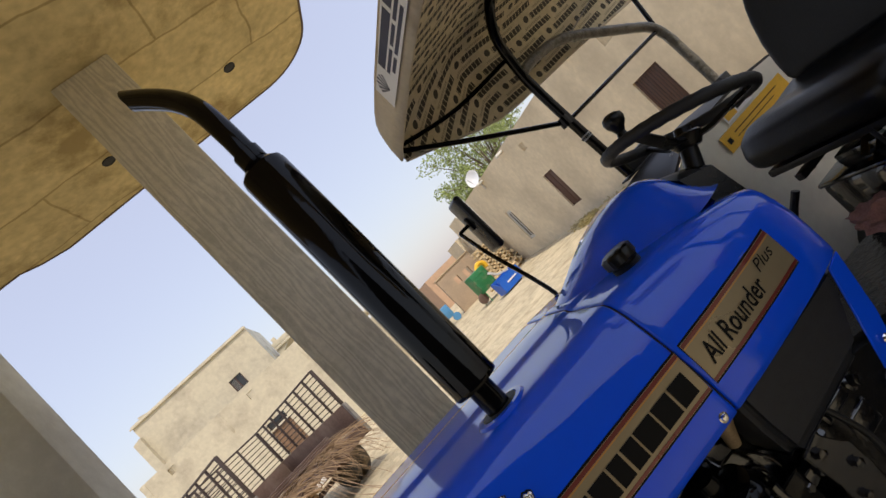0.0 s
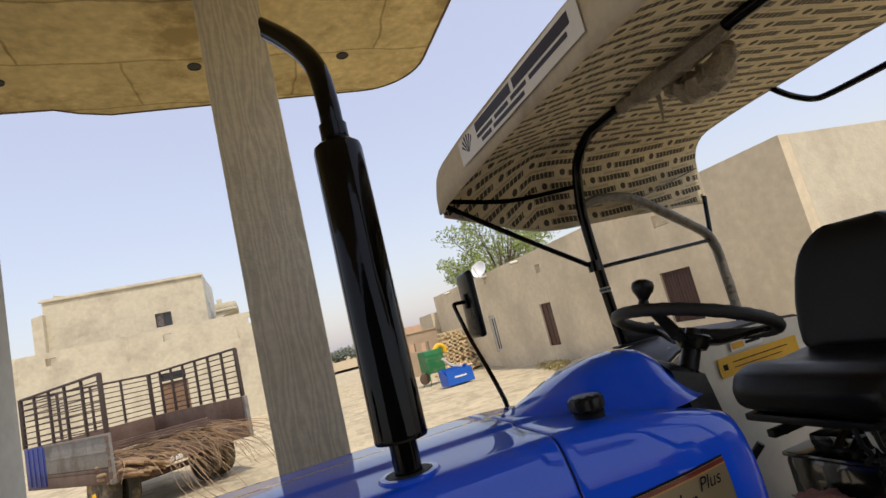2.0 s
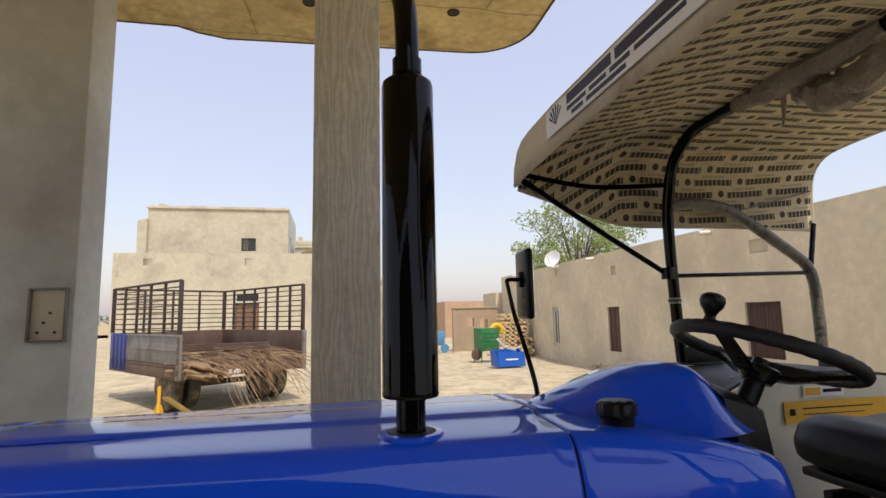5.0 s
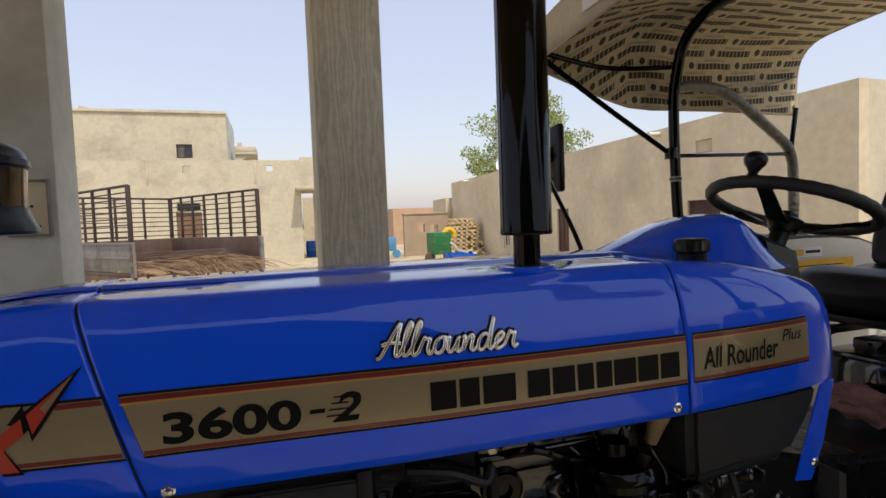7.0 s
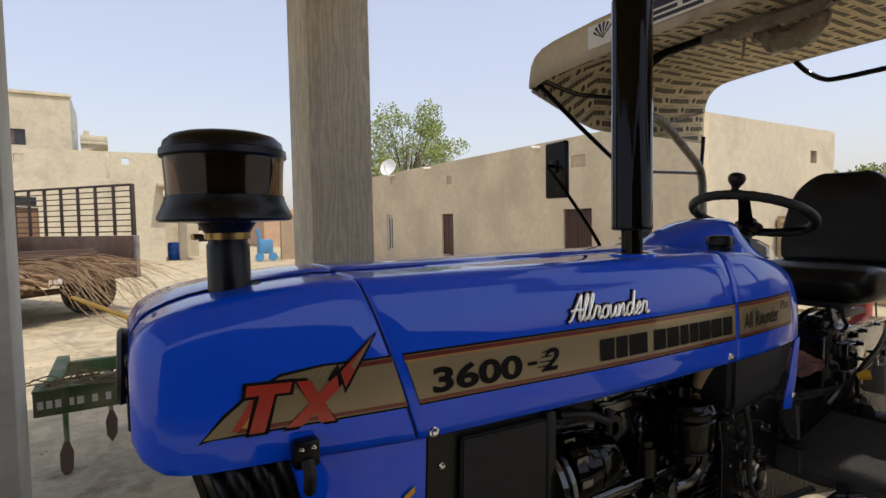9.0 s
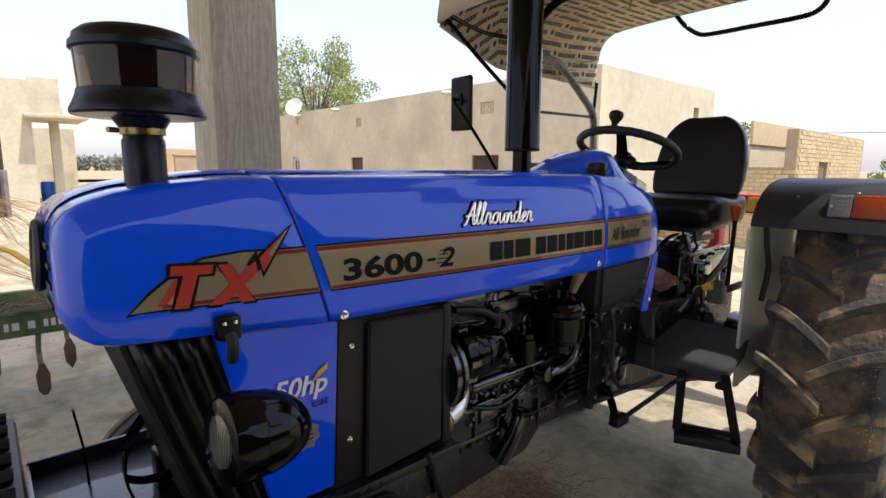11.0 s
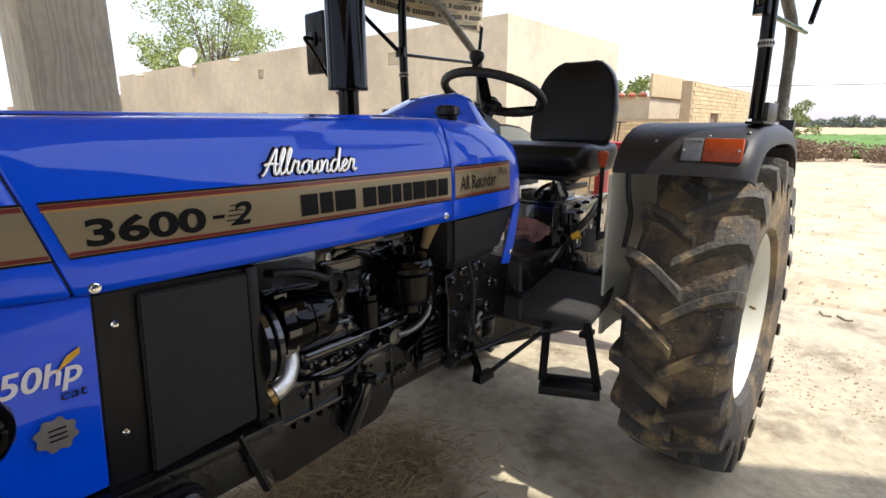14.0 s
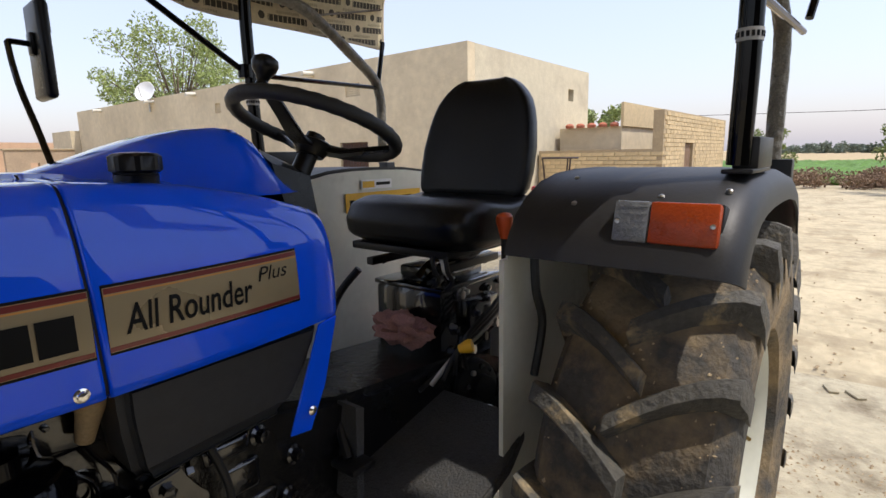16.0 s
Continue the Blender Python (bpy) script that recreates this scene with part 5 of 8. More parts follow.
on_panel("power_decal", "50hp", -0.668, -0.546, 1.055, 0.058, WHITE, 0.25, "white lettering", 0.02)
on_panel("power_decal", "cat", -0.584, -0.543, 1.038, 0.015, INK, 0.15, "small dark lettering")
bm = B()
plate(bm, [(-0.585, panel_y(-0.585) - 0.004, 1.092), (-0.566, panel_y(-0.566) - 0.004, 1.118), (-0.545, panel_y(-0.545) - 0.004, 1.130), (-0.546, panel_y(-0.546) - 0.004, 1.118), (-0.562, panel_y(-0.562) - 0.004, 1.106)], (0, -0.0004, 0))
part("swoosh", bm, YELLOW, TR, "yellow swoosh on the power decal")
bm = B()
ring = []
for k in range(32):
    a = math.tau * k / 32
    r = 0.034 if (k // 2) % 2 else 0.029
    x = -0.600 + r * math.cos(a)
    ring.append((x, panel_y(x) - 0.0025, 0.978 + r * math.sin(a)))
plate(bm, ring, (0, -0.0008, 0))
gs = part("gear_sticker", bm, TRAILER_GREY, TR, "grey cog shaped sticker")
bm = B()
for dz in (-0.010, 0.0, 0.010):
    box(bm, (-0.612, -0.2435, 0.977 + dz), (-0.584, -0.2425, 0.980 + dz))
part("print", bm, INK, gs)


# ---- exhaust, air cleaner, mirror ----
SX, SY = 0.143, -0.19
bm = B()
lathe(bm, (SX, SY, 1.525), (0, 0, 1), [(0, 0.060), (0.006, 0.062), (0.013, 0.057), (0.014, 0.046), (0.004, 0.042), (0.0, 0.03)], 32)
exring = part("exhaust_collar", bm, BLUE, TR, "raised blue rim round the exhaust opening")
bm = B()
lathe(bm, (SX, SY, 1.5375), (0, 0, 1), [(0, 0.043), (0.002, 0.043), (0.002, 0.01)], 28)
part("exhaust_opening", bm, RUBBER, exring)
bm = B()
cyl(bm, (SX, SY, 1.50), (SX, SY, 1.61), 0.027, n=20)
lathe(bm, (SX, SY, 0), (0, 0, 1), [(1.598, 0.027), (1.600, 0.0505), (1.606, 0.0525), (1.61, 0.0515), (2.185, 0.0505), (2.196, 0.048), (2.206, 0.036), (2.212, 0.027), (2.228, 0.0265)], 32)
ex = part("silencer", bm, BLACK, TR, "glossy black upright silencer")
bm = B()
path = smooth_path([(SX, SY, 2.22), (SX, SY, 2.30), (SX - 0.004, SY + 0.015, 2.38), (SX - 0.022, SY + 0.045, 2.445), (SX - 0.052, SY + 0.085, 2.505), (SX - 0.078, SY + 0.118, 2.548)], 6)
tube(bm, path, 0.0235, 18, 1)
end = path[-1]
way = (path[-1] - path[-2]).normalized()
upward = (Vector((0, 0, 1)) - way * way.z).normalized()
for v in bm.verts:
    if (v.co - end).length < 0.026 and abs((v.co - end).dot(way)) < 0.004:
        v.co += way * 1.3 * (v.co - end).dot(upward)
part("tail_pipe", bm, BLACK, ex, "bent black tail pipe")
bm = B()
lathe(bm, (SX, SY, 0), (0, 0, 1), [(2.215, 0.029), (2.245, 0.029), (2.247, 0.024)], 20)
part("clamp", bm, BLACK, ex)

AX, AY = -0.835, -0.09
bm = B()
lathe(bm, (AX, AY, 1.5165), (-0.16, -0.04, 1), [(0, 0.056), (0.0015, 0.055), (0.002, 0.03)], 28)
part("neck_hole", bm, RUBBER, nose, "dark opening round the air cleaner neck")
bm = B()
lathe(bm, (AX, AY, 0), (0, 0, 1), [(1.48, 0.037), (1.595, 0.037), (1.60, 0.034), (1.61, 0.034)], 24)
ac = part("air_cleaner", bm, PLASTIC, TR, "black pre-cleaner neck with smoked bowl")
bm = B()
lathe(bm, (AX, AY, 0), (0, 0, 1), [(1.606, 0.039), (1.618, 0.039), (1.619, 0.036), (1.607, 0.036)], 24)
part("clamp", bm, BRASS, ac, "brass hose clamp")
bm = B()
cyl(bm, (AX - 0.045, AY - 0.02, 1.612), (AX - 0.062, AY - 0.03, 1.612), 0.005, n=8)
part("clamp_screw", bm, BRASS, ac)
bm = B()
lathe(bm, (AX, AY, 0), (0, 0, 1), [(1.61, 0.034), (1.635, 0.05), (1.638, 0.110), (1.642, 0.114), (1.648, 0.1135), (1.662, 0.107), (1.674, 0.102), (1.682, 0.1005), (1.684, 0.094), (1.66, 0.088)], 36)
part("base_bowl", bm, PLASTIC, ac, "flared black bowl")
bm = B()
lathe(bm, (AX, AY, 0), (0, 0, 1), [(1.680, 0.0985), (1.70, 0.099), (1.73, 0.1005), (1.758, 0.1025), (1.758, 0.0995), (1.73, 0.0975), (1.70, 0.096), (1.683, 0.0955)], 36)
part("clear_bowl", bm, SMOKE, ac, "smoked transparent dust bowl")
bm = B()
lathe(bm, (AX, AY, 0), (0, 0, 1), [(1.662, 0.06), (1.67, 0.072), (1.70, 0.076), (1.735, 0.082), (1.748, 0.080), (1.752, 0.03)], 24)
part("inner_cone", bm, DUST, ac, "dusty inner cone")
bm = B()
lathe(bm, (AX, AY, 0), (0, 0, 1), [(1.748, 0.103), (1.752, 0.107), (1.763, 0.106), (1.765, 0.102), (1.777, 0.099), (1.787, 0.088), (1.792, 0.072), (1.794, 0.04), (1.794, 0.001)], 36)
part("cap", bm, PLASTIC, ac, "glossy black domed cap")

bm = B()
tube(bm, [(0.56, 0.275, 1.47), (0.575, 0.30, 1.52), (0.578, 0.37, 1.61), (0.578, 0.47, 1.725), (0.585, 0.535, 1.79), (0.598, 0.605, 1.845), (0.602, 0.622, 1.862), (0.615, 0.628, 1.866), (0.66, 0.636, 1.866)], 0.0075, 8, 4)
arm = part("mirror_arm", bm, BLACK, TR, "thin bent black mirror arm")
bm = B()
mm = Matrix.Translation((0.676, 0.637, 1.85)) @ Matrix.Rotation(radians(-3), 4, "Z")
box(bm, (-0.016, -0.070, -0.125), (0.012, 0.070, 0.125), 0.0125, mm, seg=4)
box(bm, (-0.026, -0.02, -0.012), (-0.014, 0.02, 0.045), 0.004, mm)
mir = part("mirror_housing", bm, PLASTIC, arm, "black rear-view mirror housing")
bm = B()
box(bm, (0.0122, -0.058, -0.113), (0.0135, 0.058, 0.113), 0.0, mm)
part("mirror_pane", bm, MIRROR, mir)

# headlamps
def headlamp(s):
    y = -0.40 * s
    o, d = (-0.822, y - 0.004 * s, 1.112), (1.0, 0.05 * s, -0.10)
    bm = B()
    lathe(bm, o, d, [(-0.006, 0.064), (-0.004, 0.069), (0.002, 0.0725), (0.03, 0.074), (0.044, 0.074), (0.046, 0.072), (0.075, 0.070), (0.105, 0.061), (0.13, 0.046), (0.146, 0.026), (0.152, 0.001)], 36)
    h = part("headlamp", bm, BLACK, TR, "round black bullet headlamp")
    bm = B()
    lathe(bm, o, d, [(0.002, 0.066), (-0.001, 0.062), (-0.006, 0.042), (-0.0085, 0.018), (-0.009, 0.001)], 36)
    lens = part("lens", bm, LAMPGLASS, h, "ribbed round glass lens")
    bm = B()
    dv = Vector(d).normalized()
    lo_, up_ = Vector((0, 1, 0)), dv.cross(Vector((0, 1, 0))).normalized()
    for k in range(-7, 8):
        r = math.sqrt(max(0, 0.060 ** 2 - (k * 0.0078) ** 2))
        pts = []
        for q in (-0.95, -0.5, 0.0, 0.5, 0.95):
            rho2 = ((k * 0.0078) ** 2 + (q * r) ** 2) / 0.066 ** 2
            pts.append(Vector(o) + dv * (-0.0088 + 0.0108 * rho2) + lo_ * (k * 0.0078) + up_ * (q * r))
        tube(bm, pts, 0.0011, 5, 2)
    part("lens_rib", bm, LAMPGLASS, lens)
    bm = B()
    strip_bar(bm, [(-0.76, y + 0.02 * s, 1.06), (-0.74, y + 0.09 * s, 1.02), (-0.72, y + 0.17 * s, 1.0)], 0.03, 0.008)
    part("bracket", bm, BLACK, h)


headlamp(1)
headlamp(-1)

# ---- chassis, engine and gearbox ----
bm = B()
box(bm, (-0.80, -0.262, 0.70), (-0.16, -0.20, 0.815), 0.008)
rail = part("chassis_rail", bm, CASTING, TR, "black painted front chassis rail")
bm = B()
box(bm, (-0.80, 0.20, 0.70), (-0.16, 0.262, 0.815), 0.008)
part("chassis_rail", bm, CASTING, TR, "black painted front chassis rail")
bm = B()
box(bm, (-0.80, -0.275, 0.80), (-0.20, -0.20, 0.825), 0.004)
part("rail_flange", bm, CASTING, rail)
bm = B()
plate(bm, [(-0.76, -0.285, 0.795), (-0.40, -0.285, 0.775), (-0.372, -0.285, 0.755), (-0.372, -0.285, 0.70), (-0.43, -0.285, 0.665), (-0.50, -0.285, 0.60), (-0.66, -0.285, 0.58), (-0.78, -0.285, 0.62)], (0, 0.02, 0))
bmesh.ops.bevel(bm, geom=list(bm.edges), offset=0.005, segments=2, affect="EDGES")
br = part("axle_bracket", bm, CASTING, TR)
bm = B()
lathe(bm, (-0.602, -0.286, 0.735), (0, -1, 0), [(0, 0.021), (0.004, 0.021), (0.0045, 0.015), (0.016, 0.015), (0.018, 0.008)], 6)
part("bolt", bm, STEEL, br, "steel hexagon bolt")
bm = B()
box(bm, (-0.735, -0.288, 0.760), (-0.635, -0.284, 0.772), 0.002)
part("slot", bm, RUBBER, br)
bm = B()
lathe(bm, (-0.415, -0.284, 0.742), (0, -1, 0), [(0, 0.03), (0.012, 0.028), (0.018, 0.018), (0.019, 0.002)], 20)
part("boss", bm, CASTING, br)
bm = B()
cyl(bm, (-0.285, -0.268, 0.835), (-0.225, -0.268, 0.66), 0.011, n=10)
part("stay_rod", bm, CASTING, br)
bm = B()
cyl(bm, (-0.46, -0.30, 0.73), (-0.26, -0.30, 0.49), 0.016, n=10)
part("tie_rod", bm, CASTING, TR)
bm = B()
box(bm, (-1.05, -0.52, 0.690), (-0.735, 0.52, 0.712), 0.004)
box(bm, (-1.06, -0.52, 0.712), (-1.045, 0.52, 0.742), 0.003)
for s in (-1, 1):
    box(bm, (-1.05, s * 0.52 - 0.008, 0.66), (-0.74, s * 0.52 + 0.008, 0.745), 0.003)
carrier = part("front_carrier", bm, CARRIER, TR, "glossy black front carrier plate")
bm = B()
box(bm, (-1.18, -0.50, 0.55), (-1.062, 0.50, 0.90), 0.02)
bumper = part("bumper", bm, SATIN, carrier, "black front bumper block")
for k in range(12):
    bm = B()
    tube(bm, [(-1.196, -0.46 + 0.084 * k, 0.58), (-1.196, -0.46 + 0.084 * k, 0.86), (-1.17, -0.46 + 0.084 * k, 0.905), (-1.08, -0.46 + 0.084 * k, 0.905)], 0.016, 8, 3)
    part("rib", bm, SATIN, bumper)
bm = B()
lathe(bm, (-0.91, 0.18, 0.7125), (0, 0, 1), [(0, 0.03), (0.001, 0.03), (0.001, 0.001)], 20)
part("plate_hole", bm, RUBBER, carrier)
for pts in ([(-0.895, 0.0, 0.95), (-0.90, 0.0, 0.885), (-0.876, 0.0, 0.80), (-0.86, 0.0, 0.775), (-0.79, 0.0, 0.765)], [(-0.90, 0.004, 0.885), (-0.865, 0.004, 0.866), (-0.81, 0.004, 0.86)], [(-0.895, 0.0, 0.95), (-0.87, 0.06, 0.955), (-0.82, 0.16, 0.95), (-0.78, 0.20, 0.94)]):
    bm = B()
    strip_bar(bm, smooth_path(pts, 4), 0.006, 0.022, (0, 1, 0.2))
    part("guard_strap", bm, BLACK, carrier, "bent black flat strap")
bm = B()
strip_bar(bm, [(-0.93, 0.36, 0.71), (-0.935, 0.36, 0.82), (-0.95, 0.35, 0.93)], 0.006, 0.012, (0, 1, 0))
part("upright_strap", bm, BLACK, carrier)

rng = random.Random(4)
bm = B()
box(bm, (-0.20, -0.165, 0.72), (0.62, 0.165, 1.20), 0.02)
block = part("engine_block", bm, ENGINE, TR, "black painted engine block")
for name, lo, hi, bv in (("water_gallery", (-0.10, -0.186, 0.945), (0.55, -0.150, 0.990), 0.016), ("camshaft_gallery", (-0.05, -0.192, 0.885), (0.42, -0.150, 0.925), 0.016), ("casting_ledge", (-0.12, -0.190, 0.83), (0.30, -0.150, 0.855), 0.008), ("cylinder_head", (0.02, -0.172, 1.10), (0.58, 0.172, 1.24), 0.02), ("head_ledge", (0.03, -0.182, 1.142), (0.30, -0.150, 1.158), 0.006), ("side_cover", (0.0, -0.178, 0.77), (0.13, -0.150, 0.83), 0.012), ("side_cover", (0.17, -0.178, 0.78), (0.29, -0.150, 0.86), 0.012)):
    bm = B()
    box(bm, lo, hi, bv, seg=3)
    part(name, bm, ENGINE, block)
# capped ports, plugs and clipped pipes along the block side
for x, z, r, d in ((0.06, 1.03, 0.026, 0.03), (0.215, 1.055, 0.034, 0.022), (0.30, 1.02, 0.020, 0.035), (0.415, 1.04, 0.030, 0.025), (0.52, 1.06, 0.022, 0.03)):
    bm = B()
    lathe(bm, (x, -0.160, z), (0, -1, 0.1), [(0, r * 1.25), (d * 0.3, r * 1.2), (d * 0.35, r), (d * 0.9, r * 0.95), (d, r * 0.8), (d, r * 0.45), (d * 0.7, r * 0.4), (d * 0.7, 0.001)], 18)
    part("core_plug", bm, ENGINE, block)
for x0, x1, z in ((0.00, 0.11, 0.968), (0.16, 0.25, 0.975), (0.30, 0.40, 0.962), (0.45, 0.53, 0.97)):
    bm = B()
    box(bm, (x0, -0.206, z - 0.018), (x1, -0.180, z + 0.020), 0.007, seg=2)
    pad = part("machined_pad", bm, ENGINE, block)
    for x in (x0 + 0.018, x1 - 0.018):
        bm = B()
        lathe(bm, (x, -0.206, z), (0, -1, 0), [(0, 0.011), (0.009, 0.011), (0.011, 0.008), (0.011, 0.001)], 6)
        part("pad_bolt", bm, ENGINE, pad)
for pts in ([(0.08, -0.19, 1.16), (0.13, -0.225, 1.175), (0.22, -0.215, 1.135), (0.275, -0.20, 1.12), (0.29, -0.19, 1.07)], [(-0.06, -0.20, 0.86), (0.04, -0.225, 0.845), (0.16, -0.21, 0.87), (0.22, -0.19, 0.91)], [(0.33, -0.20, 0.80), (0.38, -0.225, 0.86), (0.45, -0.215, 0.90), (0.53, -0.19, 0.90)]):
    bm = B()
    tube(bm, pts, 0.0085, 8, 5)
    part("fuel_pipe", bm, BLACK, block, "thin bent black pipe")
for k in range(7):
    bm = B()
    box(bm, (-0.12 + 0.1 * k, -0.176, 0.74), (-0.105 + 0.1 * k, -0.15, 0.90), 0.004)
    part("casting_rib", bm, ENGINE, block)
for k in range(9):
    bm = B()
    x, z = -0.04 + 0.052 * k, (0.868, 0.876, 0.862)[k % 3]
    lathe(bm, (x, -0.15, z), (0, -1, 0), [(0, 0.02), (0.03, 0.019), (0.036, 0.014), (0.04, 0.012), (0.046, 0.010), (0.047, 0.002)], 12)
    part("casting_boss", bm, ENGINE, block)
bm = B()
plate(bm, [(0.07, -0.20, 1.19), (0.24, -0.20, 1.19), (0.26, -0.20, 1.225), (0.05, -0.20, 1.225)], (0, 0.01, 0))
part("heat_wrap", bm, OCHRE_WRAP, block, "tan wrap under the bonnet edge")
bm = B()
lathe(bm, (0.43, -0.19, 1.13), (0.15, -0.3, 1), [(0, 0.014), (0.04, 0.018), (0.08, 0.024), (0.09, 0.026)], 16)
part("breather_pipe", bm, OCHRE_WRAP, block, "tan breather pipe")
bm = B()
loft(bm, [[(-0.16, -0.15, 0.74), (0.33, -0.15, 0.74), (0.33, 0.15, 0.74), (-0.16, 0.15, 0.74)], [(-0.16, -0.155, 0.66), (0.33, -0.155, 0.66), (0.33, 0.155, 0.66), (-0.16, 0.155, 0.66)],
          [(-0.12, -0.13, 0.54), (0.28, -0.13, 0.57), (0.28, 0.13, 0.57), (-0.12, 0.13, 0.54)], [(-0.08, -0.09, 0.52), (0.25, -0.09, 0.55), (0.25, 0.09, 0.55), (-0.08, 0.09, 0.52)]])
bmesh.ops.bevel(bm, geom=list(bm.edges), offset=0.008, segments=2, affect="EDGES")
sump = part("oil_sump", bm, CASTING, TR, "black oil sump")
bm = B()
box(bm, (-0.18, -0.172, 0.728), (0.36, 0.172, 0.742), 0.003)
part("sump_flange", bm, ENGINE, sump)
for k in range(13):
    bm = B()
    x = -0.16 + 0.042 * k
    lathe(bm, (x, -0.166, 0.735 - 0.011), (0, 0, -1), [(0, 0.009), (0.012, 0.009), (0.014, 0.005)], 6)
    part("bolt", bm, ENGINE, sump)
for k in range(34):
    bm = B()
    x, z = rng.uniform(-0.15, 0.58), rng.uniform(0.76, 1.18)
    r = rng.uniform(0.006, 0.013)
    lathe(bm, (x, -0.165 if not 0.89 < z < 0.99 else -0.185, z), (0, -1, 0), [(0, r * 1.3), (0.003, r * 1.3), (0.003, r), (0.012, r), (0.013, r * 0.5)], 6)
    part("bolt", bm, STEEL if k % 9 == 0 else ENGINE, block)

# fan belt pulley and alternator
bm = B()
lathe(bm, (-0.205, -0.185, 1.005), (1, 0, 0), [(0.0, 0.03), (0.004, 0.108), (0.018, 0.110), (0.024, 0.096), (0.030, 0.110), (0.044, 0.108), (0.05, 0.05)], 40)
part("pulley", bm, ENGINE, TR, "black fan belt pulley")
bm = B()
lathe(bm, (-0.155, -0.205, 1.035), (1, 0, 0), [(0.0, 0.03), (0.008, 0.080), (0.035, 0.084), (0.040, 0.075), (0.046, 0.078), (0.088, 0.077), (0.092, 0.068), (0.098, 0.074), (0.16, 0.070), (0.172, 0.062), (0.176, 0.03)], 32)
alt = part("alternator", bm, BLACK, TR, "glossy black alternator")
for k in range(10):
    bm = B()
    a = math.tau * k / 10
    box(bm, (-0.145, -0.205 + 0.08 * math.cos(a) - 0.004, 1.035 + 0.08 * math.sin(a) - 0.008), (-0.112, -0.205 + 0.08 * math.cos(a) + 0.004, 1.035 + 0.08 * math.sin(a) + 0.008))
    part("cooling_fin", bm, ENGINE, alt)
bm = B()
tube(bm, [(-0.12, -0.19, 1.16), (-0.04, -0.205, 1.15), (0.03, -0.205, 1.12), (0.05, -0.19, 1.135), (0.055, -0.185, 1.07)], 0.011, 8)
part("wiring", bm, RUBBER, alt)
bm = B()
tube(bm, [(-0.27, -0.17, 0.83), (-0.20, -0.188, 0.843), (-0.15, -0.19, 0.857)], 0.034, 14)
part("radiator_hose", bm, RUBBER, TR)
bm = B()
tube(bm, [(-0.16, -0.19, 0.852), (-0.115, -0.188, 0.866), (-0.084, -0.175, 0.90), (-0.078, -0.16, 0.95), (-0.078, -0.15, 0.985)], 0.028, 16)
elbow = part("coolant_elbow", bm, ALUMINIUM, TR, "bare aluminium coolant elbow")
bm = B()
lathe(bm, (-0.168, -0.19, 0.851), (0.95, 0, 0.3), [(0, 0.037), (0.014, 0.037), (0.014, 0.03)], 18)
part("clamp", bm, BRASS, elbow)
# filters, pump, starter, pipes
bm = B()
lathe(bm, (0.315, -0.222, 0.955), (0, 0, 1), [(0, 0.03), (0.004, 0.045), (0.03, 0.046), (0.034, 0.066), (0.044, 0.078), (0.06, 0.082), (0.125, 0.085), (0.130, 0.080), (0.136, 0.088), (0.150, 0.088), (0.154, 0.082), (0.170, 0.074), (0.180, 0.05), (0.184, 0.03), (0.21, 0.028)], 32)
part("oil_filter", bm, BLACK, TR, "glossy black canister filter")
bm = B()
lathe(bm, (0.175, -0.20, 0.94), (0, 0, 1), [(0, 0.02), (0.004, 0.036), (0.08, 0.036), (0.085, 0.03), (0.1, 0.03)], 20)
part("fuel_filter", bm, BLACK, TR)
bm = B()
lathe(bm, (0.08, -0.165, 1.08), (0, -1, 0), [(0, 0.045), (0.012, 0.045), (0.014, 0.038), (0.02, 0.036), (0.02, 0.018), (0.01, 0.016)], 20)
part("core_plug", bm, BLACK, block)
bm = B()
tube(bm, [(0.235, -0.25, 0.905), (0.30, -0.25, 0.903), (0.365, -0.245, 0.925), (0.40, -0.235, 0.97), (0.405, -0.225, 1.05)], 0.014, 10)
part("oil_pipe", bm, ENGINE, TR)
bm = B()
lathe(bm, (0.225, -0.215, 0.905), (0, -1, 0), [(0, 0.02), (0.03, 0.02), (0.032, 0.024), (0.045, 0.024), (0.046, 0.01)], 14)
part("oil_plug", bm, ENGINE, TR)
bm = B()
box(bm, (0.36, -0.215, 0.775), (0.49, -0.14, 0.93), 0.012)
pump = part("injection_pump", bm, BLACK, TR, "ribbed black injection pump")
for k in range(5):
    bm = B()
    box(bm, (0.37, -0.234, 0.782 + 0.02 * k), (0.475, -0.21, 0.794 + 0.02 * k), 0.003)
    part("rib", bm, BLACK, pump)
bm = B()
box(bm, (0.41, -0.215, 0.93), (0.48, -0.15, 1.02), 0.008)
part("pump_head", bm, BLACK, pump)
for k in range(4):
    bm = B()
    tube(bm, [(0.375 + 0.03 * k, -0.19, 1.0), (0.37 + 0.03 * k, -0.20, 1.06), (0.25 + 0.06 * k, -0.185, 1.13), (0.20 + 0.09 * k, -0.15, 1.20)], 0.004, 6)
    part("fuel_line", bm, ENGINE, pump)
bm = B()
tube(bm, [(0.155, -0.205, 0.785), (0.135, -0.20, 0.72), (0.11, -0.165, 0.62)], [0.023, 0.024, 0.03], 14)
fill = part("oil_filler", bm, ENGINE, TR, "slanting oil filler tube")
bm = B()
lathe(bm, (0.152, -0.205, 0.775), (0.2, -0.05, 0.95), [(0, 0.029), (0.016, 0.030), (0.018, 0.025), (0.019, 0.01)], 18)
part("filler_cap", bm, BLACK, fill)
bm = B()
lathe(bm, (0.40, -0.15, 0.74), (1, 0, 0), [(0, 0.03), (0.01, 0.05), (0.17, 0.05), (0.18, 0.035), (0.24, 0.03)], 20)
part("starter_motor", bm, ENGINE, TR)
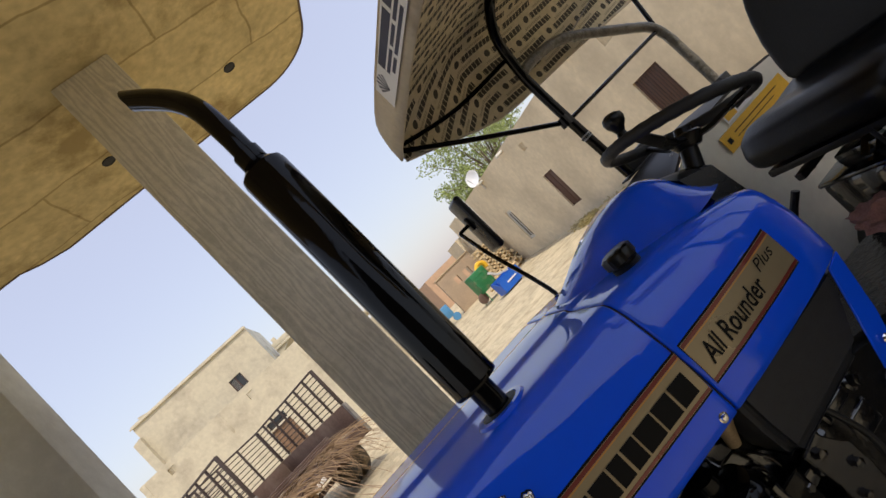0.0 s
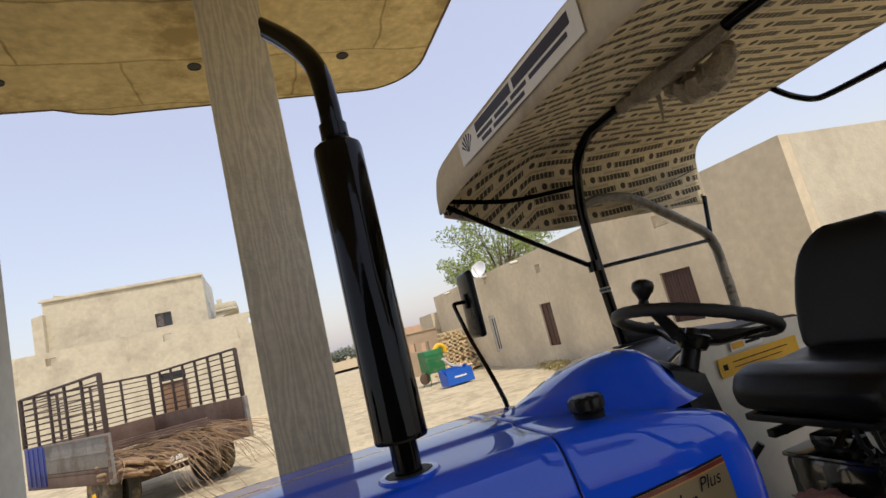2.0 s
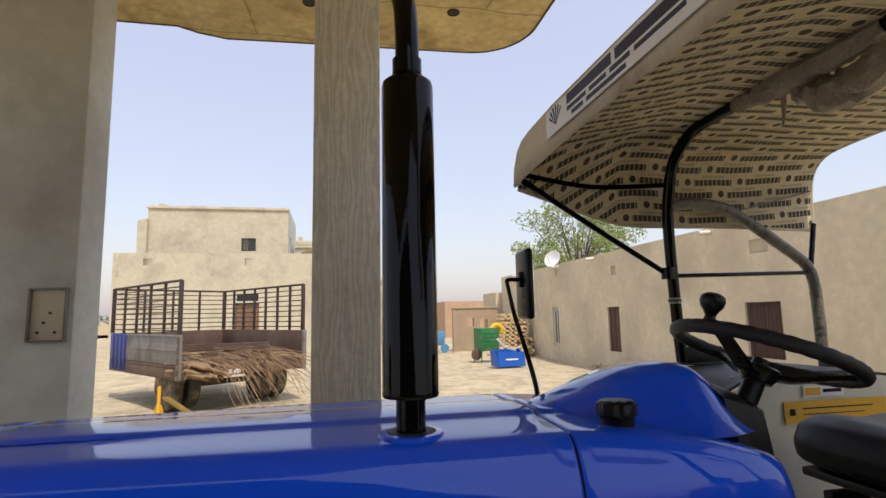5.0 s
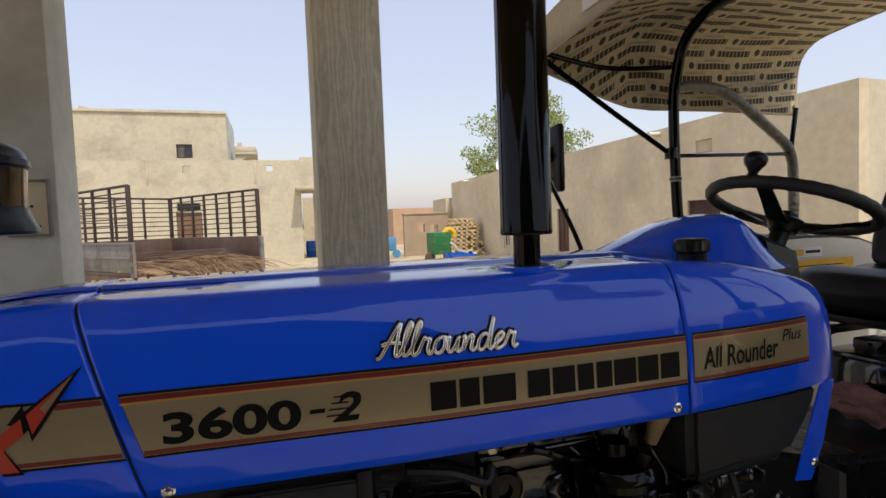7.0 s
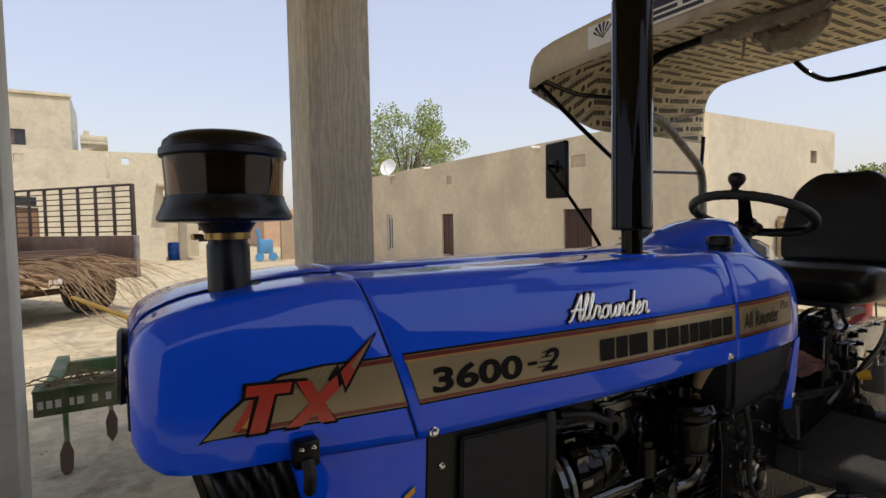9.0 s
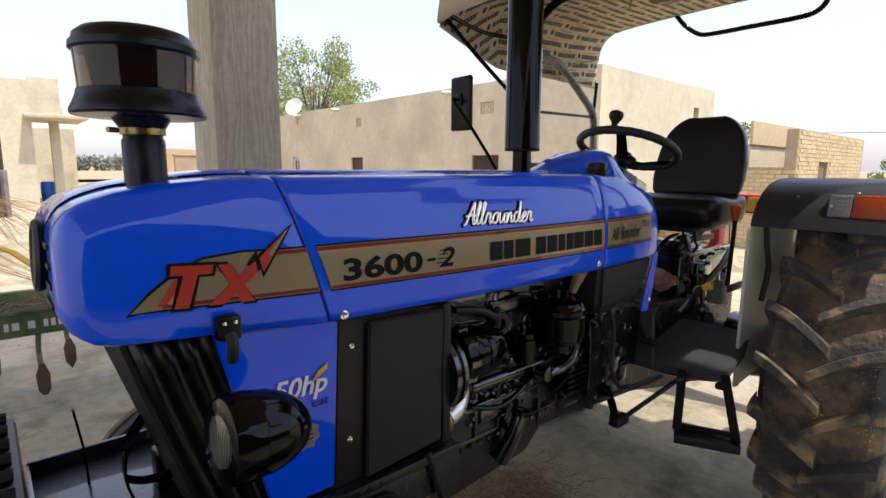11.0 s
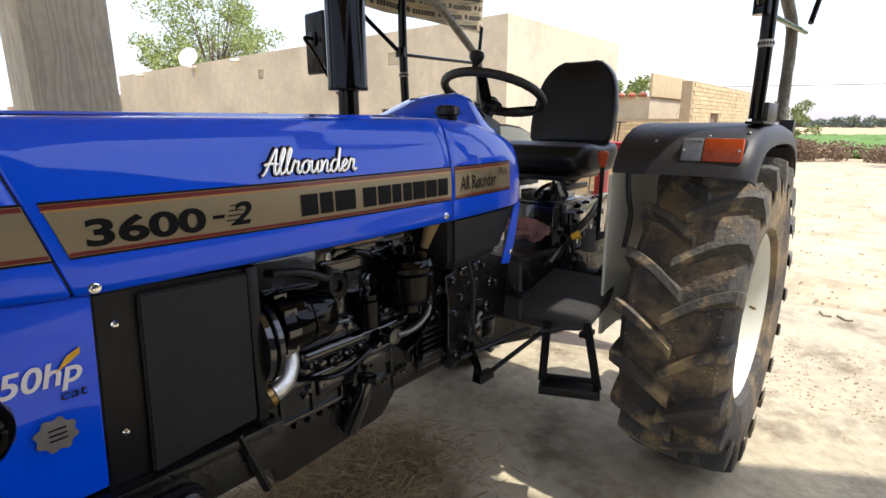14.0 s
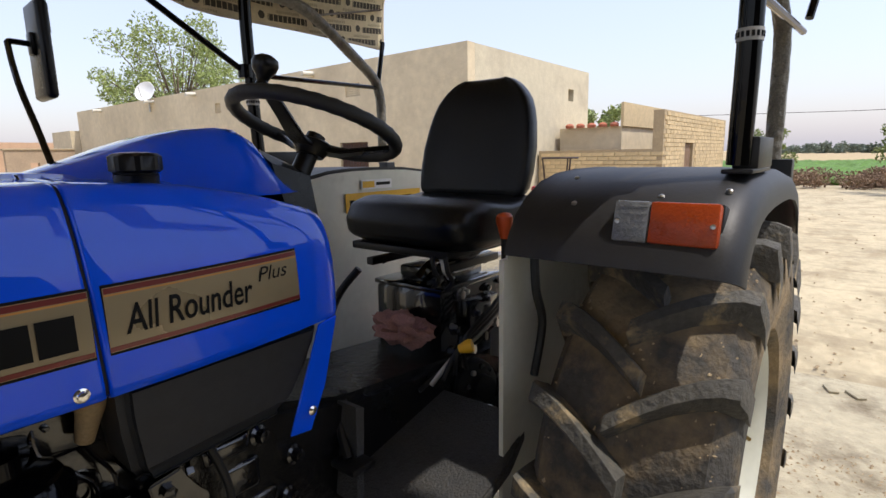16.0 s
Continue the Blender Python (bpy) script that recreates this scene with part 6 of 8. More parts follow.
# clutch housing and gearbox
bm = B()
loft(bm, [[(0.56 + dx, s * w, z) for s, z in ((-1, zl), (-1, zh), (1, zh), (1, zl))] for dx, w, zl, zh in ((0, 0.20, 0.67, 1.10), (0.05, 0.205, 0.655, 1.11), (0.20, 0.18, 0.65, 1.05), (0.42, 0.165, 0.60, 0.98), (0.9, 0.17, 0.50, 0.94), (1.35, 0.19, 0.46, 0.95))])
bmesh.ops.bevel(bm, geom=list(bm.edges), offset=0.02, segments=2, affect="EDGES")
gear = part("gearbox_housing", bm, CASTING, TR, "black clutch and gearbox housing")
bm = B()
box(bm, (0.30, -0.165, 0.655), (0.56, 0.165, 0.76), 0.02)
part("bell_housing", bm, CASTING, gear)
bm = B()
box(bm, (0.545, -0.213, 0.665), (0.572, 0.213, 1.10), 0.01)
part("flange", bm, CASTING, gear)
for k in range(8):
    bm = B()
    lathe(bm, (0.572, -0.196, 0.69 + 0.052 * k), (1, 0, 0), [(0, 0.012), (0.012, 0.012), (0.014, 0.006)], 6)
    part("bolt", bm, ENGINE, gear)
bm = B()
cyl(bm, (1.75, -0.62, 0.68), (1.75, 0.62, 0.68), 0.10, n=24)
cyl(bm, (1.75, -0.60, 0.68), (1.75, -0.25, 0.68), 0.11, 0.16, 24)
cyl(bm, (1.75, 0.25, 0.68), (1.75, 0.60, 0.68), 0.16, 0.11, 24)
part("rear_axle", bm, ENGINE, TR, "black rear axle")
# mounting plate, levers and castings on the clutch housing
bm = B()
plate(bm, [(0.50, -0.222, 1.02), (0.555, -0.222, 1.03), (0.575, -0.222, 0.985), (0.60, -0.222, 0.96), (0.60, -0.222, 0.86), (0.63, -0.222, 0.80), (0.63, -0.222, 0.70), (0.56, -0.222, 0.69), (0.515, -0.222, 0.76), (0.515, -0.222, 0.93)], (0, 0.012, 0))
bmesh.ops.bevel(bm, geom=list(bm.edges), offset=0.003, segments=2, affect="EDGES")
mount = part("mounting_plate", bm, ENGINE, gear, "glossy black mounting plate")
for bx, bz, r in ((0.53, 1.0, 0.012), (0.54, 0.88, 0.009), (0.575, 0.93, 0.011), (0.59, 0.78, 0.010), (0.545, 0.73, 0.012), (0.60, 0.72, 0.009)):
    bm = B()
    lathe(bm, (bx, -0.222, bz), (0, -1, 0), [(0, r * 1.3), (0.003, r * 1.3), (0.003, r), (0.012, r), (0.014, r * 0.5)], 6)
    part("bolt", bm, ENGINE, mount)
for lo, hi in (((0.60, -0.205, 0.99), (0.70, -0.17, 1.03)), ((0.62, -0.20, 0.90), (0.72, -0.165, 0.97)), ((0.66, -0.195, 0.80), (0.76, -0.16, 0.88)), ((0.74, -0.19, 0.70), (0.84, -0.155, 0.79))):
    bm = B()
    box(bm, lo, hi, 0.012, seg=3)
    part("casting_pad", bm, ENGINE, gear)
for bx, bz in ((0.65, 0.86), (0.69, 0.75), (0.72, 1.0), (0.78, 0.83), (0.80, 0.92)):
    bm = B()
    lathe(bm, (bx, -0.16, bz), (0.2, -1, 0.1), [(0, 0.024), (0.03, 0.022), (0.034, 0.015), (0.05, 0.013), (0.052, 0.006)], 14)
    part("casting_boss", bm, ENGINE, gear)
bm = B()
tube(bm, [(0.64, -0.225, 0.79), (0.655, -0.235, 0.80), (0.665, -0.238, 0.815), (0.66, -0.24, 0.835), (0.675, -0.24, 0.85)], 0.006, 6)
part("return_spring", bm, STEEL, gear)
# clutch linkage
bm = B()
strip_bar(bm, [(0.609, -0.238, 0.735), (0.622, -0.25, 0.695), (0.638, -0.256, 0.65), (0.628, -0.258, 0.598)], 0.014, 0.026, (0, 1, 0))
lathe(bm, (0.609, -0.215, 0.735), (0, -1, 0), [(0, 0.022), (0.03, 0.022), (0.032, 0.012)], 14)
link_ = part("clutch_lever", bm, BLACK, TR, "cranked black clutch lever")
bm = B()
cyl(bm, (0.69, -0.262, 0.607), (0.95, -0.36, 0.735), 0.009, n=8)
box(bm, (0.632, -0.278, 0.588), (0.715, -0.245, 0.624), 0.006, m=None)
part("link_rod", bm, SATIN, link_)
bm = B()
cyl(bm, (0.56, -0.235, 0.71), (0.90, -0.30, 0.735), 0.010, n=8)
part("cross_shaft", bm, SATIN, link_)
bm = B()
tube(bm, [(0.60, -0.235, 1.06), (0.63, -0.24, 0.95), (0.62, -0.245, 0.82), (0.67, -0.25, 0.74), (0.75, -0.25, 0.72)], 0.008, 8)
part("cable", bm, RUBBER, TR)

# tank box under the cowl and blue flap
bm = B()
loft(bm, [[(0.455, -0.285, 1.235), (0.845, -0.262, 1.235), (0.845, 0.262, 1.235), (0.455, 0.285, 1.235)],
          [(0.455, -0.283, 1.17), (0.825, -0.262, 1.17), (0.825, 0.262, 1.17), (0.455, 0.283, 1.17)],
          [(0.470, -0.272, 1.065), (0.765, -0.255, 1.075), (0.765, 0.255, 1.075), (0.470, 0.272, 1.065)],
          [(0.485, -0.25, 1.045), (0.745, -0.235, 1.055), (0.745, 0.235, 1.055), (0.485, 0.25, 1.045)]])
bmesh.ops.bevel(bm, geom=list(bm.edges), offset=0.018, segments=3, affect="EDGES")
part("fuel_tank", bm, material("tank_plastic", (0.020, 0.0205, 0.022), 0.5, var=0.25, scale=5, bump=0.05, bscale=150, spec=0.4), TR, "black moulded fuel tank")
for s in (1, -1):
    bm = B()
    plate(bm, [(0.83, -0.272 * s, 1.228), (0.885, -0.262 * s, 1.232), (0.835, -0.274 * s, 1.10), (0.788, -0.283 * s, 1.018), (0.738, -0.285 * s, 1.026)], (0, 0.006 * s, 0))
    bmesh.ops.bevel(bm, geom=list(bm.edges), offset=0.002, segments=1, affect="EDGES")
    flap = part("cowl_flap", bm, BLUE, TR, "blue lower cowl flap")
    bm = B()
    lathe(bm, (0.79, -0.284 * s, 1.062), (0, -s, 0), [(0, 0.010), (0.004, 0.010), (0.007, 0.005)], 12)
    part("bolt", bm, CHROME, flap)


# ---- wheels ----
def wheel(name, cx, cy, cz, R, width, rim_r, side, lugs, lug_h, label, rim_mat):
    """A wheel whose outer face looks towards side (-1: left). Its tyre carries angled lugs."""
    h = width / 2
    bm = B()
    body = R - lug_h
    prof = [(-h * 0.62, rim_r), (-h * 0.88, rim_r + 0.03), (-h * 0.99, (rim_r + body) / 2), (-h * 0.95, body - 0.05), (-h * 0.80, body - 0.012), (-h * 0.4, body), (h * 0.4, body), (h * 0.80, body - 0.012), (h * 0.95, body - 0.05), (h * 0.99, (rim_r + body) / 2), (h * 0.88, rim_r + 0.03), (h * 0.62, rim_r)]
    n = 72
    rows = [[bm.verts.new((cx + r * math.cos(k * math.tau / n), cy + a, cz + r * math.sin(k * math.tau / n))) for k in range(n)] for a, r in prof]
    for a, b in zip(rows, rows[1:]):
        for k in range(n):
            bm.faces.new((a[k], a[(k + 1) % n], b[(k + 1) % n], b[k]))
    lug_rings = []
    for s in (-1, 1):
        for q in range(lugs):
            a0 = radians(7.2 if s < 0 else 16.4) + math.tau * q / lugs
            rings = []
            for f, rr, wd in ((-0.12, 0.0, 0.040), (0.05, 0.0, 0.041), (0.25, 0.0, 0.041), (0.45, 0.0, 0.041), (0.65, -0.002, 0.042), (0.85, -0.008, 0.045), (0.99, -0.020, 0.050), (1.03, -0.075, 0.052)):
                y = cy + s * h * f
                ang = a0 - radians(11.4) * (1 - (1 - min(1.0, (f + 0.12) / 1.12)) ** 1.45)
                tip = R + rr
                low = body - 0.03 + min(rr, 0) * 0.9
                wa = wd / R
                for_ring = []
                for da, r in ((-wa * 0.74, low), (-wa * 0.52, tip - 0.008), (-wa * 0.40, tip), (wa * 0.40, tip), (wa * 0.52, tip - 0.008), (wa * 0.74, low)):
                    for_ring.append((cx + r * math.cos(ang + da), y, cz + r * math.sin(ang + da)))
                rings.append(for_ring)
            lug_rings.append(rings)
    w = part(name, bm, TYRE, TR, label, 40)
    for rings in lug_rings:
        bm = B()
        loft(bm, rings)
        part("lug", bm, LUG, w)
    bm = B()
    o = (cx, cy, cz)
    d = (0, side, 0)
    lathe(bm, o, d, [(-h * 0.7, rim_r - 0.02), (-h * 0.7, rim_r + 0.008), (-h * 0.62, rim_r - 0.004), (h * 0.5, rim_r - 0.03), (h * 0.62, rim_r - 0.012), (h * 0.74, rim_r + 0.008), (h * 0.76, rim_r + 0.002), (h * 0.66, rim_r - 0.02), (h * 0.45, rim_r - 0.045), (h * 0.12, rim_r - 0.055), (h * 0.06, rim_r * 0.82), (h * 0.30, rim_r * 0.58), (h * 0.34, rim_r * 0.45), (h * 0.22, rim_r * 0.30), (h * 0.22, 0.001)], 64)
    rim = part("rim", bm, rim_mat, w, "cream painted steel rim")
    for k in range(8):
        bm = B()
        a = math.tau * k / 8
        r = rim_r * 0.37
        lathe(bm, (cx + r * math.cos(a), cy + side * h * 0.26, cz + r * math.sin(a)), d, [(0, 0.015), (0.02, 0.015), (0.022, 0.009)], 6)
        part("wheel_nut", bm, STEEL, rim)
    bm = B()
    lathe(bm, (cx, cy + side * h * 0.2, cz), d, [(0, rim_r * 0.24), (0.05, rim_r * 0.23), (0.06, rim_r * 0.18), (0.07, 0.001)], 24)
    part("hub", bm, SATIN, rim)
    bm = B()
    cyl(bm, (cx + rim_r * 0.80, cy + side * h * 0.5, cz - 0.05), (cx + rim_r * 0.74, cy + side * h * 0.62, cz - 0.05), 0.007, n=8)
    part("valve", bm, BRASS, rim)
    return w


RX, RZ = 1.755, 0.69
wheel("rear_wheel", RX, -0.765, RZ, 0.692, 0.41, 0.365, -1, 20, 0.050, "large rear tyre with dried mud on its lugs", CREAM)
wheel("rear_wheel", RX, 0.765, RZ, 0.692, 0.41, 0.365, 1, 20, 0.042, "large rear tyre with dried mud on its lugs", CREAM)


def front_wheel(s):
    cx, cy, cz, R, h = -0.56, -0.66 * s, 0.40, 0.40, 0.095
    bm = B()
    lathe(bm, (cx, cy, cz), (0, -s, 0), [(-h * 0.7, 0.21), (-h, 0.27), (-h * 0.95, 0.34), (-h * 0.7, R - 0.012), (-h * 0.62, R - 0.012), (-h * 0.58, R - 0.022), (-h * 0.5, R - 0.022), (-h * 0.46, R - 0.003), (-h * 0.12, R), (-h * 0.09, R - 0.012), (h * 0.09, R - 0.012), (h * 0.12, R), (h * 0.46, R - 0.003), (h * 0.5, R - 0.022), (h * 0.58, R - 0.022), (h * 0.62, R - 0.012), (h * 0.7, R - 0.012), (h * 0.95, 0.34), (h, 0.27), (h * 0.7, 0.21)], 48)
    w = part("front_wheel", bm, TYRE, TR, "small ribbed front tyre")
    bm = B()
    lathe(bm, (cx, cy, cz), (0, -s, 0), [(-h * 0.7, 0.2), (-h * 0.7, 0.22), (h * 0.7, 0.22), (h * 0.72, 0.21), (h * 0.5, 0.19), (h * 0.1, 0.17), (h * 0.3, 0.08), (h * 0.6, 0.06), (h * 0.65, 0.001)], 40)
    part("rim", bm, CREAM, w, "cream painted steel rim")
    bm = B()
    cyl(bm, (cx, cy + 0.05 * s, cz), (cx, -0.10 * s, 0.47), 0.045, 0.06, 12)
    cyl(bm, (cx, cy + 0.10 * s, cz - 0.02), (cx, cy + 0.12 * s, 0.62), 0.032, n=12)
    part("axle_beam", bm, ENGINE, w)


front_wheel(1)
front_wheel(-1)


# ---- rear mudguards ----
FX = [1.213, 1.228, 1.262, 1.315, 1.385, 1.47, 1.58, 1.72, 1.88, 2.02, 2.14, 2.22, 2.27]
FZ = [1.332, 1.372, 1.420, 1.462, 1.493, 1.510, 1.517, 1.519, 1.515, 1.500, 1.462, 1.395, 1.31]


def mudguard(s):
    def ring(x, z, k):
        dx = FX[min(k + 1, len(FX) - 1)] - FX[max(k - 1, 0)]
        dz = FZ[min(k + 1, len(FX) - 1)] - FZ[max(k - 1, 0)]
        L = math.hypot(dx, dz)
        nx, nz = dz / L, -dx / L
        sec = [(0.470, 0.0), (0.480, -0.004), (0.52, -0.002), (0.70, 0.0), (0.88, -0.002), (0.915, -0.008), (0.938, -0.022), (0.950, -0.045), (0.953, -0.085), (0.947, -0.085), (0.943, -0.048), (0.932, -0.028), (0.912, -0.015), (0.88, -0.009), (0.70, -0.007), (0.52, -0.009), (0.47, -0.011)]
        return [(x - nx * d, -y * s, z - nz * d) for y, d in sec]

    bm = B()
    loft(bm, [ring(x, z, k) for k, (x, z) in enumerate(zip(FX, FZ))])
    g = part("mudguard", bm, GUARD, TR, "satin black rear mudguard")
    bm = B()
    pts = [(1.225, 0.66)] + list(zip([x + 0.012 for x in FX], [z - 0.012 for z in FZ])) + [(2.26, 0.9), (2.1, 0.72)]
    plate(bm, [(x, -0.466 * s, z) for x, z in pts], (0, -0.006 * s, 0))
    part("inner_wall", bm, CREAM, g, "cream painted inner wall")
    bm = B()
    strip_bar(bm, [(1.222, -0.468 * s, 0.66), (1.222, -0.468 * s, 1.32)], 0.012, 0.035, (1, 0, 0))
    part("wall_edge", bm, CREAM, g)
    bm = B()
    tube(bm, [(1.30, -0.50 * s, 1.34), (1.285, -0.515 * s, 1.24), (1.31, -0.52 * s, 1.15), (1.29, -0.51 * s, 1.02)], 0.011, 8)
    part("hose", bm, RUBBER, g, "black hose")
    for x, y in ((1.30, 0.60), (1.33, 0.78), (1.42, 0.55), (1.36, 0.90)):
        bm = B()
        z = float(np.interp(x, FX, FZ))
        lathe(bm, (x, -y * s, z), (-0.45, 0, 0.9), [(-0.004, 0.007), (0.002, 0.006), (0.0035, 0.003)], 10)
        part("bolt", bm, STEEL, g)
    # marker lamp on the forward slope
    bm = B()
    m = Matrix.Translation((1.276, -0.810 * s, 1.416)) @ Matrix.Rotation(radians(15), 4, "Y")
    box(bm, (-0.012, -0.102, -0.045), (0.035, 0.102, 0.045), 0.005, m)
    lamp = part("marker_lamp", bm, SATIN, g, "black marker lamp base")
    bm = B()
    box(bm, (-0.034, *((0.028, -0.042) if s > 0 else (-0.099, -0.042))), (-0.011, *((0.099, 0.042) if s > 0 else (-0.028, 0.042))), 0.006, m)
    part("clear_lens", bm, CLEARLENS, lamp, "clear ribbed lens")
    bm = B()
    box(bm, (-0.034, *((-0.099, -0.042) if s > 0 else (-0.0275, -0.042))), (-0.011, *((0.0275, 0.042) if s > 0 else (0.099, 0.042))), 0.006, m)
    part("amber_lens", bm, AMBER, lamp, "amber ribbed lens")
    for k in range(1, 6):
        bm = B()
        z = -0.044 + 0.088 * k / 6
        box(bm, (-0.0350, 0.032 if s > 0 else -0.095, z - 0.0008), (-0.0335, 0.095 if s > 0 else -0.032, z + 0.0008), 0.0, m)
        part("lens_rib", bm, CLEARLENS, lamp)
    for yy in (-0.089, 0.089):
        bm = B()
        lathe(bm, m @ Vector((-0.034, yy, -0.002)), m.to_3x3() @ Vector((-1, 0, 0)), [(0, 0.005), (0.002, 0.005), (0.003, 0.001)], 10)
        part("screw", bm, STEEL, lamp)
    # foot of the roof hoop
    bm = B()
    box(bm, (1.425, -0.928 * s if s > 0 else 0.868, 1.512), (1.66, -0.868 if s > 0 else 0.928, 1.522), 0.003)
    box(bm, (1.47, (-0.930 if s > 0 else 0.880), 1.521), (1.66, (-0.880 if s > 0 else 0.930), 1.588), 0.004)
    part("hoop_foot", bm, SATIN, g)
    return g


gl = mudguard(1)
gr = mudguard(-1)
bm = B()
box(bm, (1.545, 0.4565, 1.345), (1.98, 0.4585, 1.420))
lab = part("warning_label", bm, YELLOW, gr, "yellow warning label")
bm = B()
box(bm, (1.565, 0.4555, 1.372), (1.588, 0.4563, 1.394))
box(bm, (1.62, 0.4555, 1.392), (1.92, 0.4563, 1.396))
box(bm, (1.62, 0.4555, 1.372), (1.88, 0.4563, 1.375))
part("print", bm, INK, lab)
bm = B()
box(bm, (1.63, 0.4565, 1.432), (1.80, 0.4585, 1.470))
lab2 = part("maker_label", bm, WHITE, gr, "small white and yellow label")
bm = B()
box(bm, (1.636, 0.4555, 1.438), (1.70, 0.4563, 1.464))
part("print", bm, YELLOW, lab2)
bm = B()
box(bm, (1.71, 0.4555, 1.446), (1.79, 0.4563, 1.458))
part("print", bm, INK, lab2)

# ---- platform, step, levers ----
bm = B()
plate(bm, [(x, y, 0.765 + 0.24 * (x - 0.95)) for x, y in ((0.945, -0.09), (0.948, -0.30), (0.968, -0.43), (0.985, -0.475), (1.02, -0.505), (1.20, -0.50), (1.36, -0.46), (1.36, -0.09))], (0, 0, -0.035))
bmesh.ops.bevel(bm, geom=list(bm.edges), offset=0.006, segments=2, affect="EDGES")
plat = part("foot_platform", bm, MAT, TR, "black rubber covered foot platform")
bm = B()
plate(bm, [(0.945, 0.19, 0.785), (0.945, 0.46, 0.785), (1.5, 0.46, 0.80), (1.5, 0.19, 0.80)], (0, 0, -0.02))
bmesh.ops.bevel(bm, geom=list(bm.edges), offset=0.006, segments=2, affect="EDGES")
part("foot_platform", bm, MAT, TR, "black rubber covered foot platform")
bm = B()
plate(bm, [(0.93, -0.245, 0.75), (0.95, -0.245, 0.75), (0.99, -0.215, 0.965), (0.965, -0.215, 0.975)], (0, 0.20, 0))
part("mat_upstand", bm, MAT, plat, "upturned front edge of the rubber mat")
bm = B()
plate(bm, [(0.94, -0.088, 0.775), (1.37, -0.088, 0.875), (1.37, -0.075, 0.895), (0.97, -0.075, 0.83), (0.90, -0.075, 0.97), (0.88, -0.075, 0.97)], (0, 0.26, 0))
part("tunnel_cover", bm, MAT, plat, "black rubber tunnel mat")
bm = B()
strip_bar(bm, [(0.935, -0.37, 0.775), (0.885, -0.385, 0.545)], 0.032, 0.008, (1, 0, 0))
step = part("step", bm, SATIN, TR, "black hanging foot step")
bm = B()
strip_bar(bm, [(1.005, -0.50, 0.775), (0.972, -0.573, 0.535)], 0.032, 0.008, (1, 0, 0))
part("hanger", bm, SATIN, step)
bm = B()
ang = math.atan2(-0.21, 0.10)
m = Matrix.Translation((0.927, -0.479, 0.53)) @ Matrix.Rotation(ang, 4, "Z")
box(bm, (-0.106, -0.055, -0.012), (0.106, 0.055, 0.0), 0.004, m)
for lo, hi in (((-0.106, -0.06, -0.012), (0.106, -0.052, 0.022)), ((-0.106, 0.052, -0.012), (0.106, 0.06, 0.022)), ((-0.112, -0.06, -0.012), (-0.104, 0.06, 0.022)), ((0.104, -0.06, -0.012), (0.112, 0.06, 0.022))):
    box(bm, lo, hi, 0.003, m)
part("tread", bm, SATIN, step)
bm = B()
tube(bm, [(0.90, -0.36, 0.735), (1.02, -0.44, 0.745), (1.12, -0.48, 0.765)], 0.008, 6)
box(bm, (1.02, -0.50, 0.70), (1.09, -0.46, 0.725), 0.006)
part("bracket", bm, SATIN, step)

# transmission top, levers and seat frame
bm = B()
box(bm, (1.40, -0.125, 0.78), (2.05, 0.16, 1.145), 0.02)
hyd = part("hydraulic_housing", bm, ENGINE, TR, "black hydraulic lift housing")
for name, lo, hi, mat in (("top_cover", (1.385, -0.14, 1.145), (1.80, 0.15, 1.162), ENGINE), ("distributor", (1.46, -0.10, 1.162), (1.66, 0.10, 1.20), ENGINE), ("side_cover", (1.50, -0.165, 0.99), (1.66, -0.125, 1.10), ENGINE), ("lower_cover", (1.42, -0.15, 0.80), (1.62, -0.10, 0.93), SATIN), ("valve_block", (1.585, -0.25, 0.90), (1.66, -0.18, 1.02), TRAILER_GREY), ("lock_plate", (1.66, -0.235, 0.96), (1.69, -0.20, 1.06), STEEL), ("quadrant_plate", (1.40, -0.345, 1.005), (1.60, -0.335, 1.04), SATIN)):
    bm = B()
    box(bm, lo, hi, 0.007)
    part(name, bm, mat, hyd, "bare grey valve block" if name == "valve_block" else "")
rngh = random.Random(9)
for k in range(44):
    bm = B()
    x, z, r = rngh.uniform(1.41, 1.86), rngh.uniform(0.84, 1.14), rngh.uniform(0.006, 0.015)
    y = -0.125 - (0.04 if 1.5 < x < 1.66 and 0.99 < z < 1.1 else 0.0)
    lathe(bm, (x, y, z), (0, -1, 0), [(0, r * 1.4), (0.008, r * 1.4), (0.009, r), (0.022, r), (0.024, r * 0.5)], 7)
    part("bolt", bm, STEEL if k % 4 == 0 else ENGINE, hyd)
for k in range(3):
    bm = B()
    tube(bm, [(1.42 + 0.01 * k, -0.10 + 0.05 * k, 1.175), (1.50, -0.11 + 0.05 * k, 1.215), (1.62, -0.12 + 0.05 * k, 1.222), (1.78, -0.10 + 0.05 * k, 1.205)], 0.011, 8)
    part("oil_pipe", bm, (STEEL, ENGINE, BRASS)[k], hyd)
for k in range(5):
    bm = B()
    tube(bm, [(1.24 + 0.03 * k, -0.17 - 0.02 * k, 0.90 + 0.012 * k), (1.34, -0.20 - 0.015 * k, 0.955 + 0.022 * k), (1.47, -0.23 - 0.01 * k, 1.01 + 0.026 * k), (1.62, -0.25, 1.09 + 0.02 * k)], 0.0075, 7)
    part("control_rod", bm, (SATIN, STEEL, SATIN, SATIN, SATIN)[k], hyd)
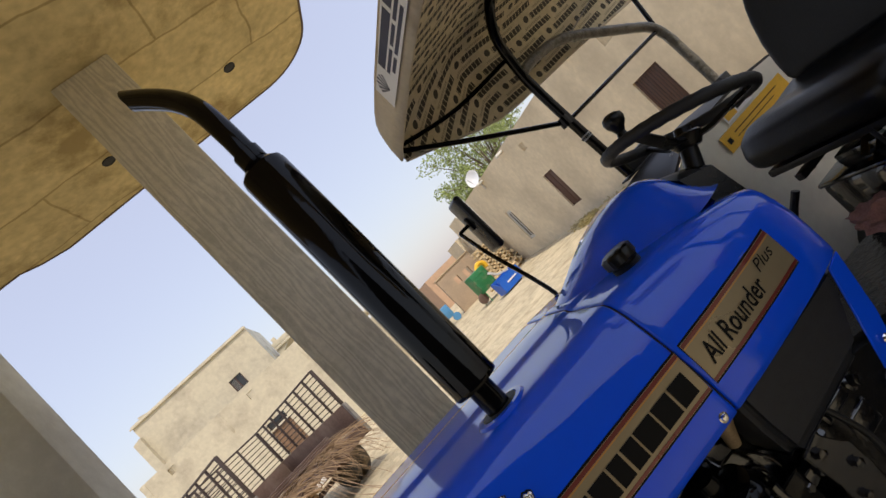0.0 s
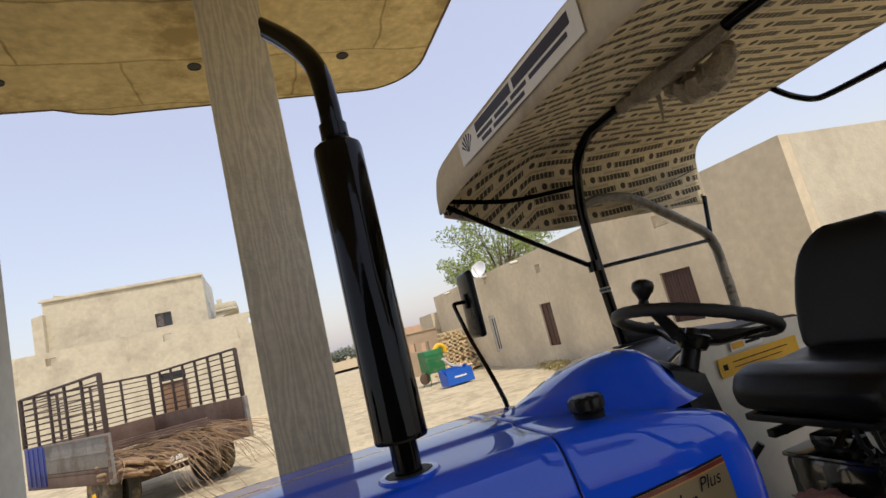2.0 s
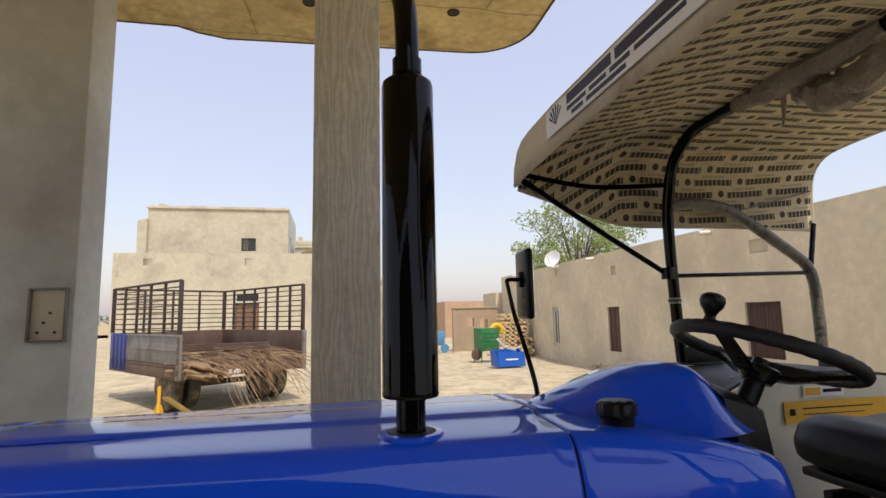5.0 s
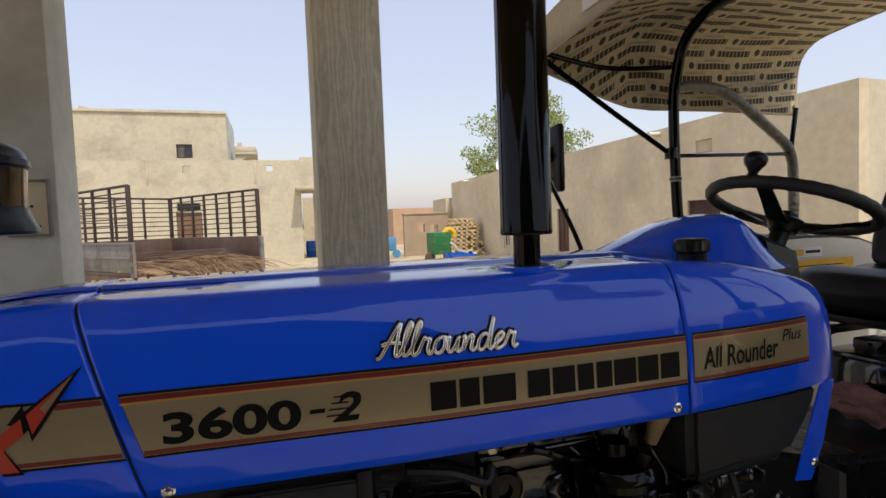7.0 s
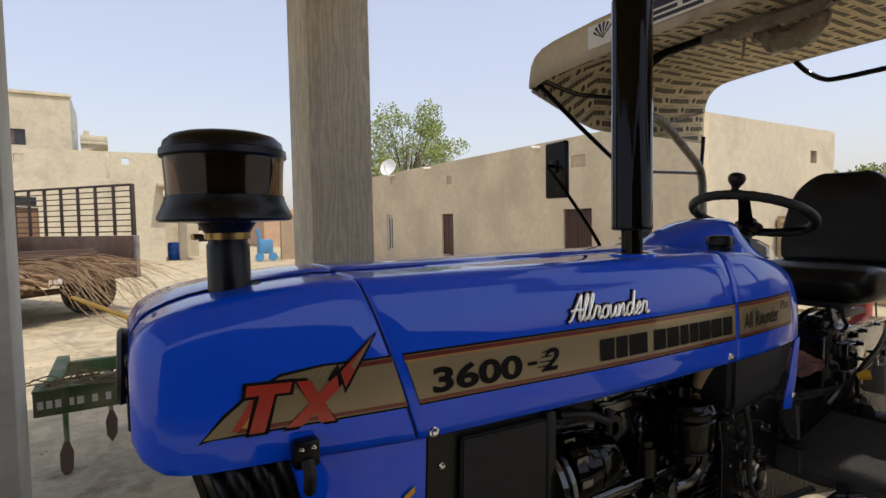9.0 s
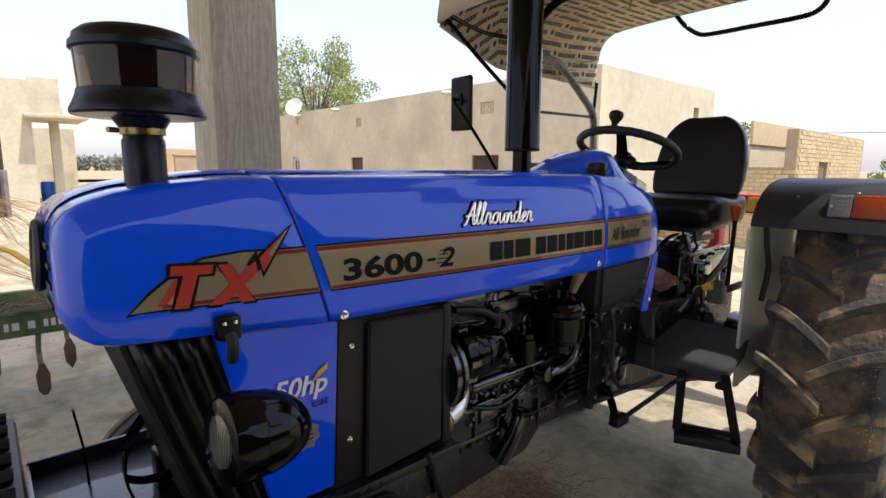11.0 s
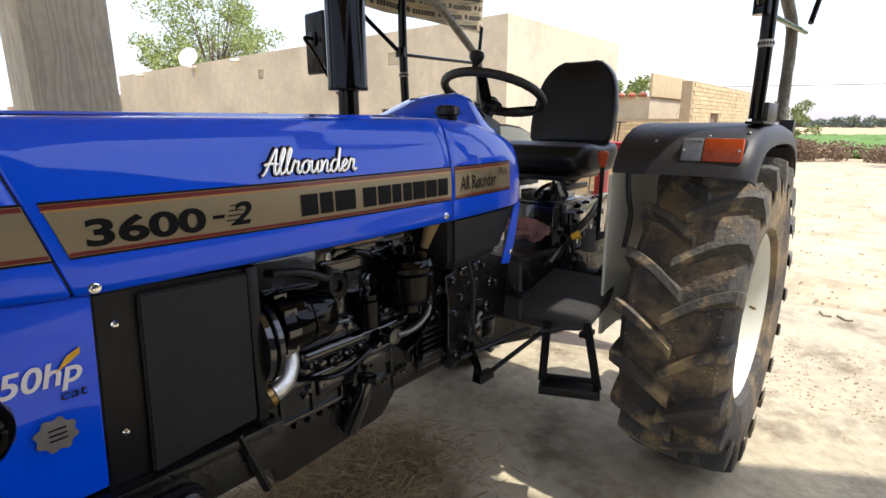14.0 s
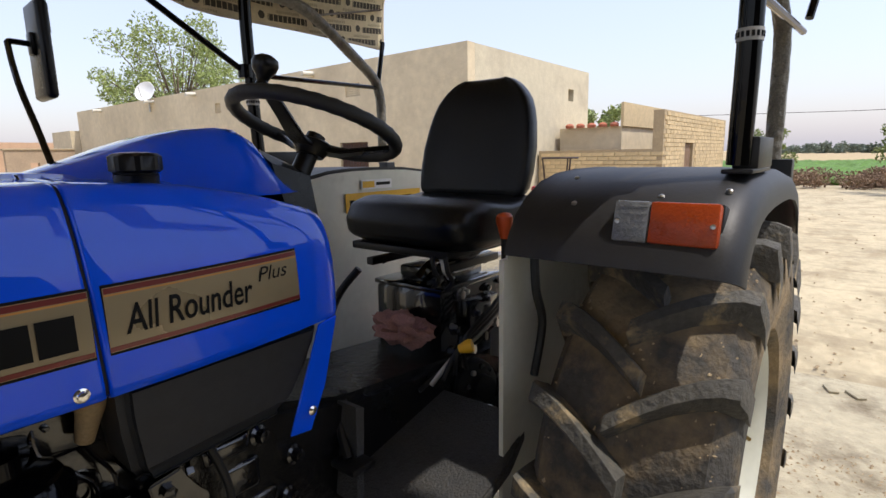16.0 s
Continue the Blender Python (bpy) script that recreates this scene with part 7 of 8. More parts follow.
for k in range(6):
    bm = B()
    x = 1.36 + 0.05 * k
    lathe(bm, (x, -0.205 - 0.008 * k, 0.955 + 0.03 * k), (0.2, -1, 0.1), [(0, 0.010), (0.02, 0.010), (0.021, 0.014), (0.03, 0.014), (0.031, 0.006)], 8)
    part("pivot_pin", bm, STEEL if k % 2 else SATIN, hyd)
bm = B()
lathe(bm, (1.49, -0.16, 0.83), (-0.25, -1, 0.15), [(0, 0.085), (0.03, 0.088), (0.05, 0.080), (0.058, 0.06), (0.062, 0.045), (0.09, 0.040), (0.094, 0.01)], 26)
hubp = part("brake_hub", bm, SATIN, hyd, "black brake hub with a ring of holes")
for k in range(9):
    bm = B()
    a = math.tau * k / 9
    lathe(bm, (1.476 + 0.066 * math.cos(a), -0.213, 0.838 + 0.066 * math.sin(a)), (-0.25, -1, 0.15), [(0, 0.009), (0.008, 0.009), (0.010, 0.004)], 8)
    part("bolt", bm, STEEL if k % 3 == 0 else ENGINE, hubp)
bm = B()
lathe(bm, (1.42, -0.27, 0.80), (-0.5, -1, 0.3), [(0, 0.016), (0.03, 0.022), (0.036, 0.016), (0.05, 0.012)], 14)
part("worn_stub", bm, STEEL, hubp, "bare worn steel stub")
# slack chain and a twist of white plastic under the seat
for k in range(9):
    bm = B()
    c = Vector((1.40 + 0.006 * math.sin(k * 2.1), -0.145, 1.275 - 0.013 * k))
    ring = [c + Vector((0.007 * math.cos(a), 0.007 * math.sin(a) if k % 2 else 0.0, 0.011 * math.sin(a))) + (Vector((0, 0.007 * math.cos(a), 0)) if k % 2 else Vector()) for a in [math.tau * q / 8 for q in range(9)]]
    tube(bm, ring, 0.0025, 5, 1)
    part("chain_link", bm, SATIN, hyd)
bm = B()
tube(bm, [(1.36, -0.16, 1.27), (1.37, -0.165, 1.23), (1.40, -0.16, 1.20), (1.44, -0.15, 1.19)], [0.004, 0.008, 0.007, 0.002], 7, rough=0.6)
part("plastic_twist", bm, WHITE, hyd, "torn twist of white plastic")
bm = B()
plate(bm, [(1.43, -0.16, 1.208), (1.55, -0.15, 1.204), (1.56, -0.06, 1.206), (1.45, -0.05, 1.209)], (0, 0, 0.004))
part("paper_tag", bm, WHITE, hyd, "crumpled pale plastic scrap")
bm = B()
tube(bm, [(1.22, 0.30, 0.80), (1.25, 0.27, 0.93), (1.28, 0.22, 1.10), (1.33, 0.16, 1.20)], 0.013, 8)
part("range_lever", bm, SATIN, hyd)
bm = B()
loft(bm, [[(1.21 + r * math.cos(a), 0.30 + r * math.sin(a), z) for a in [math.tau * q / 14 for q in range(14)]] for z, r in ((0.80, 0.045), (0.815, 0.03), (0.825, 0.04), (0.84, 0.026), (0.85, 0.034), (0.87, 0.018))])
part("lever_boot", bm, RUBBER, hyd, "ribbed rubber lever boot")
bm = B()
tube(bm, [(1.50, -0.30, 1.02), (1.47, -0.315, 1.12), (1.44, -0.33, 1.25), (1.43, -0.335, 1.34)], 0.010, 8)
lever = part("hydraulic_lever", bm, SATIN, TR, "black control lever")
bm = B()
lathe(bm, (1.431, -0.335, 1.330), (-0.05, 0, 1), [(0, 0.012), (0.012, 0.015), (0.03, 0.019), (0.048, 0.024), (0.062, 0.023), (0.07, 0.015), (0.073, 0.001)], 18)
part("lever_knob", bm, ORANGE_KNOB, lever, "orange red lever knob")
bm = B()
tube(bm, [(1.60, -0.40, 1.12), (1.57, -0.405, 1.25), (1.555, -0.41, 1.35)], 0.008, 8)
lever2 = part("position_lever", bm, SATIN, TR, "black control lever")
bm = B()
lathe(bm, (1.556, -0.41, 1.335), (-0.05, 0, 1), [(0, 0.010), (0.01, 0.014), (0.06, 0.016), (0.075, 0.011), (0.078, 0.001)], 14)
part("lever_knob", bm, YELLOW, lever2, "yellow lever knob")
bm = B()
lathe(bm, (1.30, -0.27, 1.03), (0.4, -0.7, 0.3), [(0, 0.012), (0.03, 0.02), (0.04, 0.018), (0.042, 0.001)], 12)
part("draft_knob", bm, YELLOW, lever, "small yellow knob")
bm = B()
tube(bm, [(1.10, 0.18, 0.86), (1.08, 0.20, 1.05), (1.06, 0.16, 1.16)], 0.010, 8)
part("gear_lever", bm, SATIN, TR)
bm = B()
tube(bm, [(1.00, -0.13, 0.98), (0.96, -0.16, 0.92), (0.93, -0.22, 0.86)], 0.012, 8)
box(bm, (0.90, -0.27, 0.845), (0.97, -0.19, 0.86), 0.004)
part("pedal", bm, SATIN, TR)
bm = B()
box(bm, (0.90, 0.19, 0.845), (0.97, 0.27, 0.86), 0.004)
part("pedal", bm, SATIN, TR)

bm = B()
cyl(bm, (0.93, 0, 1.40), (1.06, -0.005, 1.615), 0.028, 0.024, 16)
lathe(bm, (0.955, 0, 1.45), (0.13, 0, 0.215), [(0, 0.05), (0.05, 0.048), (0.07, 0.035), (0.08, 0.028)], 20)
column = part("steering_column", bm, PLASTIC, TR, "black steering column")
WC = Vector((1.062, -0.005, 1.635))
wm = Matrix.Translation(WC) @ Matrix.Rotation(radians(21), 4, "Y")
bm = B()
n, q, Rw = 64, 12, 0.205
rings = []
for k in range(n):
    a = math.tau * k / n
    rr = 0.0165 + (0.0016 if k % 2 else 0)
    rings.append([wm @ Vector(((Rw + rr * math.cos(b)) * math.cos(a), (Rw + rr * math.cos(b)) * math.sin(a), rr * math.sin(b))) for b in [math.tau * j / q for j in range(q)]])
rows = [[bm.verts.new(p) for p in r] for r in rings]
for i in range(n):
    a, b = rows[i], rows[(i + 1) % n]
    for j in range(q):
        bm.faces.new((a[j], a[(j + 1) % q], b[(j + 1) % q], b[j]))
sw_rim = part("steering_wheel", bm, RUBBER, TR, "black three spoke steering wheel with finger grips")
for a in (200, 320, 80):
    bm = B()
    c, s = math.cos(radians(a)), math.sin(radians(a))
    loft(bm, [[wm @ Vector((c * r - s * w * e, s * r + c * w * e, h + g)) for e, g in ((-1, -0.006), (1, -0.006), (0.8, 0.007), (-0.8, 0.007))] for r, w, h in ((0.02, 0.030, -0.055), (0.07, 0.026, -0.05), (0.14, 0.022, -0.022), (0.20, 0.020, 0.0))])
    bmesh.ops.bevel(bm, geom=list(bm.edges), offset=0.003, segments=2, affect="EDGES")
    part("spoke", bm, PLASTIC, sw_rim)
bm = B()
lathe(bm, wm @ Vector((0, 0, -0.075)), wm.to_3x3() @ Vector((0, 0, 1)), [(0, 0.034), (0.02, 0.046), (0.035, 0.048), (0.04, 0.042), (0.041, 0.001)], 24)
part("hub", bm, PLASTIC, sw_rim)
kp = wm @ Vector((-0.188, -0.033, 0.0))
bm = B()
lathe(bm, kp, wm.to_3x3() @ Vector((-0.1, 0, 1)), [(0, 0.016), (0.02, 0.015), (0.03, 0.012), (0.042, 0.018), (0.052, 0.026), (0.066, 0.030), (0.078, 0.027), (0.085, 0.016), (0.087, 0.001)], 22)
part("spinner_knob", bm, PLASTIC, sw_rim, "black spinner knob")


def cushion(name, profile, y_half, mat, label, pinch=0.06):
    """A padded cushion from a closed side profile, rounded towards both ends."""
    bm = B()
    cx = sum(p[0] for p in profile) / len(profile)
    cz = sum(p[1] for p in profile) / len(profile)
    rings = []
    for f, k in ((-1.0, 0.55), (-0.985, 0.70), (-0.95, 0.82), (-0.89, 0.91), (-0.80, 0.965), (-0.66, 0.99), (-0.4, 1.0), (0.0, 0.985), (0.4, 1.0), (0.66, 0.99), (0.80, 0.965), (0.89, 0.91), (0.95, 0.82), (0.985, 0.70), (1.0, 0.55)):
        rings.append([(cx + (px - cx) * k + 0.045, y_half * f - 0.035, cz + (pz - cz) * k) for px, pz in profile])
    loft(bm, rings)
    return part(name, bm, mat, TR, label, 60)


def round_profile(pts, r=4):
    p = [Vector((a, 0, b)) for a, b in pts]
    out = []
    n = len(p)
    for i in range(n):
        a, b, c = p[i - 1], p[i], p[(i + 1) % n]
        s, e = b.lerp(a, 0.28), b.lerp(c, 0.28)
        for k in range(r + 1):
            t = k / r
            q = s * (1 - t) ** 2 + b * 2 * t * (1 - t) + e * t * t
            out.append((q.x, q.z))
    return out


seat = cushion("seat_cushion", round_profile([(1.26, 1.315), (1.25, 1.37), (1.28, 1.42), (1.36, 1.442), (1.52, 1.42), (1.70, 1.435), (1.735, 1.36), (1.66, 1.288), (1.34, 1.282)]), 0.255, VINYL, "padded black vinyl seat cushion")
# rounded backrest, upright and tapered towards the top
bm = B()
rings = []
for t in (0.0, 0.02, 0.06, 0.2, 0.4, 0.6, 0.72, 0.80, 0.86, 0.91, 0.95, 0.98, 1.0):
    z = 1.425 + 0.395 * t
    x = 1.66 + 0.10 * t
    e = math.sqrt(max(0.0, 1 - (max(0.0, t - 0.74) / 0.262) ** 2))
    e0 = math.sqrt(max(0.0, 1 - (max(0.0, 0.06 - t) / 0.07) ** 2))
    w = (0.226 - 0.16 * (t - 0.3) ** 2) * (0.52 + 0.48 * e) * (0.85 + 0.15 * e0)
    th = 0.052 * (0.35 + 0.65 * e ** 0.7) * (0.6 + 0.4 * e0)
    ring = []
    for k in range(28):
        a = math.tau * k / 28
        c, s = math.cos(a), math.sin(a)
        ring.append((x + 0.055 + th * math.copysign(abs(c) ** 0.5, c) - 0.03 * (abs(s) ** 3), w * math.copysign(abs(s) ** 0.45, s) - 0.035, z))
    rings.append(ring)
loft(bm, rings)
back = part("backrest", bm, VINYL, TR, "padded black vinyl backrest", 60)
bm = B()
box(bm, (1.34, -0.20, 1.265), (1.70, 0.20, 1.29), 0.006)
for y in (-0.14, 0.14):
    box(bm, (1.36, y - 0.015, 1.21), (1.68, y + 0.015, 1.235), 0.004)
    cyl(bm, (1.42, y, 1.265), (1.62, y, 1.215), 0.012, n=8)
    cyl(bm, (1.62, y, 1.265), (1.42, y, 1.215), 0.012, n=8)
part("seat_frame", bm, SATIN, TR, "black seat suspension frame")
for y in (-0.20, -0.15):
    bm = B()
    tube(bm, [(1.335, y, 1.275), (1.33, y - 0.01, 1.235), (1.345, y - 0.015, 1.205), (1.335, y, 1.18)], 0.007, 6)
    part("spring", bm, SATIN, seat)
rag = thing("rag", (1.385, 0.0, 0.0), label="crumpled faded pink rag hanging on the transmission", category="rag")
bm = B()
bmesh.ops.create_icosphere(bm, subdivisions=4, radius=0.075)
for v in bm.verts:
    d = v.co.normalized()
    v.co = Vector((v.co.x * 0.75, v.co.y * 1.35, v.co.z * 0.62)) * (1 + 0.5 * noise.noise(d * 2.6) + 0.35 * abs(noise.noise(d * 5.5)) - 0.14 * abs(noise.noise(d * 9 + Vector((3, 1, 2))))) + Vector((-0.045, -0.02, 1.03))
part("cloth", bm, RAG, rag, smooth=50)


# ---- roof canopy and its frame ----
CAN = [(-0.945, 2.13), (-0.945, 2.25), (-0.935, 2.36), (-0.905, 2.43), (-0.85, 2.475), (-0.76, 2.495), (-0.5, 2.508), (0.0, 2.515)]


def canopy_ring(x, d=0.0):
    front = max(0.0, min(1.0, (1.25 - x) / 0.5))
    w = 0.955 - 0.065 * front + 0.03 * max(0, (x - 1.8) / 0.5)
    out = []
    for y, z in CAN:
        k = (z - 2.13) / 0.385
        zz = z + (2.27 - 2.13) * front * max(0.0, 1 - k) ** 1.2 - 0.045 * front * k
        yy = y / 0.945 * w
        sag = 0.008 * noise.noise(Vector((x * 5, yy * 4, 0.5)))
        out.append((x, yy * (1 - d / 0.9) , zz - d + sag))
    return out + [(px, -py, pz) for px, py, pz in reversed(out[:-1])]


cx_ = list(np.linspace(0.752, 2.30, 20))


def canopy_sheet(name, d, mat, label):
    bm = B()
    uv = bm.loops.layers.uv.new("UVMap")
    rows = []
    coords = {}
    for x in cx_:
        ring = canopy_ring(x, d)
        s = 0.0
        row = []
        for k, p in enumerate(ring):
            if k:
                s += (Vector(p) - Vector(ring[k - 1])).length
            v = bm.verts.new(p)
            coords[v] = (s, x)
            row.append(v)
        rows.append(row)
    for a, b in zip(rows, rows[1:]):
        for k in range(len(a) - 1):
            f = bm.faces.new((a[k], a[k + 1], b[k + 1], b[k]))
            for l in f.loops:
                s, x = coords[l.vert]
                l[uv].uv = (x, s)
    return part(name, bm, mat, TR, label, 60)


cover = canopy_sheet("canopy_cover", 0.0, CLOTH, "cream tarpaulin roof cover")
lining = canopy_sheet("canopy_lining", 0.012, PRINT, "cream tarpaulin lining with rows of dark print")
# front valance
bm = B()
ring = canopy_ring(0.752)
top = [(x, y, z) for x, y, z in ring[1:-1]]
n = len(top)
rows = []
for f in (0.0, 0.25, 0.6, 1.0):
    rows.append([bm.verts.new((0.748 - 0.010 * math.sin(f * 3.1), y, max(z - (0.15 + 0.01 * noise.noise(Vector((y * 4, 0, 2)))) * f, 2.275))) for x, y, z in top])
for a, b in zip(rows, rows[1:]):
    for k in range(n - 1):
        bm.faces.new((a[k], a[k + 1], b[k + 1], b[k]))
val = part("front_valance", bm, CLOTH, TR, "cream tarpaulin front valance", 60)
md = val.modifiers.new("thickness", "SOLIDIFY")
md.thickness = 0.006
bm = B()
tube(bm, [(0.752, -0.86, 2.30), (0.752, -0.4, 2.325), (0.752, 0.0, 2.335), (0.752, 0.4, 2.325), (0.752, 0.86, 2.30)], 0.010, 8, 4)
part("valance_hem", bm, CLOTH, val)
# dealer's sticker with plain bars
bm = B()
plate(bm, [(0.7255, 0.50, 2.345), (0.7255, -0.32, 2.355), (0.7255, -0.32, 2.452), (0.7255, 0.50, 2.438)], (0.002, 0, 0))
stk = part("sticker", bm, WHITE, val, "white dealer sticker with dark print bars")
bm = B()
for y0, y1, z0, z1 in ((0.33, 0.05, 0.052, 0.085), (0.03, -0.28, 0.052, 0.085), (0.33, 0.20, 0.030, 0.044), (0.18, 0.08, 0.030, 0.044), (0.06, -0.04, 0.030, 0.044), (-0.06, -0.26, 0.030, 0.044), (0.30, 0.22, 0.008, 0.022), (0.20, -0.02, 0.008, 0.022)):
    plate(bm, [(0.7248, y0, 2.352 + z0), (0.7248, y1, 2.352 + z0), (0.7248, y1, 2.352 + z1), (0.7248, y0, 2.352 + z1)], (0.0005, 0, 0))
part("print", bm, material("dark_blue_print", (0.03, 0.03, 0.06), 0.5), stk)
bm = B()
for k in range(6):
    a = radians(200 + 28 * k)
    plate(bm, [(0.7246, 0.42, 2.372), (0.7246, 0.42 + 0.05 * math.cos(a), 2.40 - 0.042 * math.sin(a) * 0.9), (0.7246, 0.42 + 0.052 * math.cos(a + 0.25), 2.40 - 0.042 * math.sin(a + 0.25) * 0.9)], (0.0005, 0, 0))
part("emblem", bm, bpy.data.materials["dark_blue_print"], stk, "dark leaf shaped emblem")
# hems along sides and rear arch
bm = B()
r0 = canopy_ring(2.30, 0.006)
tube(bm, r0, 0.012, 8, 2)
part("rear_hem", bm, CLOTH, cover)
for s in (0, -1):
    bm = B()
    tube(bm, [canopy_ring(x, 0.006)[s] for x in cx_[::3] + [cx_[-1]]], 0.008, 8, 2)
    part("side_hem", bm, CLOTH, cover)

hoop = [(1.455, -0.875, 1.53), (1.445, -0.88, 1.80), (1.435, -0.875, 2.12), (1.432, -0.85, 2.26), (1.43, -0.80, 2.38), (1.43, -0.70, 2.455), (1.43, -0.55, 2.482), (1.43, 0.0, 2.488)]
full = [(x + 0.008, y - 0.018, z) for x, y, z in hoop[:3]] + hoop[3:] + [(x, -y, z) for x, y, z in reversed(hoop[:-1])]
bm = B()
tube(bm, full, 0.024, 14, 6)
hp = part("roof_hoop", bm, BLACK, TR, "black tubular roof hoop")
for s in (-1, 1):
    bm = B()
    hx0, hy0 = (1.453, -0.898) if s < 0 else (1.444, 0.88)
    cyl(bm, (hx0, hy0, 1.775), (hx0, hy0, 1.80), 0.0256, n=16)
    part("band_label", bm, material("grey_band", (0.35, 0.35, 0.34), 0.5) if s < 0 else bpy.data.materials["grey_band"], hp, "pale label band with dark print")
    bm = B()
    for k in range(16):
        a = radians(22.5 * k)
        cyl(bm, (hx0 + 0.0228 * math.cos(a), hy0 + 0.0228 * math.sin(a), 1.782), (hx0 + 0.0228 * math.cos(a), hy0 + 0.0228 * math.sin(a), 1.793), 0.0042, n=8)
    part("print", bm, INK, hp)
    rear = [(1.44, s * 0.865, 2.20), (1.55, s * 0.868, 2.215), (1.70, s * 0.875, 2.205), (1.83, s * 0.885, 2.15), (2.00, s * 0.90, 2.055), (2.15, s * 0.915, 1.965), (2.20, s * 0.918, 1.90), (2.215, s * 0.918, 1.78), (2.215, s * 0.918, 1.52)]
    if s < 0:
        rear = [(x, y + 0.057 * min(1, (x - 1.44) / 0.6), z) for x, y, z in rear]
    bm = B()
    tube(bm, rear, 0.025, 12, 5, rough=0.12)
    part("rear_stay", bm, WRAP, TR, "roof stay still wrapped in grimy plastic")
    bm = B()
    tube(bm, [(0.755, s * 0.86, 2.30), (1.06, s * 0.875, 2.115), (1.42, s * 0.878, 1.90)], 0.012, 10)
    lathe(bm, (1.42, s * 0.878, 1.88), (0, 0, 1), [(0, 0.029), (0.05, 0.029)], 14)
    part("front_stay", bm, BLACK, TR, "thin black diagonal roof stay")
    bm = B()
    cyl(bm, (1.44, s * 0.88, 1.895), (2.19, s * 0.915, 1.91), 0.010, n=8)
    part("side_rail", bm, BLACK, TR)
    bm = B()
    tube(bm, [(0.76, s * 0.86, 2.32), (1.1, s * 0.915, 2.29), (1.43, s * 0.885, 2.30)], 0.011, 8)
    part("cross_stay", bm, BLACK, TR)
    bm = B()
    strip_bar(bm, [(1.80, s * 0.90, 2.19), (2.27, s * 0.955, 2.31)], 0.006, 0.03, (0, 1, 0))
    part("flat_stay", bm, TRAILER_GREY, TR, "flat grey metal stay")
    bm = B()
    cyl(bm, (2.28, s * 0.955, 2.15), (2.21, s * 0.925, 1.95), 0.012, n=8)
    part("corner_stay", bm, BLACK, TR)
    bm = B()
    box(bm, (2.185, s * 0.89 - 0.03, 1.40), (2.245, s * 0.89 + 0.03, 1.53), 0.004)
    part("stay_foot", bm, SATIN, TR)
bm = B()
tube(bm, [(1.43, 0.42, 2.484), (1.43, 0.33, 2.48), (1.43, 0.22, 2.478), (1.43, 0.05, 2.478), (1.43, -0.12, 2.484)], [0.028, 0.036, 0.046, 0.042, 0.028], 14, 6, rough=0.5)
part("plastic_wrap", bm, WRAPLIGHT, hp, "loose grimy plastic wrapped round the hoop")
bm = B()
tube(bm, [(1.46, 0.20, 2.45), (1.50, 0.12, 2.405), (1.49, 0.0, 2.40), (1.46, -0.08, 2.45)], [0.03, 0.055, 0.05, 0.02], 14, 6, rough=0.6)
tube(bm, [(1.45, 0.24, 2.45), (1.455, 0.245, 2.40), (1.45, 0.25, 2.34)], [0.012, 0.008, 0.003], 7, 5, rough=0.4)
part("hanging_plastic", bm, WRAPLIGHT, hp, "hanging bundle of grimy plastic")
bm = B()
tube(bm, [(2.30, 0.42, 2.50), (2.34, 0.38, 2.44), (2.35, 0.30, 2.38), (2.35, 0.22, 2.366), (2.35, 0.0, 2.368), (2.35, -0.25, 2.372), (2.35, -0.33, 2.395), (2.34, -0.37, 2.45), (2.30, -0.40, 2.50)], 0.014, 10, 5)
part("rear_handle_bar", bm, BLACK, TR, "black U shaped bar at the roof rear")


# ---- trailer with its load, by the house ----
U, V = Vector((0.8, 0.6, 0)), Vector((-0.6, 0.8, 0))
TA = math.degrees(math.atan2(0.6, 0.8))
TRL = thing("farm_trailer", (-2.85, 9.5, -0.03), TA, label="rusty tipping farm trailer with barred cage and open tailgate", category="trailer")
TW, TL = 2.7, 3.86
bm = B()
box(bm, (0.0, 0.0, 0.86), (TW, TL, 0.93), 0.01)
for k in range(6):
    box(bm, (0.05, 0.15 + 0.7 * k, 0.78), (TW - 0.05, 0.23 + 0.7 * k, 0.86))
part("bed", bm, RUST, TRL)
bm = B()
box(bm, (0.0, 0.0, 0.66), (0.10, TL, 0.86), 0.008)
box(bm, (TW - 0.1, 0.0, 0.66), (TW, TL, 0.86), 0.008)
box(bm, (0.10, 0.0, 0.68), (TW - 0.1, 0.09, 0.86), 0.008)
box(bm, (0.7, 0.09, 0.55), (0.82, TL, 0.78), 0.008)
box(bm, (TW - 0.82, 0.09, 0.55), (TW - 0.7, TL, 0.78), 0.008)
part("chassis", bm, RUST, TRL)
bm = B()
box(bm, (0.0, 0.06, 0.94), (0.035, TL * 0.72, 1.50), 0.006)
box(bm, (-0.012, 0.1, 1.19), (0.0, TL * 0.70, 1.23), 0.004)
box(bm, (-0.02, 0.06, 1.46), (0.0, TL * 0.72, 1.50), 0.004)
part("side_board", bm, TRAILER_GREY, TRL, "worn grey steel side board")
bm = B()
box(bm, (0.0, TL * 0.721, 0.70), (0.035, TL, 1.50), 0.006)
for k in range(4):
    box(bm, (-0.014, TL * 0.74 + 0.25 * k, 0.72), (0.0, TL * 0.74 + 0.25 * k + 0.05, 1.48), 0.004)
part("side_board", bm, TRAILER_BLUE, TRL, "dark blue painted front side board")
bm = B()
box(bm, (TW - 0.035, 0.06, 0.94), (TW, TL, 1.50), 0.006)
part("side_board", bm, RUST, TRL, "brown rusty side board")
bm = B()
box(bm, (0.036, TL - 0.035, 0.94), (TW - 0.036, TL, 1.50), 0.006)
part("front_board", bm, RUST, TRL, "brown rusty front board")


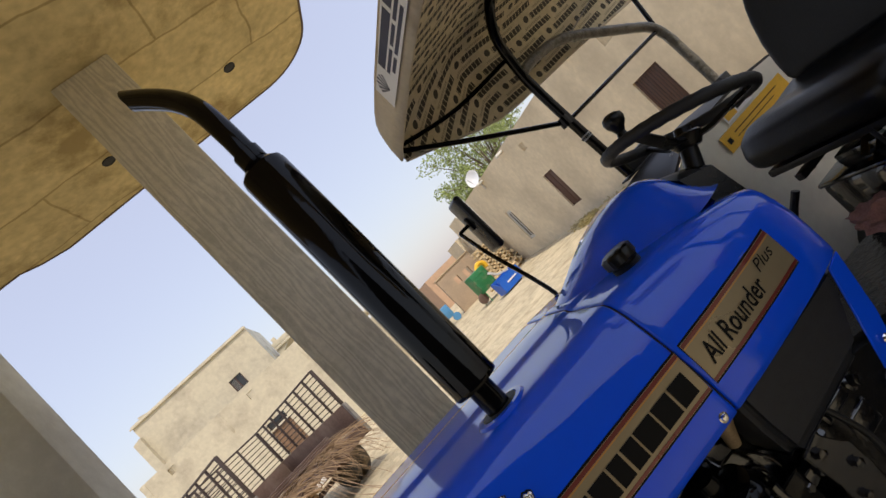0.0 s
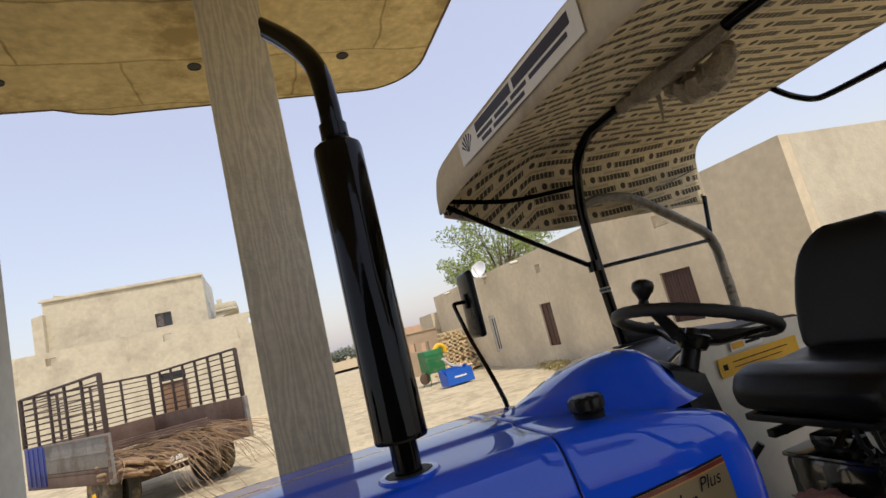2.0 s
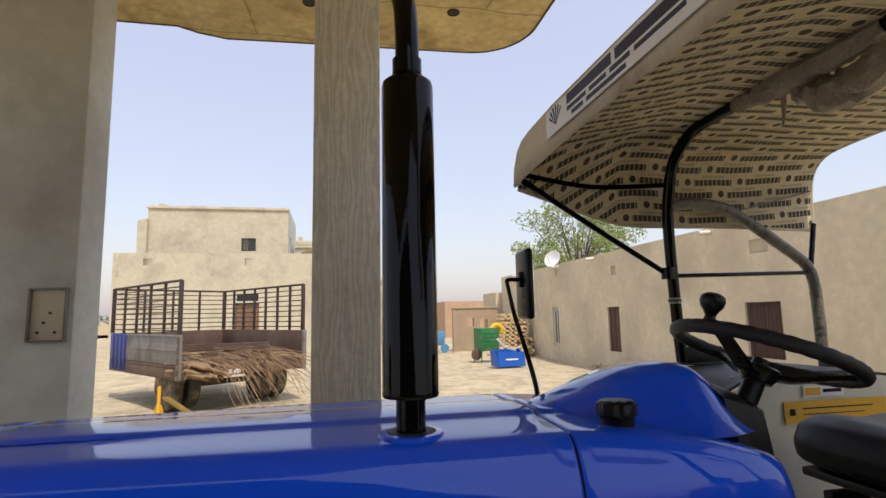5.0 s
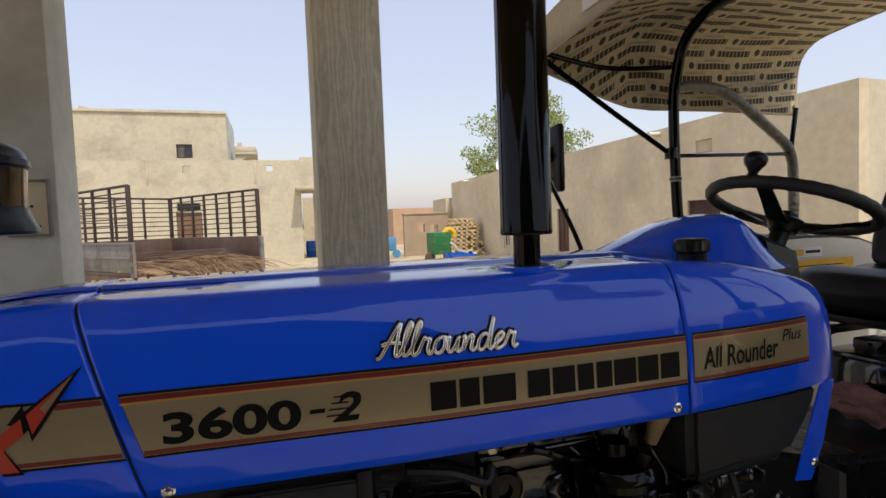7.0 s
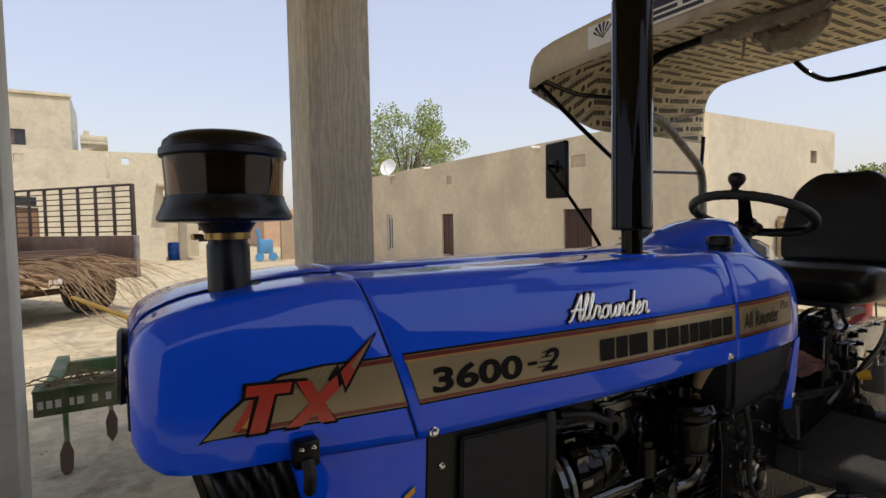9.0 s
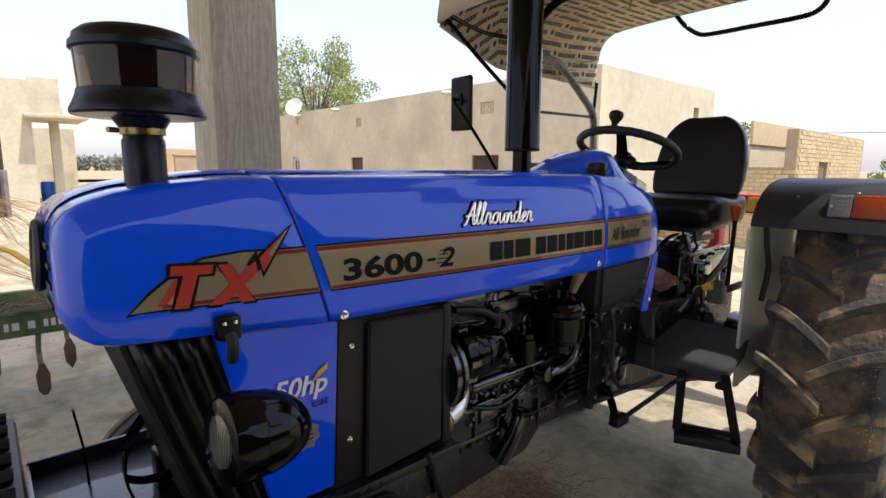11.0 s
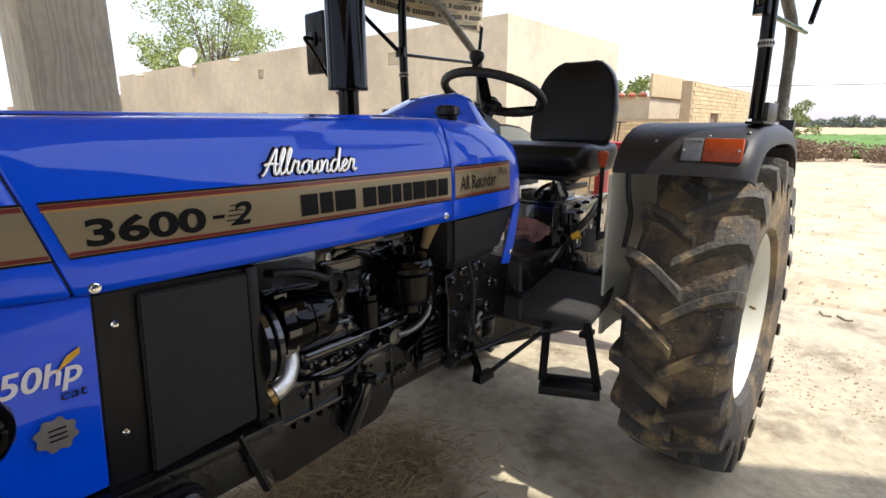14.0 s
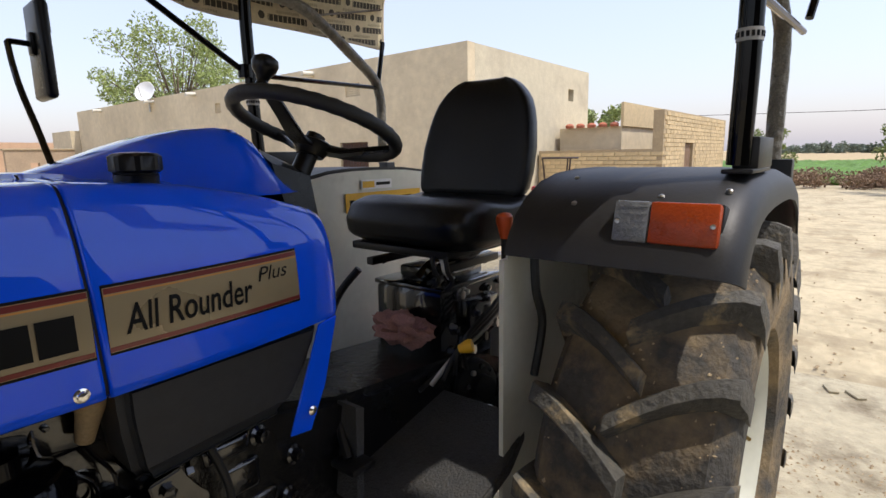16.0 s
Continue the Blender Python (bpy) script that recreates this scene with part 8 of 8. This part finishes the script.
def cage_side(p, q, posts, rails):
    p, q = Vector(p), Vector(q)
    for k in range(posts):
        b = B()
        c = p.lerp(q, k / (posts - 1))
        w = 0.024 if 0 < k < posts - 1 else 0.034
        box(b, (c.x - w, c.y - w, 1.505), (c.x + w, c.y + w, 2.53), 0.004)
        part("cage_post", b, CAGE, TRL)
    for k in range(rails):
        b = B()
        z = 1.58 + (2.52 - 1.58) * k / (rails - 1)
        cyl(b, (p.x, p.y, z), (q.x, q.y, z), 0.013 if k < rails - 1 else 0.027, n=6)
        part("cage_rail", b, CAGE, TRL)


cage_side((0.02, 0.05, 0), (0.02, TL - 0.05, 0), 6, 9)
cage_side((TW - 0.02, 0.05, 0), (TW - 0.02, TL - 0.05, 0), 8, 9)
cage_side((0.02, TL - 0.03, 0), (TW - 0.02, TL - 0.03, 0), 5, 9)
bm = B()
box(bm, (-0.03, -0.03, 0.66), (0.05, 0.05, 1.5), 0.006)
part("corner_post", bm, TRAILER_GREY, TRL)
bm = B()
box(bm, (TW - 0.05, -0.03, 0.66), (TW + 0.03, 0.05, 1.5), 0.006)
part("corner_post", bm, TRAILER_GREY, TRL)
for k in range(4):
    bm = B()
    cyl(bm, (-0.035, -0.045, 0.75 + 0.2 * k), (-0.035, -0.045, 0.87 + 0.2 * k), 0.025, n=10)
    part("hinge", bm, RUST, TRL)
for wx in (0.22, 0.55, TW - 0.55, TW - 0.22):
    bm = B()
    lathe(bm, (wx, 0.95, 0.47), (1 if wx > 1 else -1, 0, 0), [(-0.11, 0.25), (-0.12, 0.36), (-0.11, 0.44), (-0.07, 0.47), (0.07, 0.47), (0.11, 0.44), (0.12, 0.36), (0.11, 0.25)], 32)
    w = part("wheel", bm, TYRE, TRL, "dusty black trailer tyre")
    bm = B()
    lathe(bm, (wx, 0.95, 0.47), (1 if wx > 1 else -1, 0, 0), [(-0.08, 0.26), (0.09, 0.26), (0.07, 0.22), (0.02, 0.2), (0.05, 0.08), (0.09, 0.07), (0.1, 0.001)], 24)
    part("rim", bm, RUST, w)
bm = B()
cyl(bm, (0.1, 0.95, 0.47), (TW - 0.1, 0.95, 0.47), 0.06, n=12)
box(bm, (0.5, 0.8, 0.5), (0.6, 1.1, 0.70))
box(bm, (TW - 0.6, 0.8, 0.5), (TW - 0.5, 1.1, 0.70))
part("axle", bm, RUST, TRL)
for k in range(2):
    bm = B()
    box(bm, (0.9 + 0.17 * k, -0.010, 0.70), (1.04 + 0.17 * k, -0.001, 0.79), 0.002)
    part("tail_plate", bm, WHITE, TRL, "small pale plate")
bm = B()
cyl(bm, (TW + 0.02, 0.4, 1.0), (TW + 0.10, 0.4, 1.0), 0.02, n=8)
part("hook", bm, CAGE, TRL)
jack = thing("trailer_jack", (-3.05, 9.15, -0.03), TA, label="yellow steel stand beneath the trailer", category="jack stand")
bm = B()
for a in (0, 120, 240):
    cyl(bm, (0.11 * math.cos(radians(a)), 0.11 * math.sin(radians(a)), 0.0), (0.03 * math.cos(radians(a)), 0.03 * math.sin(radians(a)), 0.30), 0.018, n=6)
cyl(bm, (0, 0, 0.1), (0, 0, 0.62), 0.03, n=8)
part("stand", bm, YELLOW, jack)

load = thing("brushwood_load", (-2.85, 9.5, -0.03), TA, label="load of dry sticks and boards spilling from the trailer", category="firewood")
rng = np.random.default_rng(21)
bm = B()
for k in range(55):
    x0 = rng.uniform(0.25, TW - 0.3)
    L0, L1 = rng.uniform(0.3, 2.4), rng.uniform(0.1, 1.5)
    dx = rng.normal() * 0.5 + 0.25
    z = 0.95 + 0.17 * rng.random()
    drop = 0.15 + 0.35 * rng.random() * L1
    tube(bm, [(x0 - dx * 0.6, L0 + 0.6, z + 0.03), (x0, 0.4, z + 0.02), (x0 + dx * 0.5, -L1 * 0.5, z - drop * 0.35), (x0 + dx, -L1, max(z - drop - 0.15 * L1, 0.06))], [0.010, 0.008, 0.005, 0.002], 5, 4)
part("stick", bm, TWIG, load, kind="stuff")
bm = B()
for k in range(26):
    a = rng.uniform(0, math.tau)
    x0, y0 = rng.uniform(0.3, 1.6), rng.uniform(0.0, 0.6)
    r = rng.uniform(0.3, 0.8)
    tube(bm, [(x0, y0, 1.0), (x0 + 0.3 * r, -0.3, 0.98 + 0.2 * rng.random()), (x0 + 0.9 * r, -0.55 - 0.4 * r, 0.75), (x0 + 1.4 * r, -0.7 - r * rng.random(), 0.15 + 0.4 * rng.random())], [0.008, 0.007, 0.006, 0.003], 5, 4)
part("twig", bm, TWIG, load, kind="stuff")
for k in range(3):
    bm = B()
    strip_bar(bm, [(0.10 + 0.05 * k, 1.55 + 0.12 * k, 1.14 + 0.045 * k), (1.72 + 0.04 * k, -0.22 + 0.10 * k, 1.18 + 0.045 * k)], 0.15, 0.035)
    part("board", bm, RUST, load, "brown boards")
bm = B()
for k in range(26):
    x0, y0, z0 = rng.uniform(0.05, 0.9), rng.uniform(-0.05, 0.3), rng.uniform(0.66, 0.95)
    a = rng.uniform(-0.9, 0.9)
    tube(bm, [(x0 - 0.2 * math.cos(a), y0 + 0.4, z0), (x0, y0 - 0.05, z0 + 0.02), (x0 + 0.22 * math.cos(a), y0 - 0.18, z0 - 0.05)], [0.03, 0.035, 0.03], 7, 3, rough=0.3)
part("root_wood", bm, TWIG, load, kind="stuff")

# ---- cultivator beside the tractor ----
CU = thing("cultivator", (0, 0, 0), label="dusty green spring tine cultivator standing on the ground", category="cultivator")
for y, z0, z1 in ((2.66, 0.555, 0.70), (3.22, 0.52, 0.62), (3.76, 0.52, 0.62)):
    bm = B()
    box(bm, (-1.46, y - 0.035, z0), (0.34, y + 0.035, z1), 0.006)
    part("beam", bm, PLOUGH_GREEN, CU, "dusty green beam")
bm = B()
box(bm, (-1.46, 2.60, 0.70), (0.34, 2.78, 0.715), 0.003)
part("top_flange", bm, PLOUGH_GREEN, CU)
for x in (-1.4, -0.55, 0.28):
    bm = B()
    box(bm, (x - 0.04, 2.70, 0.622), (x + 0.04, 3.8, 0.665), 0.004)
    part("side_member", bm, PLOUGH_GREEN, CU)
bm = B()
strip_bar(bm, [(-0.62, 2.72, 0.70), (-0.95, 3.1, 1.0), (-1.3, 3.4, 1.15)], 0.05, 0.012)
part("drawbar", bm, YELLOW, CU, "yellow flat bar")
# lettering on the beam, as plain bars
x = -1.44
rngb = random.Random(2)
while x < -0.62:
    w = rngb.choice((0.028, 0.034, 0.022))
    bm = B()
    box(bm, (x, 2.6225, 0.60), (x + w, 2.6245, 0.645))
    part("white_mark", bm, WHITE, CU, "plain white paint bar")
    x += w + rngb.choice((0.014, 0.014, 0.04))


def tine(x, y):
    bm = B()
    tube(bm, [(x, y, 0.60), (x, y - 0.01, 0.42), (x - 0.005, y + 0.06, 0.28), (x, y + 0.0, 0.12), (x, y - 0.05, 0.03)], 0.017, 8, 4)
    t = part("tine", bm, PLOUGH_GREEN, CU, "dusty green tine")
    bm = B()
    plate(bm, [(x - 0.015, y - 0.02, 0.20), (x + 0.015, y - 0.02, 0.20), (x + 0.04, y - 0.04, 0.13), (x + 0.035, y - 0.07, 0.03), (x, y - 0.10, -0.02), (x - 0.035, y - 0.07, 0.03), (x - 0.04, y - 0.04, 0.13)], (0, -0.008, 0))
    part("shovel", bm, RUST, t, "worn brown shovel point")
    bm = B()
    box(bm, (x - 0.03, y - 0.045, 0.50), (x + 0.03, y + 0.045, 0.53), 0.004)
    part("clamp", bm, RUST, t)


for x in (-1.36, -0.86, -0.36, 0.14):
    tine(x, 3.22)
for x in (-1.11, -0.65, -0.14, 0.28):
    tine(x, 3.76)
rng = np.random.default_rng(33)
bm = B()
for k in range(70):
    x0, y0 = rng.uniform(-1.4, -0.5), rng.uniform(2.6, 2.78)
    tube(bm, [(x0, y0, 0.72), (x0 + rng.normal() * 0.07, y0 + rng.normal() * 0.05, 0.735 + 0.03 * rng.random()), (x0 + rng.normal() * 0.12, y0 + rng.normal() * 0.05, 0.725)], 0.004, 4, 2)
part("straw_on_beam", bm, STRAW, CU, kind="stuff")

# ---- wire coils lying beyond the pier ----
coil = thing("wire_coil", (-1.0, 5.6, 0.0), label="loose dry vines trailing from the load to the ground", category="vines")
for k in range(9):
    bm = B()
    sx, sz, reach = rng.uniform(-0.95, -0.6), rng.uniform(0.75, 1.0), rng.uniform(0.3, 0.9)
    tube(bm, [(sx, 3.2, sz), (sx + 0.45 * reach, 2.2, sz + 0.12 * reach), (sx + 1.1 * reach, 1.2, 0.62 * sz), (0.2 + 0.5 * reach, 0.5 - 0.5 * reach, 0.22), (0.1 + 0.8 * reach, -0.2 - 0.4 * reach, 0.02), (0.5 * reach - 0.5, -0.5 - 0.2 * k / 9, 0.03)], 0.004, 5, 6)
    part("vine", bm, TWIG, coil)

# ---- machines and heaps in the yard ----
GM = thing("green_machine", (5.52, 18.2, -0.03), 12, label="green sheet metal chaff machine on legs", category="machine")
bm = B()
box(bm, (-0.38, -0.3, 0.42), (0.38, 0.3, 1.26), 0.03)
part("body", bm, GREEN, GM)
for k in range(5):
    bm = B()
    box(bm, (-0.365, -0.312, 0.50 + 0.14 * k), (0.365, -0.30, 0.53 + 0.14 * k), 0.003)
    part("rib", bm, GREEN, GM)
for x in (-0.33, 0.33):
    for y in (-0.27, 0.27):
        bm = B()
        cyl(bm, (x, y, 0.42), (x * 1.15, y * 1.15, 0.0), 0.02, n=6)
        part("leg", bm, GREEN, GM)
bm = B()
lathe(bm, (-0.45, -0.1, 0.3), (0, 1, 0), [(0, 0.2), (0.04, 0.22), (0.05, 0.2), (0.03, 0.03)], 18)
part("wheel", bm, RUST, GM)
bm = B()
tube(bm, [(0.2, 0, 1.18), (0.42, 0, 1.35), (0.62, -0.05, 1.25), (0.62, -0.05, 1.05)], 0.10, 10)
part("spout", bm, YELLOW, GM, "yellow orange spout")
BU = thing("loader_bucket", (5.62, 15.9, -0.03), 8, label="bright blue steel loader bucket with a pale arm", category="bucket")
bm = B()
for x in (-0.5, 0.48):
    plate(bm, [(x, -0.25, 0.05), (x, 0.3, 0.05), (x, 0.38, 0.55), (x, 0.2, 0.6), (x, -0.2, 0.35)], (0.02, 0, 0))
plate(bm, [(-0.48, -0.25, 0.05), (-0.48, 0.3, 0.05), (-0.48, 0.3, 0.07), (-0.48, -0.25, 0.07)], (0.96, 0, 0))
plate(bm, [(-0.48, -0.26, 0.06), (-0.48, -0.22, 0.06), (-0.48, -0.18, 0.52), (-0.48, -0.22, 0.52)], (0.96, 0, 0))
plate(bm, [(-0.48, 0.3, 0.06), (-0.48, 0.33, 0.06), (-0.48, 0.38, 0.58), (-0.48, 0.35, 0.58)], (0.96, 0, 0))
part("shell", bm, BUCKET_BLUE, BU)
bm = B()
box(bm, (-0.22, -0.262, 0.26), (0.22, -0.246, 0.31))
part("white_mark", bm, WHITE, BU, "plain white bar")
bm = B()
strip_bar(bm, [(-0.35, 0.1, 0.95), (-0.1, 0.1, 0.68), (0.3, 0.1, 0.56)], 0.08, 0.07)
part("arm", bm, FRAMEWHITE, BU, "pale steel arm")
LD = thing("blue_implement", (4.75, 24.0, -0.03), label="pale blue farm implement by the far wall", category="implement")
bm = B()
box(bm, (-0.3, -0.3, 0.35), (0.3, 0.3, 1.0), 0.03)
cyl(bm, (-0.2, 0, 1.0), (-0.35, 0, 1.5), 0.08, n=8)
cyl(bm, (-0.3, -0.3, 0.2), (-0.3, -0.2, 0.2), 0.2, n=14)
cyl(bm, (0.3, -0.3, 0.2), (0.3, -0.2, 0.2), 0.2, n=14)
part("body", bm, material("faded_light_blue", (0.08, 0.25, 0.45), 0.6, var=0.2), LD)
PI = thing("brick_stack", (7.38, 20.6, -0.03), label="loose stack of buff bricks by the wall", category="bricks")
rng = np.random.default_rng(17)
bm = B()
for layer in range(21):
    n = 6 - layer // 9
    for i in range(n):
        for j in range(3):
            if rng.random() < 0.06:
                continue
            cx, cy = -0.66 + 0.25 * i + 0.08 * (layer % 2) + rng.normal() * 0.014 + 0.008 * layer, -0.3 + 0.25 * j + rng.normal() * 0.012
            m = Matrix.Translation((cx, cy, 0.04 + 0.085 * layer)) @ Matrix.Rotation(rng.normal() * 0.08 + (math.pi / 2 if layer % 2 else 0), 4, "Z")
            box(bm, (-0.115, -0.055, -0.04), (0.115, 0.055, 0.04), 0, m)
for k in range(70):
    m = Matrix.Translation((rng.normal() * 0.45 - 0.2, -0.5 - abs(rng.normal()) * 0.2, 0.05 + 0.45 * rng.random() ** 2)) @ Euler((rng.normal() * 0.4, rng.normal() * 0.4, rng.random() * 3)).to_matrix().to_4x4()
    box(bm, (-0.115, -0.055, -0.04), (0.115, 0.055, 0.04), 0, m)
part("brick", bm, BRICK, PI, kind="stuff", smooth=0)

# ---- small things behind the tractor ----
BK = thing("wire_stand", (3.55, 0.55, -0.02), label="thin iron ring stand behind the tractor seat", category="stand")
bm = B()
for z, r in ((1.55, 0.12), (1.36, 0.10), (1.18, 0.13)):
    pts = [(r * math.cos(a), r * math.sin(a), z) for a in np.linspace(0, math.tau, 17)]
    tube(bm, pts, 0.006, 5, 1)
for a in (0, 2.1, 4.2):
    tube(bm, [(0.12 * math.cos(a), 0.12 * math.sin(a), 1.55), (0.10 * math.cos(a), 0.10 * math.sin(a), 1.36), (0.13 * math.cos(a), 0.13 * math.sin(a), 1.18), (0.22 * math.cos(a), 0.22 * math.sin(a), 0.0)], 0.006, 5, 2)
part("frame", bm, CAGE, BK)
RB = thing("red_implement", (2.62, 0.02, 0.0), label="red painted implement mast hitched behind the tractor", category="implement")
bm = B()
box(bm, (-0.05, -0.20, 0.3), (0.05, -0.14, 1.32), 0.008)
box(bm, (-0.05, 0.14, 0.3), (0.05, 0.20, 1.32), 0.008)
box(bm, (-0.06, -0.20, 1.28), (0.06, 0.20, 1.40), 0.01)
box(bm, (-0.06, -0.5, 0.25), (0.06, 0.5, 0.36), 0.01)
for s in (-0.45, 0.45):
    box(bm, (-0.05, s - 0.04, 0.0), (0.05, s + 0.04, 0.26), 0.008)
part("mast", bm, material("red_paint", (0.50, 0.02, 0.012), 0.4, var=0.15), RB)
bm = B()
box(bm, (-0.075, -0.12, 1.295), (-0.061, -0.02, 1.385), 0.003)
part("reflector", bm, YELLOW, RB)

# ---- straw, clods and chips on the floor ----
rng = np.random.default_rng(2)


def straw(cx, cy, rx, ry, n, seed, label):
    r = np.random.default_rng(seed)
    vs, fs = [], []
    for _ in range(n):
        a, d = r.uniform(0, math.tau), r.normal() * 0.5
        x, y = cx + rx * d * math.cos(a), cy + ry * d * math.sin(a)
        L, t = r.uniform(0.02, 0.10), r.uniform(0.001, 0.0026)
        q = r.uniform(0, math.tau)
        z = 0.004 + 0.05 * r.random() * max(0, 1 - abs(d))
        u = np.array((math.cos(q), math.sin(q), r.normal() * 0.18)) * L
        w = np.array((-math.sin(q), math.cos(q), 0)) * t
        p = np.array((x, y, z + abs(u[2])))
        k = len(vs)
        up = np.array((0, 0, t * 1.6))
        vs += [tuple(p - w), tuple(p + w), tuple(p + up), tuple(p + u - w), tuple(p + u + w), tuple(p + u + up)]
        fs += [(k, k + 3, k + 5, k + 2), (k + 1, k + 2, k + 5, k + 4), (k, k + 1, k + 4, k + 3)]
    return tagged(mesh_object("straw_litter", vs, fs, STRAW), label, "straw", kind="stuff")


straw(0.46, 0.32, 0.46, 0.40, 9000, 4, "heap of loose dry straw on the floor beneath the engine")
straw(0.72, 0.2, 0.5, 0.5, 500, 5, "scattered dry straw on the floor")


def clods(name, regions, mat, label, seed):
    r = np.random.default_rng(seed)
    vs, fs = [], []
    for x0, x1, y0, y1, n, s0, s1, z in regions:
        for _ in range(n):
            c = np.array((r.uniform(x0, x1), r.uniform(y0, y1), z))
            s = r.uniform(s0, s1)
            k = len(vs)
            pts = [np.array((1, 0, 0)), np.array((-0.8, 0.3, 0)), np.array((0, 1, 0)), np.array((0.1, -0.9, 0)), np.array((0, 0.1, 0.8)), np.array((0, 0, -0.5))]
            pts = [p * s * r.uniform(0.6, 1.2) for p in pts]
            vs += [tuple(c + p) for p in pts]
            for a, b in ((0, 2), (2, 1), (1, 3), (3, 0)):
                fs += [(k + a, k + b, k + 4), (k + b, k + a, k + 5)]
    return tagged(mesh_object(name, vs, fs, mat, smooth=0), label, "clods", kind="stuff")


clods("earth_clods", [(1.4, 4.3, -2.2, 2.4, 90, 0.002, 0.008, 0.0), (2.5, 3.5, -1.6, -0.85, 420, 0.002, 0.013, 0.0), (2.2, 4.3, -2.2, -0.7, 160, 0.002, 0.010, 0.0), (-1.6, 1.0, 2.3, 3.3, 200, 0.003, 0.012, 0.0), (4.5, 9, -4.0, 3.0, 900, 0.004, 0.022, -0.03), (-2.5, 1.5, 3.6, 7.0, 300, 0.004, 0.02, -0.03), (9, 24, -8, 2, 160, 0.01, 0.03, -0.03)], MORTAR, "scattered brown clods and crumbs of earth", 3)
for k, (x, y, a) in enumerate(((4.30, -1.05, 20), (4.28, -1.18, 35))):
    bm = B()
    box(bm, (-0.06, -0.03, 0.0), (0.06, 0.03, 0.018), 0.006)
    b = solid("loose_brick", bm, CONCRETE, "dusty loose brick lying on the concrete edge", "brick", "loose bricks")
    b.matrix_basis = pose(x, y, 0.0, 0, 0, a)


# crumbs of dried mud on the tyre between the lugs
def tyre_crumbs(cy, seed):
    r = np.random.default_rng(seed)
    vs, fs = [], []
    for _ in range(900):
        a = radians(r.uniform(40, 190))
        y = cy + 0.18 * r.uniform(-1, 1)
        if r.random() < 0.5:
            y = cy - abs(y - cy)
        R = 0.692 - 0.050 - 0.012 * abs(y - cy) / 0.16
        s = r.uniform(0.0015, 0.006) * (0.6 + 0.8 * r.random())
        c = np.array((RX + R * math.cos(a), y, RZ + R * math.sin(a)))
        k = len(vs)
        for p in ((1, 0, 0), (-0.8, 0.3, 0), (0, 1, 0), (0.1, -0.9, 0), (0, 0.1, 0.9), (0, 0, -0.9)):
            vs.append(tuple(c + np.array(p) * s * r.uniform(0.6, 1.3)))
        for p, q in ((0, 2), (2, 1), (1, 3), (3, 0)):
            fs += [(k + p, k + q, k + 4), (k + q, k + p, k + 5)]
    return tagged(mesh_object("mud_crumbs", vs, fs, MORTAR), "dried crumbs of mud stuck on the rear tyre", "mud", kind="stuff")


tyre_crumbs(-0.765, 31)


# ---- bricks of the brick building ----
BRICK_L, BRICK_H, JOINT = 0.225, 0.072, 0.012
bm = B()
box(bm, (0, 0, 0), (BRICK_L, 0.05, BRICK_H), 0)
one = part("brick", bm, BRICK, BB, smooth=0)
one_mesh = one.data
bpy.data.objects.remove(one)
count = 0
for row in range(19):
    z = -0.02 + row * (BRICK_H + JOINT)
    off = 0.118 * (row % 2)
    y = 0.0 + off
    while y < 2.62 - BRICK_L and z < 1.55:
        if count < 290:
            b = new("brick", one_mesh)
            b.parent = BB
            b.matrix_basis = Matrix.Translation((-0.004 + 0.006 * noise.noise(Vector((y * 9, z * 9, 0))), y + BRICK_L, z)) @ Matrix.Rotation(-math.pi / 2, 4, "Z") @ Matrix.Rotation(0.0, 4, "X")
            count += 1
        y += BRICK_L + JOINT
vs, fs = [], []
for row in range(28):
    z = -0.02 + row * (BRICK_H + JOINT)
    x = 0.06 + 0.118 * (row % 2)
    while x < 5.3 - BRICK_L:
        if not (1.5 < x + BRICK_L and x < 2.25 and z < 1.72):
            y0 = 0.0 + 0.006 * noise.noise(Vector((x * 9, z * 9, 3)))
            k = len(vs)
            vs += [(x, y0, z), (x + BRICK_L, y0, z), (x + BRICK_L, y0, z + BRICK_H), (x, y0, z + BRICK_H), (x, 0.03, z), (x + BRICK_L, 0.03, z), (x + BRICK_L, 0.03, z + BRICK_H), (x, 0.03, z + BRICK_H)]
            fs += [(k, k + 1, k + 2, k + 3), (k + 1, k + 5, k + 6, k + 2), (k + 4, k, k + 3, k + 7), (k + 3, k + 2, k + 6, k + 7), (k, k + 4, k + 5, k + 1)]
        x += BRICK_L + JOINT
mesh_object("brickwork", vs, fs, BRICK, BB, "courses of buff brick", "stuff")
